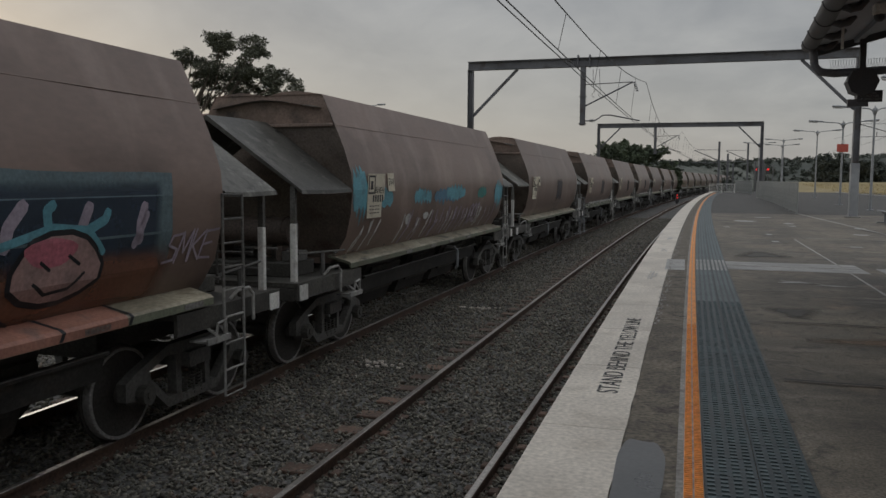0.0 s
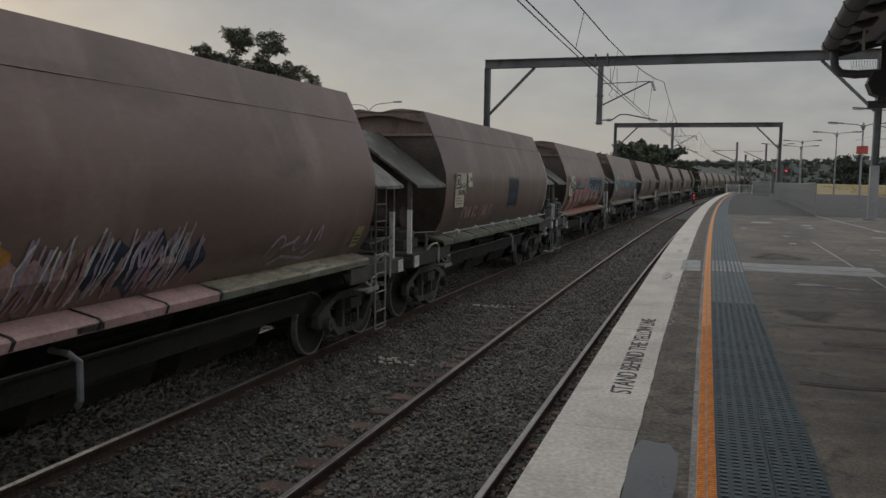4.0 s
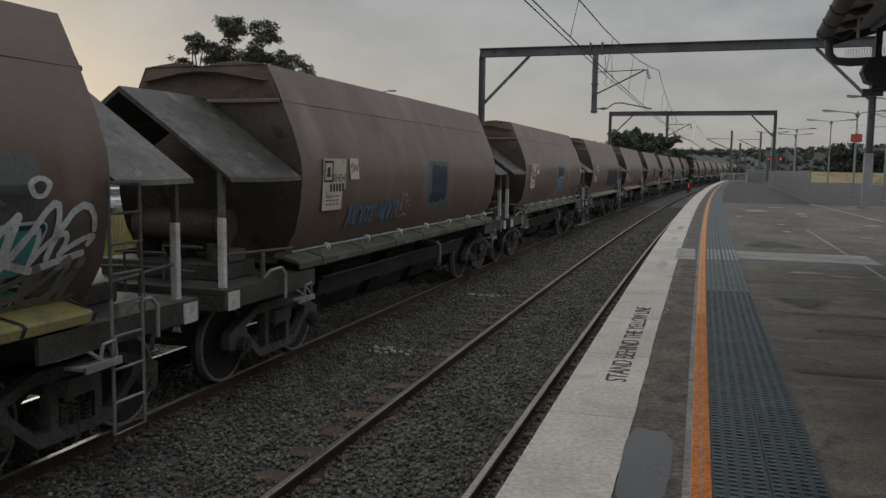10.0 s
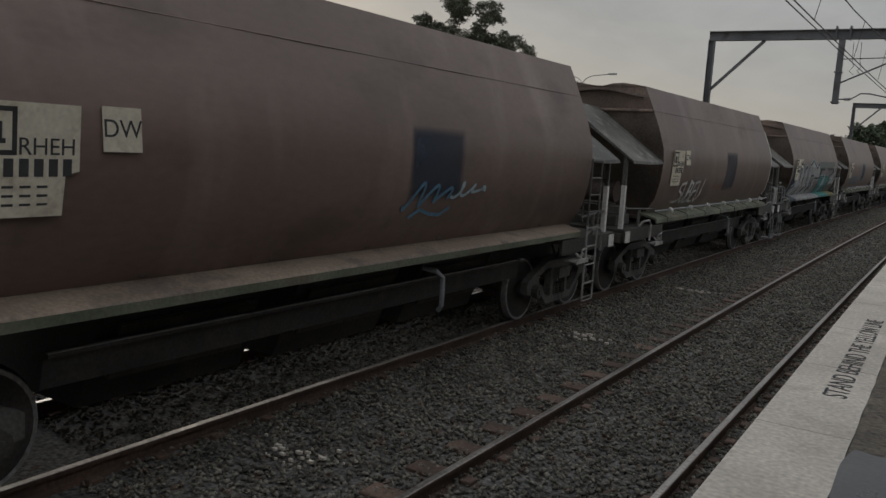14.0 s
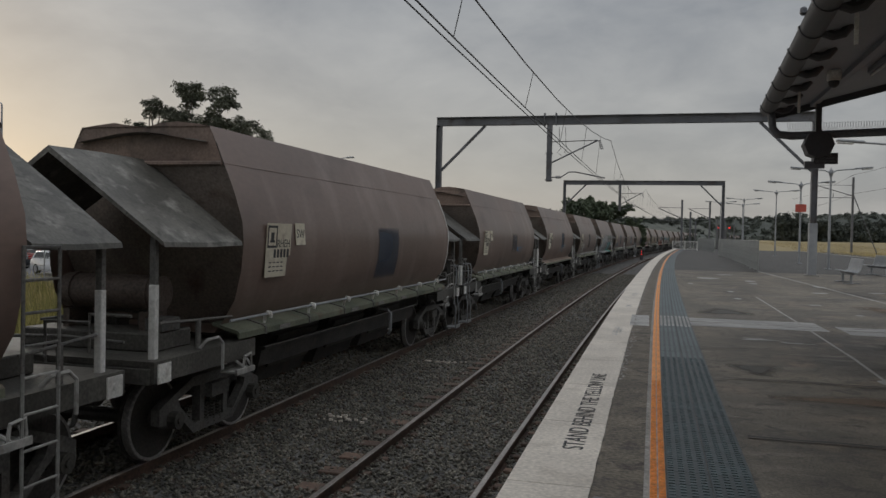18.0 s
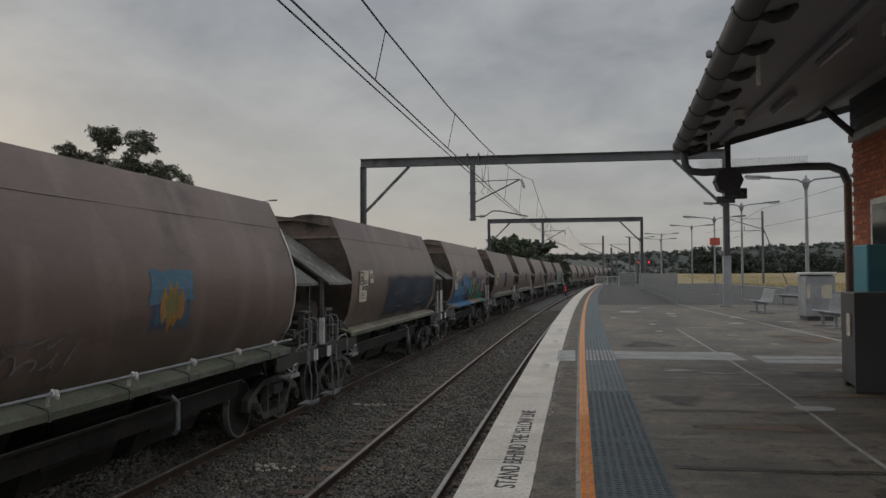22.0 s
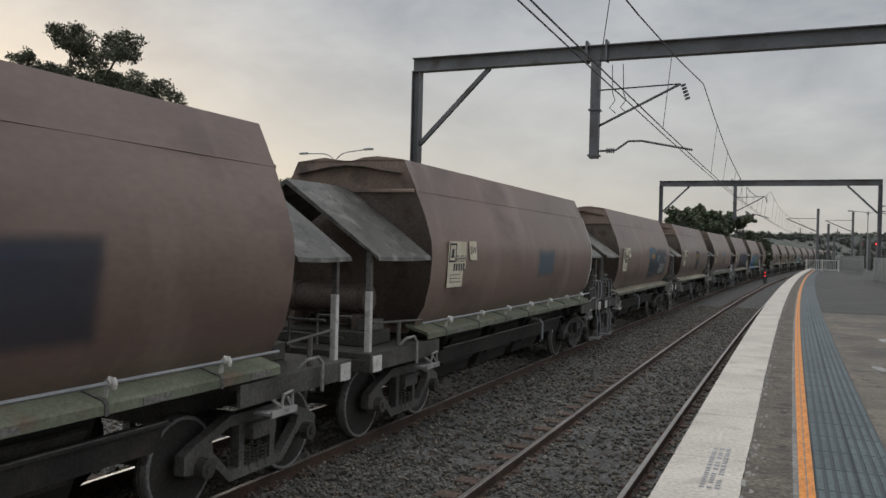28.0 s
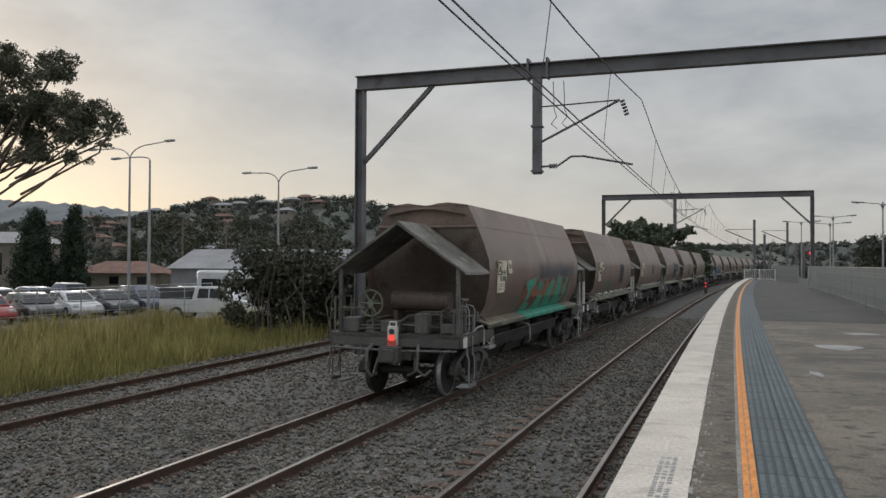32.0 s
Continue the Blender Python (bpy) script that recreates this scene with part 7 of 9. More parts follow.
tag(T[4], "GEBS", 0.25, 1.3, 1.74, 2.02, "pale", 0.035, 0.35), slashes(T[4], 0.5, 1.0, 2.1, 2.3, "white", 3, 44, 0.04, 0.0125)
swirl(T[4], -1.6, -0.9, 1.6, 1.9, "pale", 0.025, 3, 11)
plate(T[4])
patch(T[5], 0.38, 1.42, 2.3, 2.68, "softblue", 7, 0.004, 0.03), fade(T[5], 0.35, 1.45, 1.9, 2.5, "softblue", 0.2, 71, 0.8)
drips(T[5], 0.62, 1.2, 1.85, 2.6, "orange", 4, 72), drips(T[5], 0.75, 1.05, 1.95, 2.55, "gold", 3, 73, 0.0085)
swirl(T[5], -2.1, -0.95, 1.58, 2.0, "pale", 0.03, 4, 12), swirl(T[5], -2.0, -1.1, 1.9, 2.1, "pale", 0.025, 3, 13, False)
fade(T[6], -1.6, 4.9, 1.4, 2.66, "navy", 0.3, 8, 0.93)
swirl(T[6], -0.7, 0.6, 1.95, 2.25, "pale", 0.02, 4, 14, False), swirl(T[6], 2.0, 3.7, 1.72, 2.05, "pale", 0.03, 6, 15, False)
plate(T[6])
fade(T[7], -4.3, 4.9, 1.38, 2.45, "purple", 0.3, 9, 0.5)
patch(T[7], -0.3, 4.75, 1.40, 2.12, "ink", 93, 0.0045, 0.05)
decal_tail = [[(-4.1, 1.46), (-3.7, 1.62), (-3.2, 1.78), (-2.9, 1.9)]]
for col, wd, off in (("ink", 0.26, 0.0086), ("blue", 0.17, 0.0112)):
    bm = bmnew()
    strokes(bm, decal_tail, wd, off)
    part("paint_fill", bm, PAINTS[col], T[7])
letters(T[7], [("blue", p) for p in (
    [(-4.0, 1.4), (-3.85, 2.3), (-3.55, 2.4), (-3.35, 2.0), (-3.1, 2.42), (-2.75, 2.3), (-2.55, 1.42), (-2.95, 1.4), (-3.05, 1.8), (-3.3, 1.5), (-3.55, 1.85), (-3.6, 1.4)],
    [(-2.6, 2.06), (-2.2, 2.06), (-2.12, 1.76), (-1.7, 1.42), (-2.4, 1.4), (-2.5, 1.7)], [(-1.98, 2.08), (-1.6, 2.09), (-1.55, 1.86), (-1.1, 1.42), (-1.72, 1.42), (-1.97, 1.82)],
    [(-2.15, 2.38), (-1.64, 2.57), (-1.12, 2.33), (-1.0, 2.5), (-0.55, 2.16), (-0.42, 2.34), (-0.26, 2.13), (-0.25, 1.97), (-1.0, 2.03), (-1.04, 1.76), (-0.75, 1.42), (-1.06, 1.4), (-1.22, 2.12), (-1.5, 2.18), (-1.92, 2.15)])], "ink", "sage", "ice", 0.045)
letters(T[7], [("green", [(-0.15, 2.34), (0.55, 2.4), (0.48, 2.12), (0.62, 1.95), (0.4, 1.62), (0.2, 1.66), (0.05, 1.48), (-0.1, 1.7)]), ("dustpink", [(0.7, 2.42), (1.28, 2.42), (1.15, 2.0), (1.3, 1.5), (0.75, 1.48), (0.85, 1.9)]),
               ("gold", [(1.32, 2.5), (1.72, 2.48), (1.55, 2.12), (1.4, 2.0)]), ("green", [(1.45, 2.02), (1.85, 1.96), (1.75, 1.74), (2.05, 1.5), (1.35, 1.44), (1.6, 1.7)]), ("gold", [(1.9, 2.14), (2.5, 2.16), (2.45, 1.75), (2.75, 1.43), (2.15, 1.45), (2.1, 1.8)]),
               ("teal", [(2.62, 2.34), (3.3, 2.28), (3.05, 2.0), (3.35, 1.74), (2.95, 1.44), (2.7, 1.66)]), ("dustpink", [(3.5, 2.28), (4.6, 2.44), (4.2, 2.05), (4.6, 1.85), (3.9, 1.7), (3.55, 1.84)]), ("green", [(3.3, 1.72), (4.7, 1.66), (4.8, 1.42), (3.2, 1.42)])], "ink", None, "pale", 0.032)
for y, z in ((0.1, 2.1), (0.25, 2.02), (0.3, 2.16), (3.7, 2.08), (2.85, 2.05)):
    blob(T[7], y, z, 0.06, 0.05, "red", 0.0125)
for y, z in ((1.95, 2.36), (2.3, 2.4), (3.35, 2.4), (4.7, 2.3), (-0.1, 2.45), (0.95, 2.5)):
    blob(T[7], y, z, 0.14, 0.12, "purple", 0.0062)
fade(T[7], 0.35, 1.7, 2.4, 2.78, "navy", 0.12, 92, 0.55)
for y0, y1, col in ((-3.9, -3.0, "softblue"), (-3.0, 0.4, "blue"), (0.4, 1.3, "dustpink"), (1.3, 2.2, "gold"), (2.2, 3.2, "salmon"), (3.2, 4.6, "teal")):
    sill_paint(T[7], y0, y1, col)
fade(T[8], 0.15, 1.42, 1.75, 2.7, "navy", 0.10, 10)
fade(T[9], 0.3, 1.4, 1.95, 2.66, "dusk", 0.2, 11, 0.7)
blob(T[9], 1.5, 2.1, 0.12, 0.1, "blue"), swirl(T[9], 1.6, 2.3, 1.95, 2.2, "softblue", 0.03, 3, 18, False)
fade(T[10], 0.3, 1.42, 1.95, 2.76, "navy", 0.12, 12, 0.8)
swirl(T[10], 0.35, 1.2, 1.85, 2.2, "softblue", 0.04, 3, 19), swirl(T[10], 1.25, 2.0, 1.98, 2.16, "ice", 0.035, 3, 20, False)
fade(T[11], 0.05, 1.15, 1.8, 2.76, "navy", 0.12, 13, 0.65)
tag(T[11], "SUBEU", -3.45, -1.75, 1.62, 2.06, "white", 0.055, 0.3), crest(T[11], [(-3.6, 1.66), (-3.5, 1.65)], "white", 0.05, 0.012), blob(T[11], -2.2, 2.14, 0.2, 0.05, "pale")
swirl(T[11], -0.9, 0.1, 1.88, 2.0, "rust", 0.02, 4, 23, False)
patch(T[12], -4.5, -0.4, 1.40, 1.9, "navy", 14, 0.003, 0.05)
patch(T[12], 0.7, 4.4, 2.1, 2.68, "sage", 15, 0.0035), fade(T[12], 0.8, 4.5, 1.4, 2.5, "dusk", 0.25, 16, 0.95, 0.0045)
drips(T[12], 1.2, 4.2, 1.9, 2.5, "pale", 5, 161, 0.0052)
fade(T[12], -4.65, -2.0, 1.4, 2.5, "navy", 0.25, 141, 0.8)
letters(T[12], [("silver", p) for p in (
    [(-3.72, 2.08), (-3.55, 2.38), (-3.35, 2.36), (-3.12, 1.88), (-2.98, 2.42), (-2.82, 2.5), (-2.62, 2.32), (-2.6, 2.05), (-2.15, 1.44), (-2.62, 1.42), (-2.86, 1.86), (-3.02, 1.46), (-3.18, 1.46), (-3.32, 1.84), (-3.42, 1.42), (-3.95, 1.42), (-4.2, 1.68), (-3.72, 1.76)],
    [(-2.4, 2.1), (-2.3, 2.34), (-2.1, 2.43), (-1.85, 2.24), (-1.78, 2.05), (-1.85, 1.9), (-1.35, 1.6), (-1.25, 1.44), (-2.05, 1.46), (-2.38, 1.9)],
    [(-1.6, 2.24), (-1.42, 2.48), (-1.26, 2.52), (-1.05, 2.26), (-1.02, 1.82), (-0.45, 1.57), (-0.36, 1.43), (-1.2, 1.44)],
    [(-1.18, 2.52), (-0.79, 2.65), (-0.4, 2.5), (0.12, 2.35), (0.44, 2.55), (0.73, 2.3), (0.7, 2.07), (-0.14, 2.1), (0.08, 1.46), (-0.34, 1.44), (-0.48, 2.19), (-0.92, 2.17)])], "ink", "ice", "pale", 0.05)
for y, z in ((-1.82, 1.63), (-0.85, 1.62)):
    bm = bmnew()
    decal(bm, ring(y, z, 0.16, 0.12), 0.0135)
    part("paint_hole", bm, PAINTS["ink"], T[12], "ink sprayed gap in a letter")
wild(T[12], 1.0, 4.3, 1.40, 2.2, ["teal", "ice", "teal", "sage"], "ink", "ice", 5, 24, 0.3, None, 0.03)
swirl(T[12], 3.7, 4.9, 1.85, 2.3, "white", 0.06, 3, 25), swirl(T[12], 3.5, 4.8, 1.5, 1.9, "pale", 0.06, 4, 26), fade(T[12], 3.3, 5.1, 1.4, 2.35, "sage", 0.35, 262, 0.8, 0.0052), swirl(T[12], 3.6, 4.95, 1.45, 1.8, "pale", 0.085, 3, 263), swirl(T[12], 3.8, 5.0, 1.75, 2.15, "white", 0.05, 4, 264, False), drips(T[12], 3.2, 4.0, 1.5, 2.1, "rust", 4, 265, 0.006), blob(T[12], 4.4, 2.42, 0.12, 0.09, "white"), blob(T[12], 4.4, 2.42, 0.06, 0.05, "dusk", 0.012)
sill_paint(T[12], -3.7, 1.0, "silver"), sill_paint(T[12], 1.0, 3.4, "teal"), sill_paint(T[12], -4.6, -3.7, "navy"), sill_paint(T[12], 3.4, 4.9, "gold")
patch(T[13], 0.27, 1.42, 1.84, 2.7, "slate", 17, 0.004), patch(T[13], 0.42, 1.32, 1.95, 2.62, "navy", 18, 0.006, 0.05)
tag(T[13], "MOOT", -3.25, -2.25, 1.68, 2.0, "softblue", 0.05, 0.2), tag(T[13], "MOOT", -2.1, -1.2, 1.7, 2.04, "softblue", 0.05, 0.25)
swirl(T[13], -1.25, -0.7, 1.8, 2.2, "dustpink", 0.03, 3, 29), slashes(T[13], -0.68, -0.6, 1.88, 2.0, "dustpink", 2, 45, 0.02)
patch(T[14], 0.3, 1.5, 1.82, 2.66, "softblue", 19, 0.004, 0.03), patch(T[14], 0.38, 1.42, 2.15, 2.6, "navy", 20, 0.006, 0.03)
tag(T[14], "MOOT", 0.45, 1.3, 1.98, 2.28, "ice", 0.05, 0.15)
swirl(T[14], -3.6, -2.6, 1.68, 1.95, "pale", 0.03, 4, 32), swirl(T[14], -1.9, -0.85, 1.72, 2.1, "pale", 0.03, 4, 33), swirl(T[14], 3.5, 4.5, 1.68, 1.92, "red", 0.022, 4, 34)
fade(T[15], 0.35, 4.7, 1.6, 2.64, "navy", 0.35, 21, 0.74)
plate(T[15])
drips(T[16], -4.4, -1.0, 1.5, 2.05, "dustpink", 14, 46, 0.005), drips(T[16], -3.4, -1.6, 1.75, 2.2, "orange", 8, 47, 0.0065), drips(T[16], -0.9, 0.9, 1.4, 2.1, "navy", 6, 48, 0.004)
slashes(T[16], -4.4, 0.7, 1.5, 2.1, "lilac", 70, 8, 0.03), slashes(T[16], -4.4, 0.5, 1.42, 2.0, "dustpink", 50, 9, 0.035, 0.0085), slashes(T[16], -4.2, 0.4, 1.5, 2.15, "white", 30, 10, 0.02, 0.011)
sill_paint(T[16], -4.4, 1.0, "dustpink")
swirl(T[16], 2.2, 3.5, 1.6, 1.95, "lilac", 0.035, 4, 35), blob(T[16], 0.3, 1.75, 0.1, 0.08, "dustpink")
plate(T[16])
tag(T[17], "OMUG", -3.5, -2.4, 1.62, 1.98, "dustpink", 0.05, 0.2), tag(T[17], "OMUG", -2.15, -1.1, 1.66, 1.98, "dustpink", 0.045, 0.2)
fade(T[17], 0.28, 1.5, 1.83, 2.66, "navy", 0.15, 22, 0.8)
patch(T[18], 0.4, 4.3, 1.8, 2.68, "slate", 23, 0.0035), fade(T[18], 0.55, 4.15, 1.75, 2.6, "navy", 0.12, 24, 0.9, 0.0045)
slashes(T[18], 1.2, 3.9, 2.0, 2.4, "lilac", 9, 30, 0.09, 0.0052)
fade(T[18], -4.3, -2.3, 1.4, 2.35, "sage", 0.3, 26, 0.55), fade(T[18], -2.9, -1.5, 2.0, 2.7, "rust", 0.35, 27, 0.4)
letters(T[18], [("dustpink", ring(-0.37, 2.2, 0.33, 0.32))], "sage", None, None, 0.07)
blob(T[18], -0.3, 2.2, 0.13, 0.2, "pink", 0.0125)
fade(T[18], -4.2, 4.4, 1.38, 2.0, "rust", 0.2, 28, 0.85, 0.0048)
crest(T[18], [(-3.6, 2.2), (-3.0, 2.3), (-2.5, 2.22), (-2.0, 2.33), (-1.54, 2.29), (-1.28, 2.36), (-1.22, 2.27), (-0.8, 2.33)], "cyan"), crest(T[18], [(0.0, 2.22), (0.3, 2.26), (0.95, 2.39), (1.72, 2.13), (1.82, 2.0), (2.24, 2.1), (2.75, 2.22), (3.15, 2.18), (3.35, 1.98)], "cyan")
crest(T[18], [(2.7, 2.22), (2.68, 2.36), (2.74, 2.4)], "cyan", 0.09), crest(T[18], [(3.15, 2.18), (3.35, 2.26), (3.38, 2.32)], "cyan", 0.09)
letters(T[18], [("dustpink", [(-3.7, 2.1), (-3.0, 2.22), (-3.1, 1.9), (-2.7, 1.5), (-3.6, 1.45)]), ("dustpink", [(-2.8, 2.2), (-1.9, 2.25), (-2.1, 1.9), (-1.9, 1.5), (-2.5, 1.42)]), ("dustpink", [(-1.75, 2.2), (-1.1, 2.22), (-1.15, 2.0), (-1.3, 1.62), (-1.8, 1.5)]),
                ("salmon", [(-1.02, 2.25), (-0.68, 2.2), (-0.5, 1.9), (-0.9, 1.72), (-1.18, 1.62)]), ("salmon", [(-0.5, 1.82), (0.02, 1.95), (-0.1, 1.66), (-0.8, 1.6)]), ("dustpink", [(0.02, 2.1), (0.84, 2.29), (0.94, 2.2), (0.82, 1.86), (0.5, 1.66), (-0.05, 1.6)]),
                ("dustpink", [(1.06, 2.24), (1.7, 2.08), (1.8, 1.86), (1.2, 1.68)]), ("salmon", [(1.9, 1.95), (2.2, 2.02), (2.15, 1.62), (1.7, 1.6)]), ("dustpink", ring(2.85, 1.88, 0.48, 0.28))], "ink", None, None, 0.03)
for y, z, a, b in ((-3.3, 2.05, 0.25, 0.1), (-2.3, 2.08, 0.3, 0.12), (-1.4, 2.1, 0.22, 0.09), (0.6, 2.14, 0.2, 0.1), (1.35, 2.06, 0.16, 0.12), (2.75, 2.02, 0.28, 0.12)):
    blob(T[18], y, z, a, b, "pink", 0.0125)
crest(T[18], [(2.6, 1.78), (2.75, 1.68), (3.0, 1.7), (3.15, 1.82)], "ink", 0.03, 0.0132), crest(T[18], [(2.65, 1.95), (2.75, 1.88)], "ink", 0.03, 0.0132), crest(T[18], [(2.95, 1.98), (3.08, 1.9)], "ink", 0.03, 0.0132)
for y0, y1, z in ((-2.9, -1.6, 1.5), (-0.9, 0.2, 1.52), (0.4, 1.6, 1.5), (1.7, 2.5, 1.48)):
    crest(T[18], [(y0, z), (y0 + (y1 - y0) * 0.3, z + 0.12), (y0 + (y1 - y0) * 0.7, z + 0.1), (y1, z - 0.02)], "ink", 0.025, 0.0132)
for ch, y0, y1 in (("S", 4.2, 4.42), ("M", 4.4, 4.62), ("K", 4.6, 4.82), ("E", 4.8, 5.05)):
    tag(T[18], ch, y0, y1, 1.78, 2.08, "lilac", 0.026, 0.3)
sill_paint(T[18], -4.0, 3.6, "salmon")
drips(T[19], -4.70, -4.15, 1.8, 3.0, "cyan", 4, 50), drips(T[19], -4.5, -3.0, 2.0, 2.6, "cyan", 6, 51, 0.0062), drips(T[19], -1.9, -0.9, 2.05, 2.5, "cyan", 6, 52), drips(T[19], -0.7, 1.2, 2.05, 2.5, "softblue", 8, 53)
drips(T[19], 0.1, 1.5, 2.1, 2.55, "cyan", 6, 54, 0.0085), drips(T[19], 2.6, 3.4, 2.1, 2.5, "teal", 4, 55), drips(T[19], 4.3, 5.15, 1.8, 2.7, "cyan", 5, 56)
slashes(T[19], -4.4, -3.6, 1.45, 1.95, "white", 5, 57, 0.05), slashes(T[19], -2.6, 4.4, 1.45, 2.05, "lilac", 26, 58, 0.05), slashes(T[19], -2.6, 4.6, 1.5, 2.0, "white", 12, 59, 0.06)
blob(T[19], -2.1, 1.9, 0.14, 0.1, "white"), blob(T[19], -1.1, 1.92, 0.16, 0.07, "white"), swirl(T[19], 2.0, 2.8, 1.7, 2.05, "lilac", 0.06, 3, 60)
for n in (20, 21, 22, 23):
    fade(T[n], 0.3, 1.6, 1.8, 2.66, "dusk", 0.2, 40 + n)
    swirl(T[n], -0.5, 1.8, 1.55, 1.85, "pale", 0.04, 5, 60 + n)

# ---------------------------------------------------------------- trees and grass
def leaf_mat(name, a, b):
    m = mat(name, a, b, 0.6, 0.7, bump=0.0, fleck=0.3)
    island_colour(m, 0.55, 1.45)
    return m


M_EUC = leaf_mat("gum_leaves", (0.066, 0.072, 0.048), (0.115, 0.12, 0.078))
M_LEAF = leaf_mat("broad_leaves", (0.06, 0.08, 0.046), (0.11, 0.135, 0.078))
M_BUSH = leaf_mat("scrub_leaves", (0.05, 0.054, 0.038), (0.09, 0.094, 0.06))
M_CYP = leaf_mat("cypress_leaves", (0.018, 0.03, 0.018), (0.03, 0.05, 0.028))
M_FAR = leaf_mat("far_woods", (0.042, 0.053, 0.042), (0.075, 0.083, 0.064))
M_BARK = mat("bark", (0.10, 0.08, 0.065), (0.20, 0.17, 0.14), 3, 0.9, bump=0.4)
M_BLADE = leaf_mat("long_grass", (0.20, 0.19, 0.055), (0.36, 0.31, 0.11))
M_BLADE2 = leaf_mat("dry_grass", (0.36, 0.28, 0.12), (0.5, 0.4, 0.2))


def fast_mesh(name, V, F, material):
    me = bpy.data.meshes.new(name)
    k = F.shape[1]
    me.vertices.add(len(V))
    me.vertices.foreach_set("co", V.ravel())
    me.loops.add(F.size)
    me.loops.foreach_set("vertex_index", F.ravel().astype(np.int32))
    me.polygons.add(len(F))
    me.polygons.foreach_set("loop_start", np.arange(0, F.size, k, dtype=np.int32))
    me.update(calc_edges=True)
    me.materials.append(material)
    return me


def leaf_cloud(clumps, per, size, material, name="crown", shell=0.55):
    """Many small leaves gathered in clumps (x, y, z, radius, flatness)."""
    out = []
    for x, y, z, r, fl in clumps:
        n = max(8, int(per * r * r))
        d = rng.normal(0, 1, (n, 3))
        d /= np.linalg.norm(d, axis=1)[:, None]
        rad = r * (shell + (1 - shell) * rng.random(n)) * (0.75 + 0.4 * np.sin(d[:, 0] * 5 + x) * np.cos(d[:, 2] * 4 + y))
        p = d * rad[:, None] * np.array([1, 1, fl]) + np.array([x, y, z])
        a = rng.normal(0, 1, (n, 3))
        a /= np.linalg.norm(a, axis=1)[:, None]
        b = np.cross(a, rng.normal(0, 1, (n, 3)))
        b /= np.linalg.norm(b, axis=1)[:, None]
        s = size * rng.uniform(0.6, 1.4, n)[:, None]
        out.append(np.stack([p - a * s, p + b * s * 0.45, p + a * s, p - b * s * 0.45], 1))
    V = np.concatenate(out).reshape(-1, 3)
    F = np.arange(len(V)).reshape(-1, 4)
    return fast_mesh(name, V, F, material)


def limb(bm, pts, r0, r1):
    n = len(pts) - 1
    for i, (p, q) in enumerate(zip(pts, pts[1:])):
        rod(bm, p, q, r0 + (r1 - r0) * i / n, 7, r0 + (r1 - r0) * (i + 1) / n)


def tree(name, label, trunk, limbs, clumps, per, size, material, group=""):
    t = thing(name, label, "tree", group=group)
    bm = bmnew()
    limb(bm, *trunk)
    tk = part("trunk", bm, M_BARK, t, smooth=True)
    for pts, r0, r1 in limbs:
        bm = bmnew()
        limb(bm, pts, r0, r1)
        part("limb", bm, M_BARK, tk, smooth=True)
    part("crown", leaf_cloud(clumps, per, size, material), None, t, "leafy crown with gaps")
    return t


Y = 39.0
# rounded heads of foliage (x, z, radius), each on a limb of its own
heads = [(-24.3, 8.85, 0.62), (-22.85, 8.72, 0.66), (-23.55, 8.7, 0.55), (-26.6, 8.0, 0.34), (-25.7, 7.95, 0.36), (-21.98, 8.15, 0.5), (-24.99, 8.38, 0.42), (-26.13, 8.15, 0.46), (-26.97, 7.78, 0.38), (-25.3, 7.6, 0.54), (-24.48, 7.4, 0.6), (-23.58, 7.35, 0.6), (-22.69, 7.2, 0.6),
         (-21.64, 7.08, 0.58), (-21.12, 6.98, 0.52), (-20.69, 6.66, 0.45), (-20.2, 6.5, 0.42), (-19.96, 6.08, 0.33), (-19.6, 5.62, 0.24), (-21.98, 6.4, 0.64), (-20.76, 5.95, 0.45), (-23.22, 6.42, 0.64), (-24.66, 6.75, 0.64), (-22.34, 7.8, 0.36), (-26.2, 7.0, 0.55), (-27.4, 6.9, 0.5), (-22.4, 5.5, 0.5), (-24.2, 5.7, 0.55), (-20.8, 5.2, 0.35), (-25.6, 5.8, 0.5)]
lim, cl = [], []
for i, (x, z, r) in enumerate(heads):
    x, yy = x + 0.15, Y + 0.9 * math.sin(i * 2.4)
    root = (-25.6 + 0.45 * (x + 24.0), Y, min(z - 1.6, 4.6 + 0.3 * (i % 4)))
    mid = ((root[0] + x) / 2 + 0.15 * math.sin(i), (root[1] + yy) / 2, (root[2] + z) / 2 - 0.2)
    lim.append(([root, mid, (x - 0.1, yy, z - 0.35), (x, yy, z)], 0.05, 0.02))
    cl.append((x, yy, z - 0.05, r * 1.2, 0.7))
    for k in range(int(24 * r)):
        a = rng.uniform(0, 6.283)
        cl.append((x + r * 0.9 * math.cos(a), yy + rng.normal(0, 0.3), z + r * 0.6 * math.sin(a), r * rng.uniform(0.45, 0.7), 0.8))
tree("gum_tree", "tall gum tree with dark domed crown behind the train", ([(-28.0, Y, RAIL - 0.4), (-27.6, Y, 2.2), (-26.6, Y, 4.5), (-25.0, Y, 7.0)], 0.28, 0.07), lim, cl, 1250, 0.052, M_EUC)


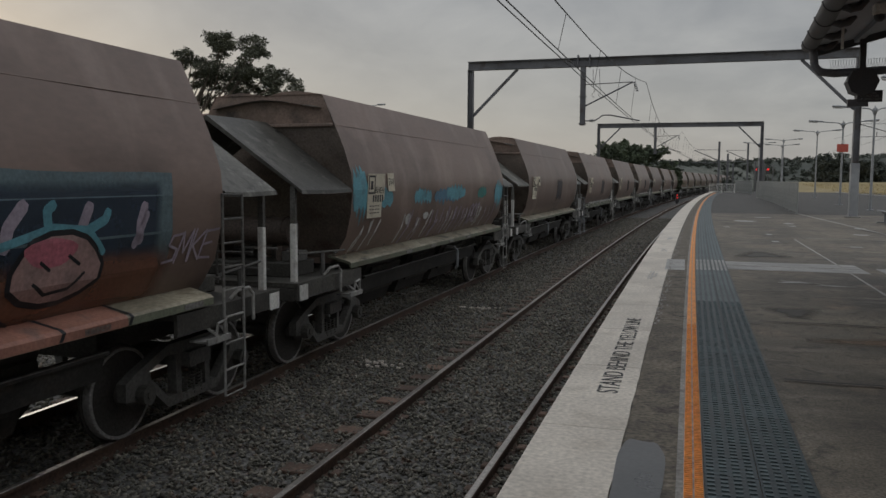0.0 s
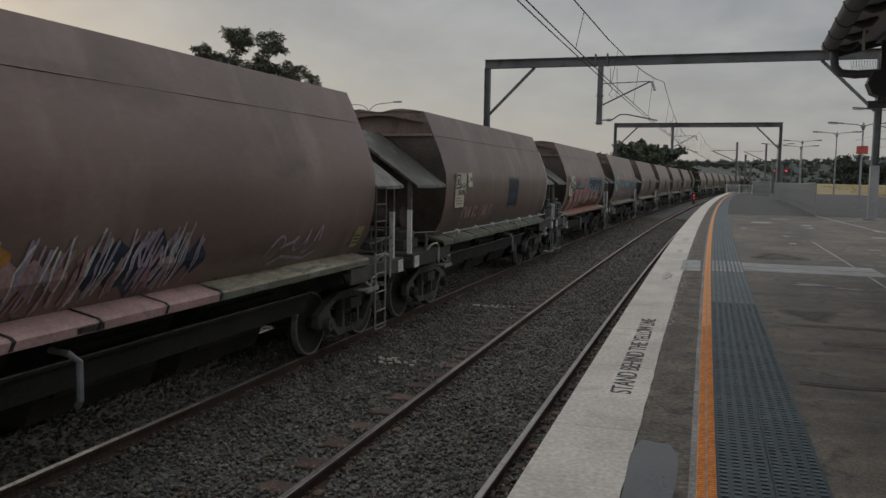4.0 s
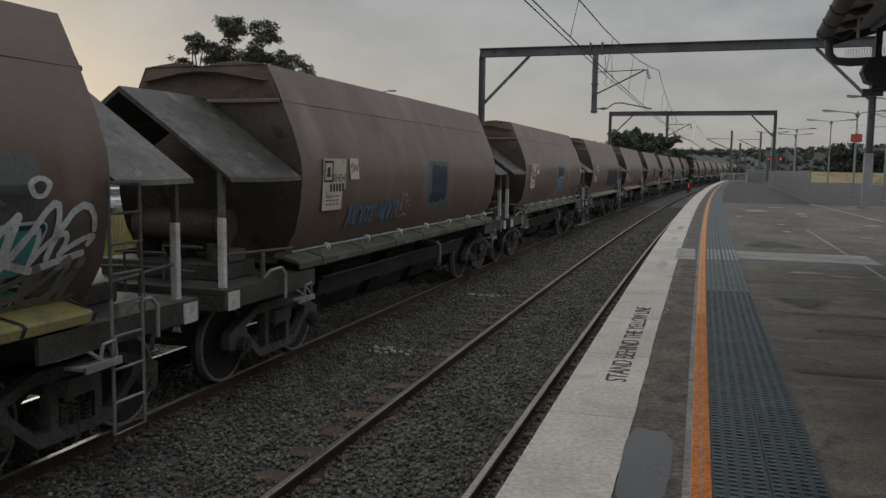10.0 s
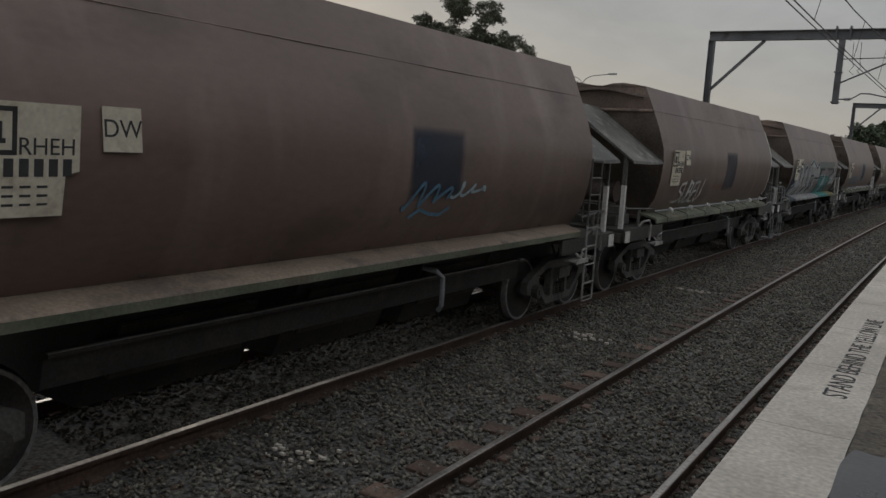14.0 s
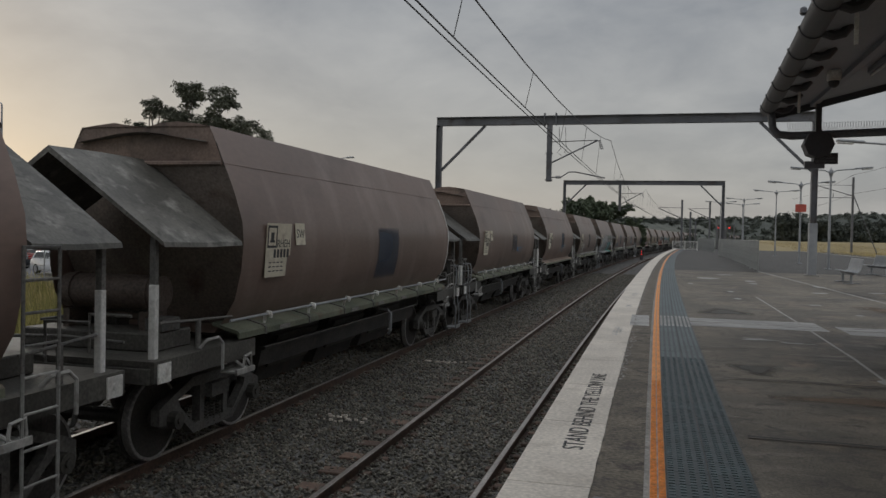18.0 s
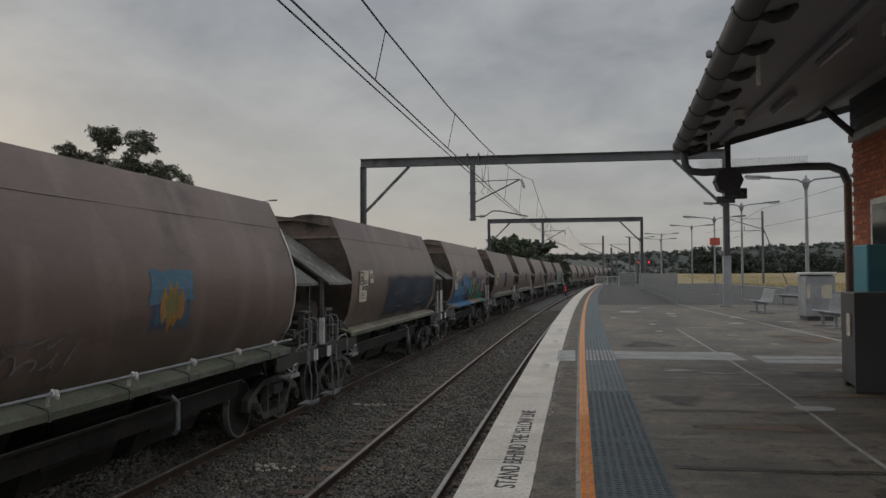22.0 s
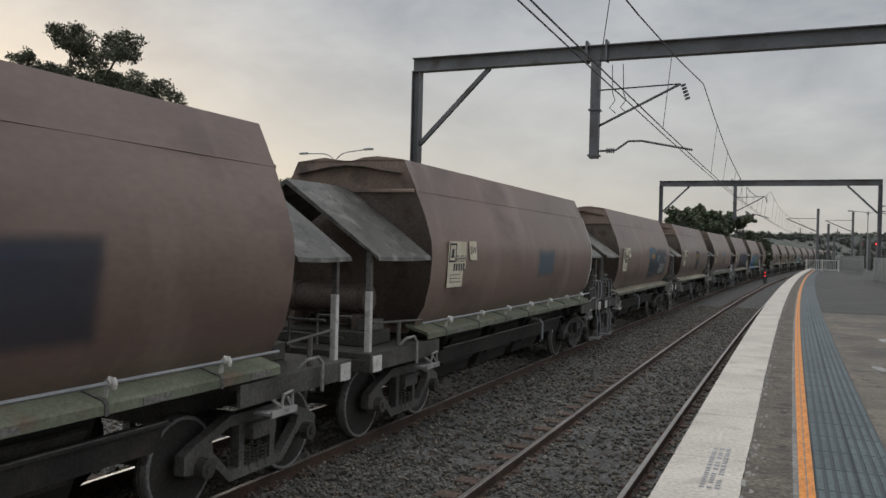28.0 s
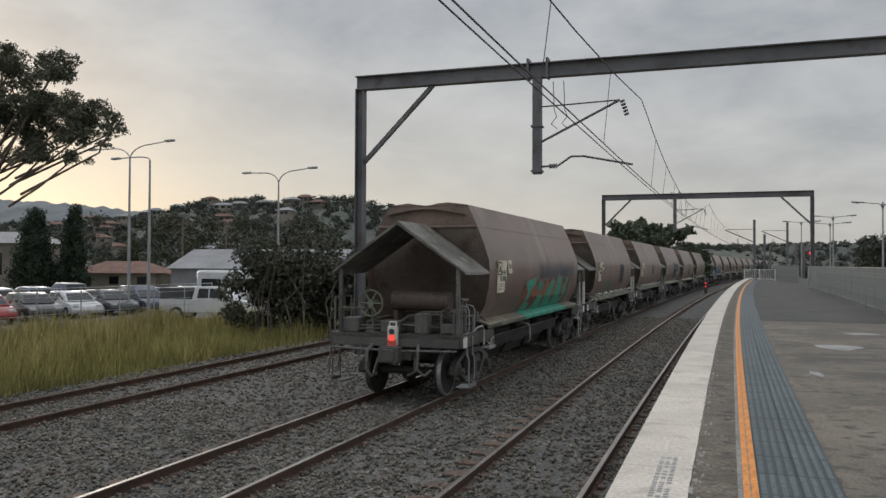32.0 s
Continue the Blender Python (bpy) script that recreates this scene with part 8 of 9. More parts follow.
def round_tree(x, y, zt, r, label, material=None, per=130, size=0.15, name="tree"):
    zb = RAIL - 0.4
    cl = []
    for k in range(int(16 + r * 8)):
        a, u = rng.uniform(0, 6.283), rng.random() ** 0.5
        h = rng.random()
        cl.append((x + r * 0.85 * u * math.cos(a), y + r * 0.85 * u * math.sin(a), zb + (zt - zb) * (0.38 + 0.52 * h) - 0.25 * r * u, r * rng.uniform(0.2, 0.38), 0.8))
    lim = [([(x, y, zb + (zt - zb) * 0.25), (x + r * 0.4 * math.cos(a), y + r * 0.4 * math.sin(a), zb + (zt - zb) * 0.6)], 0.12, 0.04) for a in (0.5, 2.4, 4.4)]
    return tree(name, label, ([(x, y, zb), (x, y, zb + (zt - zb) * 0.6)], 0.2, 0.1), lim, cl, per, size, material or M_LEAF)


for x, y, zt, r in ((-9.3, 104, 6.9, 2.8), (-7.2, 107, 7.5, 3.0), (-4.6, 109, 6.8, 2.7), (-2.4, 112, 4.7, 2.0), (-11.0, 108, 5.0, 2.2)):
    round_tree(x, y, zt, r, "dense green tree beside the line", per=420, size=0.17)
# scrub beside the siding
cl = []
for k in range(300):
    u = rng.random()
    x, y = -17.6 + 5.4 * u + rng.normal(0, 0.25), 42.5 + 2.5 * rng.random() + 1.4 * u
    top = 2.2 - 1.2 * abs(u - 0.35) + 0.3 * rng.normal()
    cl.append((x, y, RAIL + (top - RAIL) * rng.random() ** 0.7, rng.uniform(0.35, 0.7), 0.9))
bush = thing("scrub", "dark scrubby bush at the edge of the siding", "bush")
bm = bmnew()
for k in range(26):
    x, y = rng.uniform(-16.8, -12.6), rng.uniform(42.6, 45)
    limb(bm, [(x, y, RAIL - 0.3), (x + rng.normal(0, 0.2), y, RAIL + 1.2), (x + rng.normal(0, 0.5), y + rng.normal(0, 0.3), RAIL + rng.uniform(2.0, 3.4))], 0.03, 0.008)
tagged(part("stems", bm, M_BARK, bush), kind="stuff")
part("crown", leaf_cloud(cl, 460, 0.085, M_BUSH), None, bush, "fine dark foliage")


def blades(name, spans, material, label):
    vs = []
    for x0, x1, y0, y1, n, h0, h1, z in spans:
        x, y = rng.uniform(x0, x1, n), rng.uniform(y0, y1, n)
        h = rng.uniform(h0, h1, n) * (0.75 + 0.35 * np.sin(x * 1.7 + 1) * np.sin(y * 0.9))
        a = rng.uniform(0, 6.283, n)
        w = 0.012 + 0.02 * rng.random(n)
        lx, ly = rng.normal(0, 0.22, n) * h, rng.normal(0, 0.22, n) * h
        dx, dy = np.cos(a) * w, np.sin(a) * w
        p = np.stack([np.stack([x - dx, y - dy, np.full(n, z)], -1), np.stack([x + dx, y + dy, np.full(n, z)], -1), np.stack([x + lx, y + ly, z + h], -1)], 1)
        vs.append(p.reshape(-1, 3))
    V = np.concatenate(vs)
    ob = new(name, fast_mesh(name, V, np.arange(len(V)).reshape(-1, 3), material))
    return tagged(ob, label, "grass", kind="stuff")


ZG = RAIL - 0.42
blades("long_grass", [(-17.5, -13.6, 8, 44, 26000, 0.5, 1.15, ZG), (-25.3, -17.5, 8, 48, 30000, 0.6, 1.35, ZG), (-13.6, -12.9, 8, 60, 2500, 0.3, 0.6, ZG)], M_BLADE, "long yellow-green grass beside the siding")
blades("dry_grass", [(20.5, 36, 50 + 10 * k, 60 + 10 * k, 1500, 0.25, 0.6, -0.16 + 1.45 * max(0.0, (50 + 10 * k - 118) / 72)) for k in range(12)] + [(-25.3, -17.5, 10, 48, 8000, 0.7, 1.45, ZG)], M_BLADE2, "dry straw-coloured grass growing in tufts")

# ---------------------------------------------------------------- fields, woods and hills
FIELD_END = 190.0


def field_z(y):
    return -0.12 + 1.45 * min(1.0, max(0.0, (y - 118) / 72))


bm = bmnew()
ys = [20, 40, 60, 80, 100, 117, 124, 140, 155, 170, FIELD_END]
loft(bm, [[(20.4 if y < 118 else cx(y) + 8.0, y, field_z(y)), (30 + 0.35 * y, y, field_z(y) + 0.1), (60 + 0.9 * y, y, field_z(y) + 0.2)] for y in ys], close=False)
solid("dry_field", bm, M_FIELD, "dry straw-coloured field beyond the platform", "field", "structure")
slab("far_kerb", 20.0, 20.35, 20, 150, RAIL - 0.3, 0.05, M_BAND, "pale far edge of the platform", "kerb", curved=False)
bm = bmnew()
sheet(bm, [(-25.6, 8, 0), (-26.2, 70, 0), (-62, 74, 0), (-66, 8, 0)])
solid("car_park", bm, M_ROAD, "grey asphalt car park behind the fence", "car park", "structure", m=pose(0, 0, RAIL - 0.40))


def ridge(name, pts, depth, material, label, lumps=1.0):
    """A hill: crest points (x, y, z), falling to the ground in front and behind."""
    n = 90
    xs = np.linspace(0, len(pts) - 1, n)
    P = np.array(pts, float)
    crest = np.stack([np.interp(xs, range(len(pts)), P[:, k]) for k in range(3)], -1)
    rows = []
    for u, s in ((-1.0, 0.0), (-0.75, 0.22), (-0.5, 0.5), (-0.25, 0.82), (0.0, 1.0), (0.6, 0.6), (1.2, 0.0)):
        q = crest.copy()
        q[:, 1] += u * depth
        q[:, 2] = RAIL - 0.5 + (crest[:, 2] - RAIL + 0.5) * s + (rng.normal(0, 0.35, n) * lumps if 0 < s else 0)
        rows.append(q)
    V = np.concatenate(rows)
    F = []
    for r in range(len(rows) - 1):
        for i in range(n - 1):
            F.append((r * n + i, r * n + i + 1, (r + 1) * n + i + 1, (r + 1) * n + i))
    ob = tagged(new(name, fast_mesh(name, V, np.array(F), material)), label, "hill", kind="structure")
    return ob, crest


# distance haze is mixed into this paler, greyer hill colour
M_HILL = mat("wooded_hill", (0.075, 0.086, 0.072), (0.12, 0.126, 0.102), 0.05, 0.95, fine=0.6, fleck=0.5, bump=0)
M_LOWHILL = mat("low_hill", (0.045, 0.054, 0.045), (0.075, 0.082, 0.066), 0.05, 0.95, fine=0.6, fleck=0.5, bump=0)
# leaf tone paled, with distance haze included in the colour
M_COPSE = leaf_mat("hill_copse", (0.06, 0.07, 0.058), (0.10, 0.11, 0.085))
# the mountain's pale grey paints the haze lying before it
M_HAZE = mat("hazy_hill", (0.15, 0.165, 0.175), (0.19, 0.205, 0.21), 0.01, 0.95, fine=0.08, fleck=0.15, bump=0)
hill1, crest1 = ridge("hill_west", [(-330, 235, 14), (-260, 245, 16), (-200, 250, 15), (-180, 250, 17.5), (-160, 250, 18), (-146, 250, 22.5), (-127, 250, 20), (-111, 250, 22), (-88, 250, 17), (-40, 260, 9), (20, 320, 6)], 120, M_HILL, "wooded suburban hill behind the car park")
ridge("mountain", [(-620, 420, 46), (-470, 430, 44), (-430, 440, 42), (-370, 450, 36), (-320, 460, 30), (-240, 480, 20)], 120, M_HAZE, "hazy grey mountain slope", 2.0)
hill2, crest2 = ridge("hill_north", [(-60, 480, 10), (0, 500, 12.1), (45, 505, 13.2), (90, 560, 16), (125, 600, 19.5), (150, 600, 20.5), (185, 600, 21), (230, 600, 23), (280, 600, 23.5), (330, 590, 22), (420, 560, 20)], 160, M_LOWHILL, "low wooded hills beyond the line", 1.5)
cl = []
for k in range(1700):
    i = int(rng.integers(0, len(crest1)))
    u = rng.random() ** 1.2
    c = crest1[i]
    s = np.interp(-u, [-1, -0.75, -0.5, -0.25, 0], [0, 0.22, 0.5, 0.82, 1])
    cl.append((c[0] + rng.normal(0, 3), c[1] - u * 120, RAIL + (c[2] - RAIL) * s + 0.6, rng.uniform(0.9, 2.4), 0.75))
tagged(new("hill_woods", leaf_cloud(cl, 40, 0.32, M_FAR, "hill_woods", 0.4)), "dark trees scattered over the suburban hill", "woods", kind="stuff")
cl = []
for k in range(900):
    c = crest2[int(rng.integers(8, 88))]
    u = rng.random()
    rise = np.interp(-u, [-1, -0.75, -0.5, -0.25, 0], [0, 0.22, 0.5, 0.82, 1])
    cl.append((c[0] + rng.normal(0, 4), c[1] - u * 160, RAIL + (c[2] - RAIL) * rise + 0.3, rng.uniform(1.6, 3.6), 0.6))
tagged(new("north_hill_woods", leaf_cloud(cl, 14, 0.6, M_COPSE, "north_hill_woods", 0.35)), "dull green trees covering the low hills", "woods", kind="stuff")
cl = [(0.142 * y + x, y, RAIL + z, r, 0.7) for x, y, z, r in zip(rng.uniform(0, 75, 800), rng.uniform(188, 240, 800), rng.uniform(1.8, 6.4, 800), rng.uniform(1.2, 2.4, 800))]
cl += [(rng.uniform(26.6, 37), rng.uniform(186, 194), RAIL + rng.uniform(1.8, 8.0), rng.uniform(1.0, 2.0), 0.8) for k in range(45)]
cl += [(rng.uniform(-30, 34), rng.uniform(330, 420), RAIL + rng.uniform(0.5, 3.5), rng.uniform(1.2, 2.4), 0.7) for k in range(160)]
cl += [(rng.uniform(70, 200), rng.uniform(250, 330), RAIL + rng.uniform(0.8, 7), rng.uniform(1.5, 3.0), 0.8) for k in range(200)]
tagged(new("field_woods", leaf_cloud(cl, 45, 0.34, M_FAR, "field_woods", 0.3)), "dark belt of trees behind the dry field", "woods", kind="stuff")
cl = [(rng.uniform(-90, -56), rng.uniform(112, 140), RAIL + rng.uniform(0.8, 9) , rng.uniform(1.0, 2.4), 0.8) for k in range(150)]
cl += [(rng.uniform(-56, -28), rng.uniform(100, 140), RAIL + rng.uniform(0.5, 4.0), rng.uniform(0.8, 1.8), 0.8) for k in range(120)]
tagged(new("car_park_woods", leaf_cloud(cl, 80, 0.22, M_BUSH, "car_park_woods", 0.4)), "dark trees behind the car park houses", "woods", kind="stuff")
for x, y, zt, w in ((-64.6, 80, 6.8, 2.7), (-61.6, 82, 7.4, 2.0)):
    cl = [(x + rng.normal(0, 0.2), y + rng.normal(0, 0.2), z, w * (1 - 0.85 * (z + 1.4) / (zt + 1.4)) ** 0.7 * 0.95 + 0.1, 0.9) for z in np.linspace(-0.8, zt - 0.3, 26)]
    t = thing("cypress", "dark narrow cypress tree beside the houses", "tree", group="cypresses")
    bm = bmnew()
    limb(bm, [(x, y, ZG), (x, y, zt * 0.8)], 0.2, 0.05)
    part("trunk", bm, M_BARK, t)
    part("crown", leaf_cloud(cl, 420, 0.13, M_CYP, "crown", 0.6), None, t, "dense dark foliage")


# ---------------------------------------------------------------- car park
M_GLASS = glass("car_glass", (0.012, 0.014, 0.016))
M_TYRE = mat("tyre_rubber", (0.012, 0.012, 0.012), (0.025, 0.025, 0.025), 4, 0.85)
M_ALLOY = mat("alloy_rim", (0.35, 0.35, 0.36), (0.45, 0.45, 0.46), 4, 0.35, metal=0.7, bump=0)
M_LIGHT = mat("lamp_lens", (0.5, 0.5, 0.48), (0.6, 0.6, 0.58), 4, 0.2, bump=0)
M_TAIL = mat("tail_lens", (0.30, 0.02, 0.02), (0.4, 0.03, 0.03), 4, 0.25, bump=0)
CAR_PAINT = {}


def car_paint(name, c):
    if name not in CAR_PAINT:
        CAR_PAINT[name] = mat("car_" + name, tuple(v * 0.9 for v in c), c, 0.7, 0.3, bump=0.0, fleck=0.03, coat=0.6)
    return CAR_PAINT[name]


TYRE, RIMM = bmnew(), bmnew()
rod(TYRE, (-0.1, 0, 0), (0.1, 0, 0), 0.32, 22)
rod(RIMM, (-0.106, 0, 0), (0.106, 0, 0), 0.2, 14)
TYRE, RIMM = mesh_of("tyre", TYRE, M_TYRE, bevel=0.02), mesh_of("rim", RIMM, M_ALLOY)


def car(x, y, turn, col, rgb, kind="hatch"):
    """A parked car along its own x, nose to +x, 4.2 m long."""
    c = thing("car", "parked %s %s in the car park" % (col, kind), "car", pose(x, y, RAIL - 0.40, 0, 0, turn), group="parked cars")
    pt = car_paint(col, rgb)
    tall = 0.18 if kind == "wagon" else 0.0
    low = [(-2.05, 0.35), (-2.08, 0.62), (-1.98, 0.92), (-0.9, 0.98), (0.7, 0.96), (1.55, 0.84), (2.02, 0.68), (2.1, 0.45), (2.0, 0.28), (-1.95, 0.25)]
    bm = bmnew()
    loops = []
    for yy, k in ((-0.86, 0.97), (-0.80, 1.0), (0.80, 1.0), (0.86, 0.97)):
        loops.append([(px * (1 if abs(yy) < 0.85 else 0.985), yy, 0.25 + (pz - 0.25) * k) for px, pz in low])
    loft(bm, loops)
    body = part("body", bm, pt, c, "%s car body" % col, bevel=0.02, smooth=True)
    back = -1.95 if kind != "sedan" else -1.5
    cab = [(back, 0.93), (back + 0.28, 1.40 + tall), (0.05, 1.46 + tall), (0.55, 1.36), (1.25, 0.92)]
    bm = bmnew()
    loft(bm, [[(px, yy * (1.0 if pz < 1.0 else 0.82), pz) for px, pz in cab] for yy in (-0.82, 0.82)])
    part("cabin", bm, pt, c, bevel=0.03, smooth=True)
    for s in (-1, 1):
        bm = bmnew()
        pts = [(back + 0.22, 1.0), (back + 0.38, 1.33 + tall * 0.8), (-0.42, 1.36 + tall * 0.8), (-0.42, 1.0)]
        pts2 = [(-0.34, 1.0), (-0.34, 1.36 + tall * 0.8), (0.12, 1.34 + tall * 0.8), (0.86, 1.0)]
        for q in (pts, pts2):
            w = bmnew()
            sheet(w, [(px, s * (0.828 - 0.148 * (pz - 0.93) / 0.5), pz) for px, pz in q])
            part("window", w, M_GLASS, c, "dark car window")
        bm.free()
        for wx in (-1.28, 1.3):
            wh = part("wheel", TYRE, None, c, "black tyre", at=pose(wx, s * 0.78, 0.32, 0, 0, 90))
            part("rim", RIMM, None, wh, "alloy rim")
        w = bmnew()
        box(w, 1.84, 2.06, s * 0.62 - 0.16, s * 0.62 + 0.16, 0.60, 0.74)
        part("headlight", w, M_LIGHT, c, bevel=0.02)
        w = bmnew()
        box(w, -2.09, -1.95, s * 0.7 - 0.1, s * 0.7 + 0.1, 0.66, 0.9)
        part("tail_light", w, M_TAIL, c, bevel=0.02)
        w = bmnew()
        box(w, 0.6, 0.78, s * 0.95 - 0.07, s * 0.95 + 0.07, 0.98, 1.1)
        part("mirror", w, pt, c, bevel=0.02)
    w = bmnew()
    sheet(w, [(1.19, -0.72, 0.96), (1.19, 0.72, 0.96), (0.62, 0.60, 1.34), (0.62, -0.60, 1.34)])
    part("windscreen", w, M_GLASS, c)
    w = bmnew()
    sheet(w, [(back - 0.006, 0.70, 0.98), (back - 0.006, -0.70, 0.98), (back + 0.24, -0.58, 1.34 + tall), (back + 0.24, 0.58, 1.34 + tall)])
    part("rear_window", w, M_GLASS, c)
    return c


COLS = [("dark grey", (0.05, 0.055, 0.06), "hatch"), ("white", (0.62, 0.63, 0.64), "hatch"), ("charcoal", (0.035, 0.038, 0.042), "sedan"), ("dark blue", (0.03, 0.045, 0.09), "wagon"),
        ("silver", (0.30, 0.31, 0.32), "hatch"), ("white", (0.62, 0.63, 0.64), "sedan"), ("blue", (0.05, 0.09, 0.18), "hatch"), ("red", (0.35, 0.03, 0.03), "hatch")]
for k in range(9):
    col, rgb, kd = COLS[(k * 3 + 1) % 8]
    car(-34.4 + 0.12 * k, 41.5 + k * 2.75, -24, col, rgb, kd)
for k in range(6):
    col, rgb, kd = COLS[(k * 5 + 2) % 8]
    car(-42.5, 46 + k * 3.0, 155, col, rgb, kd)
for x, y, a, i in ((-37, 36.7, 10, 1), (-52, 41, 40, 7), (-47, 30, 12, 7), (-43, 27.5, 10, 4), (-40, 24, 8, 5)):
    car(x, y, a, *COLS[i])
# ute with a canopy
u = thing("ute", "white dual-cab ute with a grey tray canopy", "ute", pose(-25.4, 53.3, RAIL - 0.40, 0, 0, 12))
W_ = car_paint("white", (0.62, 0.63, 0.64))
bm = bmnew()
loft(bm, [[(px, yy, pz) for px, pz in ((-2.5, 0.5), (-2.5, 1.12), (0.9, 1.12), (1.5, 1.1), (2.35, 1.02), (2.45, 0.6), (2.3, 0.42), (-2.4, 0.42))] for yy in (-0.9, 0.9)])
part("body", bm, W_, u, bevel=0.03, smooth=True)
bm = bmnew()
loft(bm, [[(px, yy * (1 if pz < 1.2 else 0.85), pz) for px, pz in ((-0.75, 1.1), (-0.6, 1.78), (0.75, 1.78), (1.5, 1.1))] for yy in (-0.86, 0.86)])
part("cabin", bm, W_, u, bevel=0.03, smooth=True)
bm = bmnew()
box(bm, -2.48, -0.85, -0.86, 0.86, 1.13, 1.72)
part("canopy", bm, M_DARK, u, "dark tray canopy", bevel=0.04)
for s in (-1, 1):
    for q in ([(-0.45, 1.18), (-0.38, 1.68), (0.15, 1.68), (0.15, 1.18)], [(0.22, 1.18), (0.22, 1.68), (0.72, 1.66), (1.2, 1.18)]):
        w = bmnew()
        sheet(w, [(px, s * (0.868 - 0.125 * (pz - 1.1) / 0.68), pz) for px, pz in q])
        part("window", w, M_GLASS, u)
    for wx in (-1.55, 1.55):
        wh = part("wheel", TYRE, None, u, "black tyre", at=pose(wx, s * 0.82, 0.36, 0, 0, 90) @ Matrix.Diagonal((1.15, 1.15, 1.15, 1)))
        part("rim", RIMM, None, wh)
# white minibus
v = thing("minibus", "white high-roofed minibus with dark windows", "minibus", pose(-29.6, 62.5, RAIL - 0.40, 0, 0, 8))
bm = bmnew()
box(bm, -2.6, 2.6, -1.0, 1.0, 0.4, 2.55)
part("body", bm, W_, v, bevel=0.15, smooth=True)
for s in (-1, 1):
    for k in range(3):
        w = bmnew()
        box(w, -2.2 + k * 1.5, -0.85 + k * 1.5, s * 1.0 - 0.006, s * 1.0 + 0.006, 1.35, 2.0)
        part("window", w, M_GLASS, v)
    for wx in (-1.6, 1.7):
        part("wheel", TYRE, None, v, "black tyre", at=pose(wx, s * 0.9, 0.33, 0, 0, 90))
for s in (-0.8, 0.8):
    w = bmnew()
    tube(w, [(-2.0, s, 2.55), (-2.0, s, 2.66), (1.8, s, 2.66), (1.8, s, 2.55)], 0.03)
    part("roof_rack", w, M_GALV, v)
# car park fence
f = thing("car_park_fence", "wire fence on thin grey posts along the car park", "fence")
for k in range(16):
    y = 18 + k * 2.4
    x = -25.45 - 0.008 * y
    bm = bmnew()
    rod(bm, (x, y, ZG), (x, y, 0.55), 0.028)
    part("post", bm, M_GALV, f)
for z in (-0.9, -0.55, -0.2, 0.15, 0.5):
    bm = bmnew()
    rod(bm, (-25.6, 18, z), (-25.88, 54, z), 0.012 if z < 0.4 else 0.022, 5)
    part("wire", bm, M_GALV, f)


def road_lamp(x, y, h, la, lb, turn=0.0, rise=0.75):
    t = thing("road_lamp", "tall galvanised car park lamp with curved arms", "street lamp", pose(x, y, ZG, 0, 0, turn), group="car park lamps")
    bm = bmnew()
    rod(bm, (0, 0, 0), (0, 0, h), 0.10, 10, 0.05)
    part("pole", bm, M_GALV, t, smooth=True)
    for s, l in ((-1, la), (1, lb)):
        if not l:
            continue
        bm = bmnew()
        pts = [(s * l * (1 - math.cos(a)) * 0.45 if a < 1.5 else s * l * 0.45, 0, h + rise * math.sin(a)) for a in np.linspace(0, 1.4, 6)]
        pts.append((s * l, 0, h + rise * 1.12))
        tube(bm, pts, 0.035, 6)
        a = part("arm", bm, M_GALV, t)
        bm = bmnew()
        box(bm, s * l - 0.34, s * l + 0.34, -0.13, 0.13, h + rise * 1.12 - 0.06, h + rise * 1.12 + 0.06)
        part("lantern", bm, M_GALV, a, "flat lantern head", bevel=0.03)


road_lamp(-32.2, 55, 9.0, 3.5, 3.5, -14)
road_lamp(-25.9, 61, 8.0, 2.8, 2.8, -14)
road_lamp(-29.6, 53.5, 8.7, 3.0, 0, -14, 0.25)
road_lamp(-36.4, 39, 9.9, 3.0, 0, -14, 0.25)

# ---------------------------------------------------------------- houses
M_ROOFR = mat("terracotta_roof", (0.13, 0.075, 0.058), (0.20, 0.115, 0.088), 1.0, 0.85, spread=0.2)
M_ROOFG = mat("grey_roof", (0.18, 0.183, 0.186), (0.27, 0.274, 0.278), 0.6, 0.6, spread=0.25)
M_HOUSE = mat("house_wall", (0.17, 0.152, 0.13), (0.28, 0.25, 0.213), 0.6, 0.85, spread=0.3)


def house(x, y, z, w, d, h, turn, roof, label, rh=1.3):
    hs = thing("house", label, "house", pose(x, y, z, 0, 0, turn), group="suburban houses")
    bm = bmnew()
    box(bm, -w / 2, w / 2, -d / 2, d / 2, -3, h)
    wl = part("wall", bm, M_HOUSE, hs)
    bm = bmnew()
    o = 0.4
    q = [(-w / 2 - o, -d / 2 - o, h), (w / 2 + o, -d / 2 - o, h), (w / 2 + o, d / 2 + o, h), (-w / 2 - o, d / 2 + o, h)]
    vs = [bm.verts.new(p) for p in q] + [bm.verts.new((-w / 4, 0, h + rh)), bm.verts.new((w / 4, 0, h + rh))]
    for fc in ((0, 1, 5, 4), (1, 2, 5), (2, 3, 4, 5), (3, 0, 4), (3, 2, 1, 0)):
        bm.faces.new([vs[i] for i in fc])
    part("roof", bm, roof, hs)
    for k in range(3):
        bm = bmnew()
        wx = -w / 2 + w * (k + 0.5) / 3
        box(bm, wx - 0.5, wx + 0.5, -d / 2 - 0.03, -d / 2 + 0.05, h * 0.35, h * 0.8)
        part("window", bm, M_GLASS, hs, "dark window")


house(-63.5, 92, ZG, 9, 7, 1.9, 20, M_ROOFR, "low house with a terracotta hip roof")
house(-53.5, 95, ZG, 8, 7, 1.8, 15, M_ROOFR, "brown-roofed house beside the car park")
house(-47, 100, ZG, 7, 6, 2.2, 10, M_HOUSE, "small pale house behind the car park")
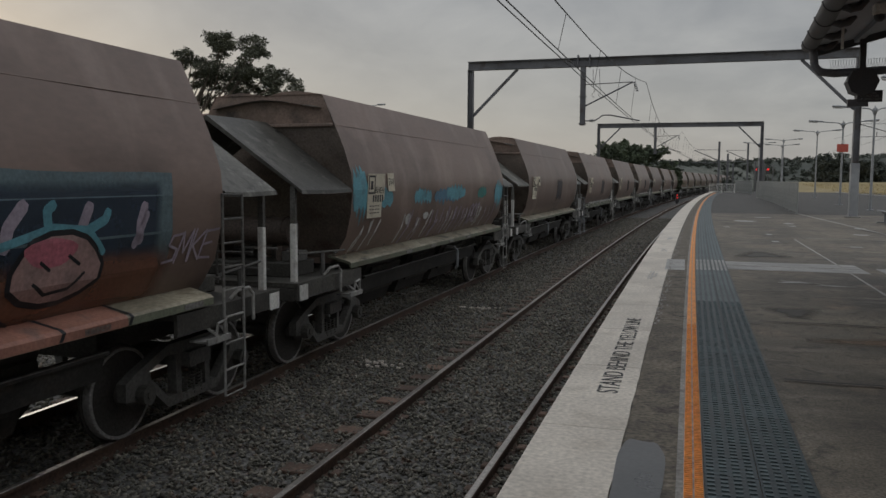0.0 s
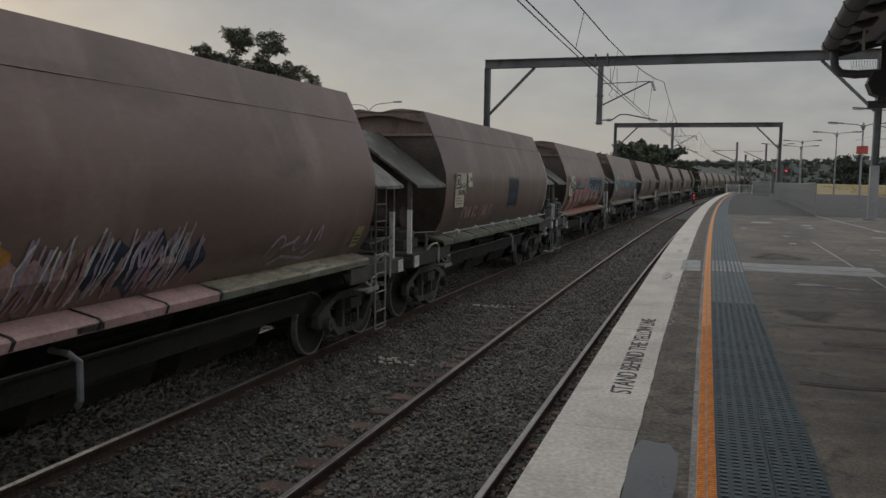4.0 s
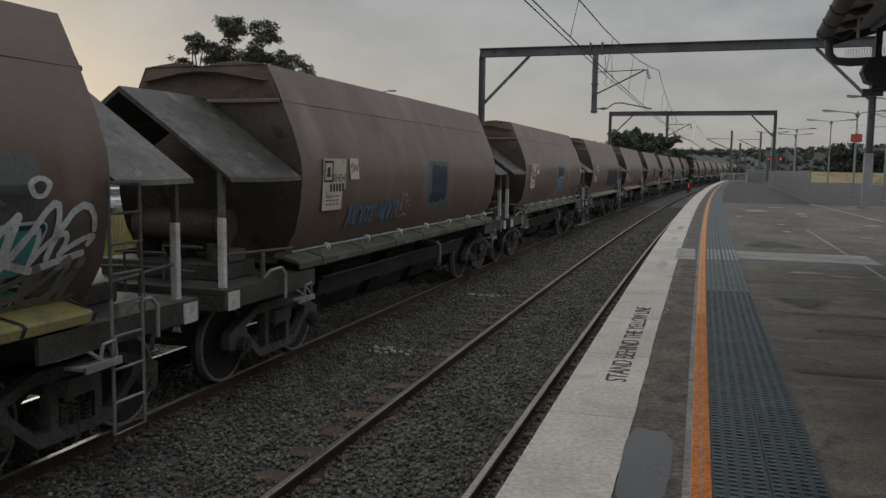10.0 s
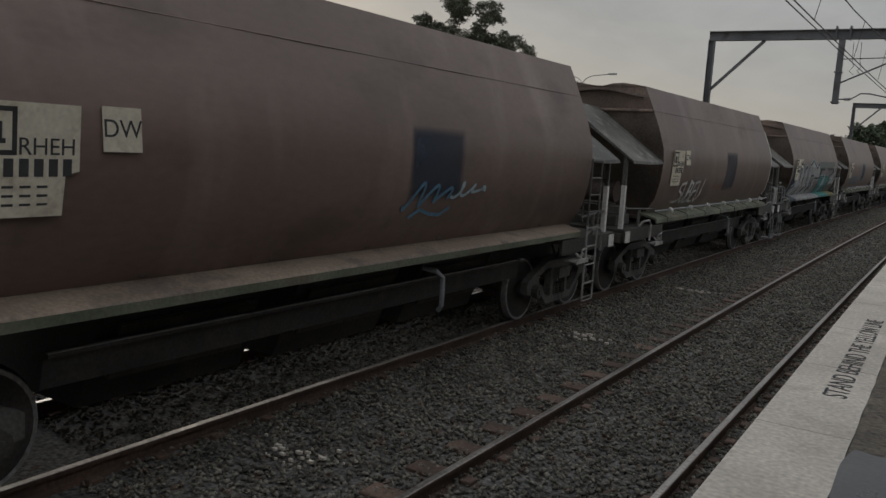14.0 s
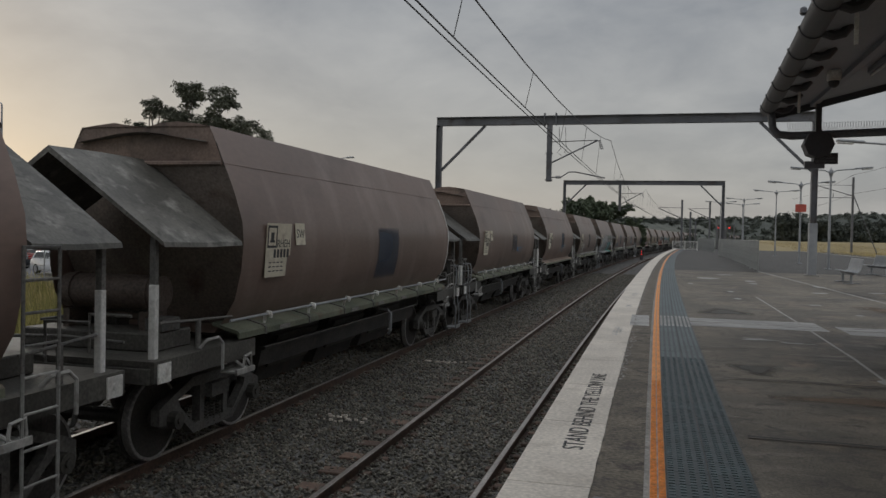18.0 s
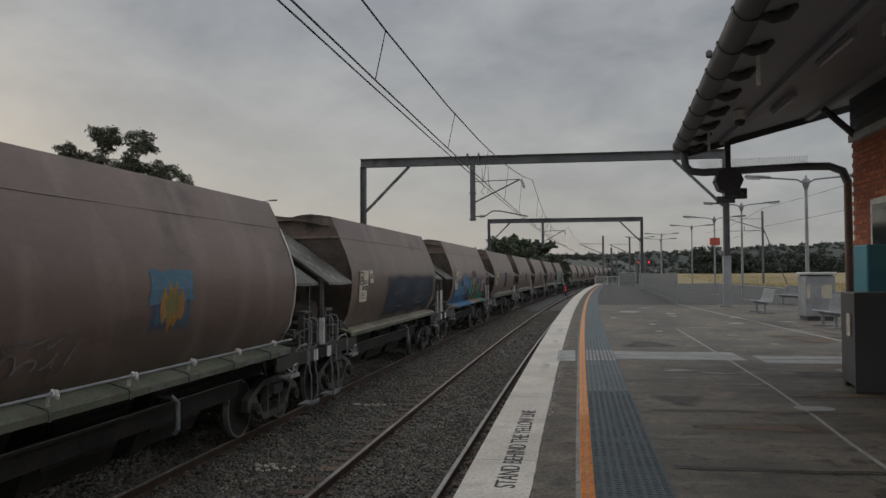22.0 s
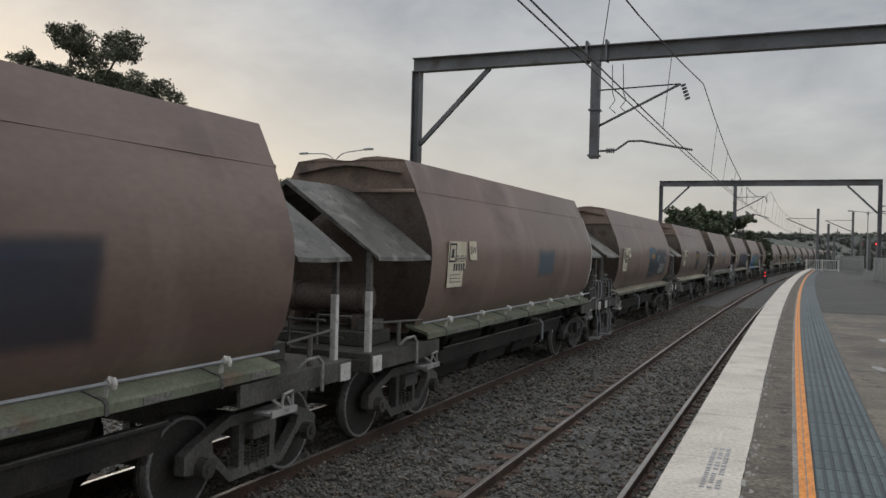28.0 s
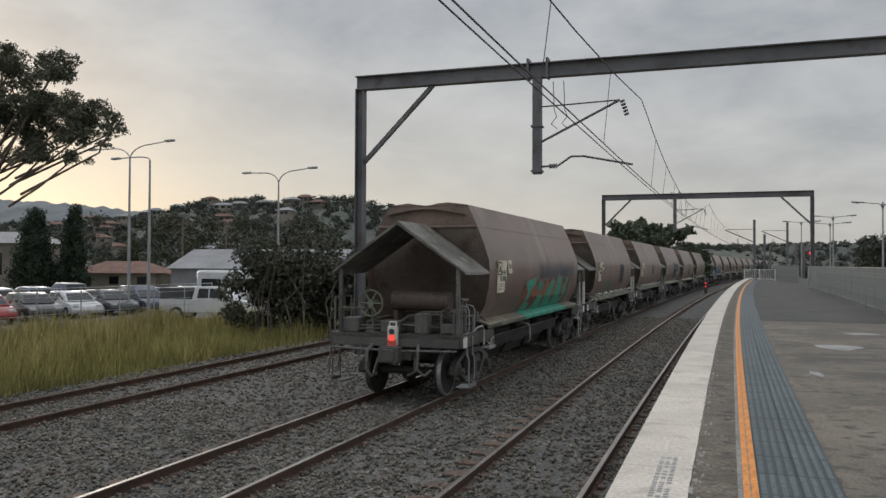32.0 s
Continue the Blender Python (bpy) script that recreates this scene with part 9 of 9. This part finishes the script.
house(-71.5, 84, ZG, 9, 8, 5.0, 25, M_ROOFG, "cream two-storey house behind the cypresses")
for k in range(46):
    i = int(rng.integers(14, len(crest1) - 8))
    uu = rng.uniform(0.1, 0.8)
    c = crest1[i]
    s = np.interp(-uu, [-1, -0.75, -0.5, -0.25, 0], [0, 0.22, 0.5, 0.82, 1])
    house(c[0], c[1] - uu * 120, RAIL + (c[2] - RAIL) * s + 0.6, rng.uniform(3, 6), 3, rng.uniform(0.9, 1.8), rng.uniform(-20, 30), M_ROOFR if k % 3 == 0 else M_ROOFG, "small hillside house among trees", 0.8)
sh = thing("shed", "long grey metal shed roof behind the car park", "shed", pose(-34, 76, ZG, 0, 0, 6))
bm = bmnew()
box(bm, -8, 9, -4, 4, 0, 2.6)
part("wall", bm, M_ROOFG, sh)
bm = bmnew()
loft(bm, [[(x, -4.4, 2.6), (x, 0, 4.2), (x, 4.4, 2.6)] for x in (-8.3, 9.3)])
part("roof", bm, M_ROOFG, sh, "corrugated grey roof")
for x, y, h in ((-50, 84, 7.4), (-45, 84, 7), (-40.5, 88, 7.6), (-58, 86, 6.8)):
    p = thing("power_pole", "wooden power pole with a cross arm", "power pole", pose(x, y, ZG))
    bm = bmnew()
    rod(bm, (0, 0, 0), (0, 0, h), 0.13, 8, 0.09)
    part("pole", bm, M_BARK, p)
    bm = bmnew()
    box(bm, -0.9, 0.9, -0.05, 0.05, h - 0.6, h - 0.48)
    part("cross_arm", bm, M_BARK, p)


# ---------------------------------------------------------------- what moves
# seconds and the tail wagon's place along the line
RUN = [(0, -242.87), (1.5, -231.56), (3, -220.05), (4.5, -208.37), (6, -196.5), (7.5, -184.6), (9, -172.5), (10.5, -160.3), (12, -147.95), (13.5, -135.7),
       (15, -123.1), (16.5, -110.5), (18, -97.75), (19.5, -84.8), (21, -71.7), (22.5, -58.55), (24, -45.1), (24.6, -39.6), (25, -32.7), (25.5, -25.2), (26, -19.0), (27.5, -4.0), (28, 0.9), (29, 11.1), (30, 20.7), (31, 27.9), (32, 33.3)]


def run_at(t):
    """The tail's place at t, by a cubic through neighbouring rows."""
    for i in range(len(RUN) - 1):
        if t <= RUN[i + 1][0]:
            break
    p = [RUN[max(0, min(len(RUN) - 1, i + k))] for k in (-1, 0, 1, 2)]
    (t1, s1), (t2, s2) = p[1], p[2]
    h = t2 - t1
    v1 = (s2 - p[0][1]) / (t2 - p[0][0])
    v2 = (p[3][1] - s1) / (p[3][0] - t1)
    u = (t - t1) / h
    return (2 * u**3 - 3 * u**2 + 1) * s1 + (u**3 - 2 * u**2 + u) * h * v1 + (3 * u**2 - 2 * u**3) * s2 + (u**3 - u**2) * h * v2


def motions():
    for n, w in enumerate(TRAIN):
        rows = []
        for t in sorted([i * 0.5 for i in range(65)] + [24.2, 24.4, 24.6, 24.8, 25.2, 25.4, 25.7]):
            y = run_at(t) + n * WL + 4.15
            rows.append((t, pose(TR2 + cx(y), y, RAIL, 0, 0, turn_at(y))))
        walk(w, rows)
    # wheels turn as the train rolls; alike wheelsets share one turning
    first = {}
    for ws, dy in TRUCKS:
        if dy not in first:
            first[dy] = ws
            rows = []
            for i in range(int(32 / 0.06) + 2):
                t = min(i * 0.06, 32.0)
                rows.append((t, pose(0, dy, 0.466) @ Matrix.Rotation(-(run_at(t) - run_at(0)) / 0.462, 4, "X")))
            walk(ws, rows)
        else:
            src = first[dy].animation_data
            ws.rotation_mode = "QUATERNION"
            ad = ws.animation_data_create()
            ad.action = src.action
            ad.action_slot = src.action_slot


motions()
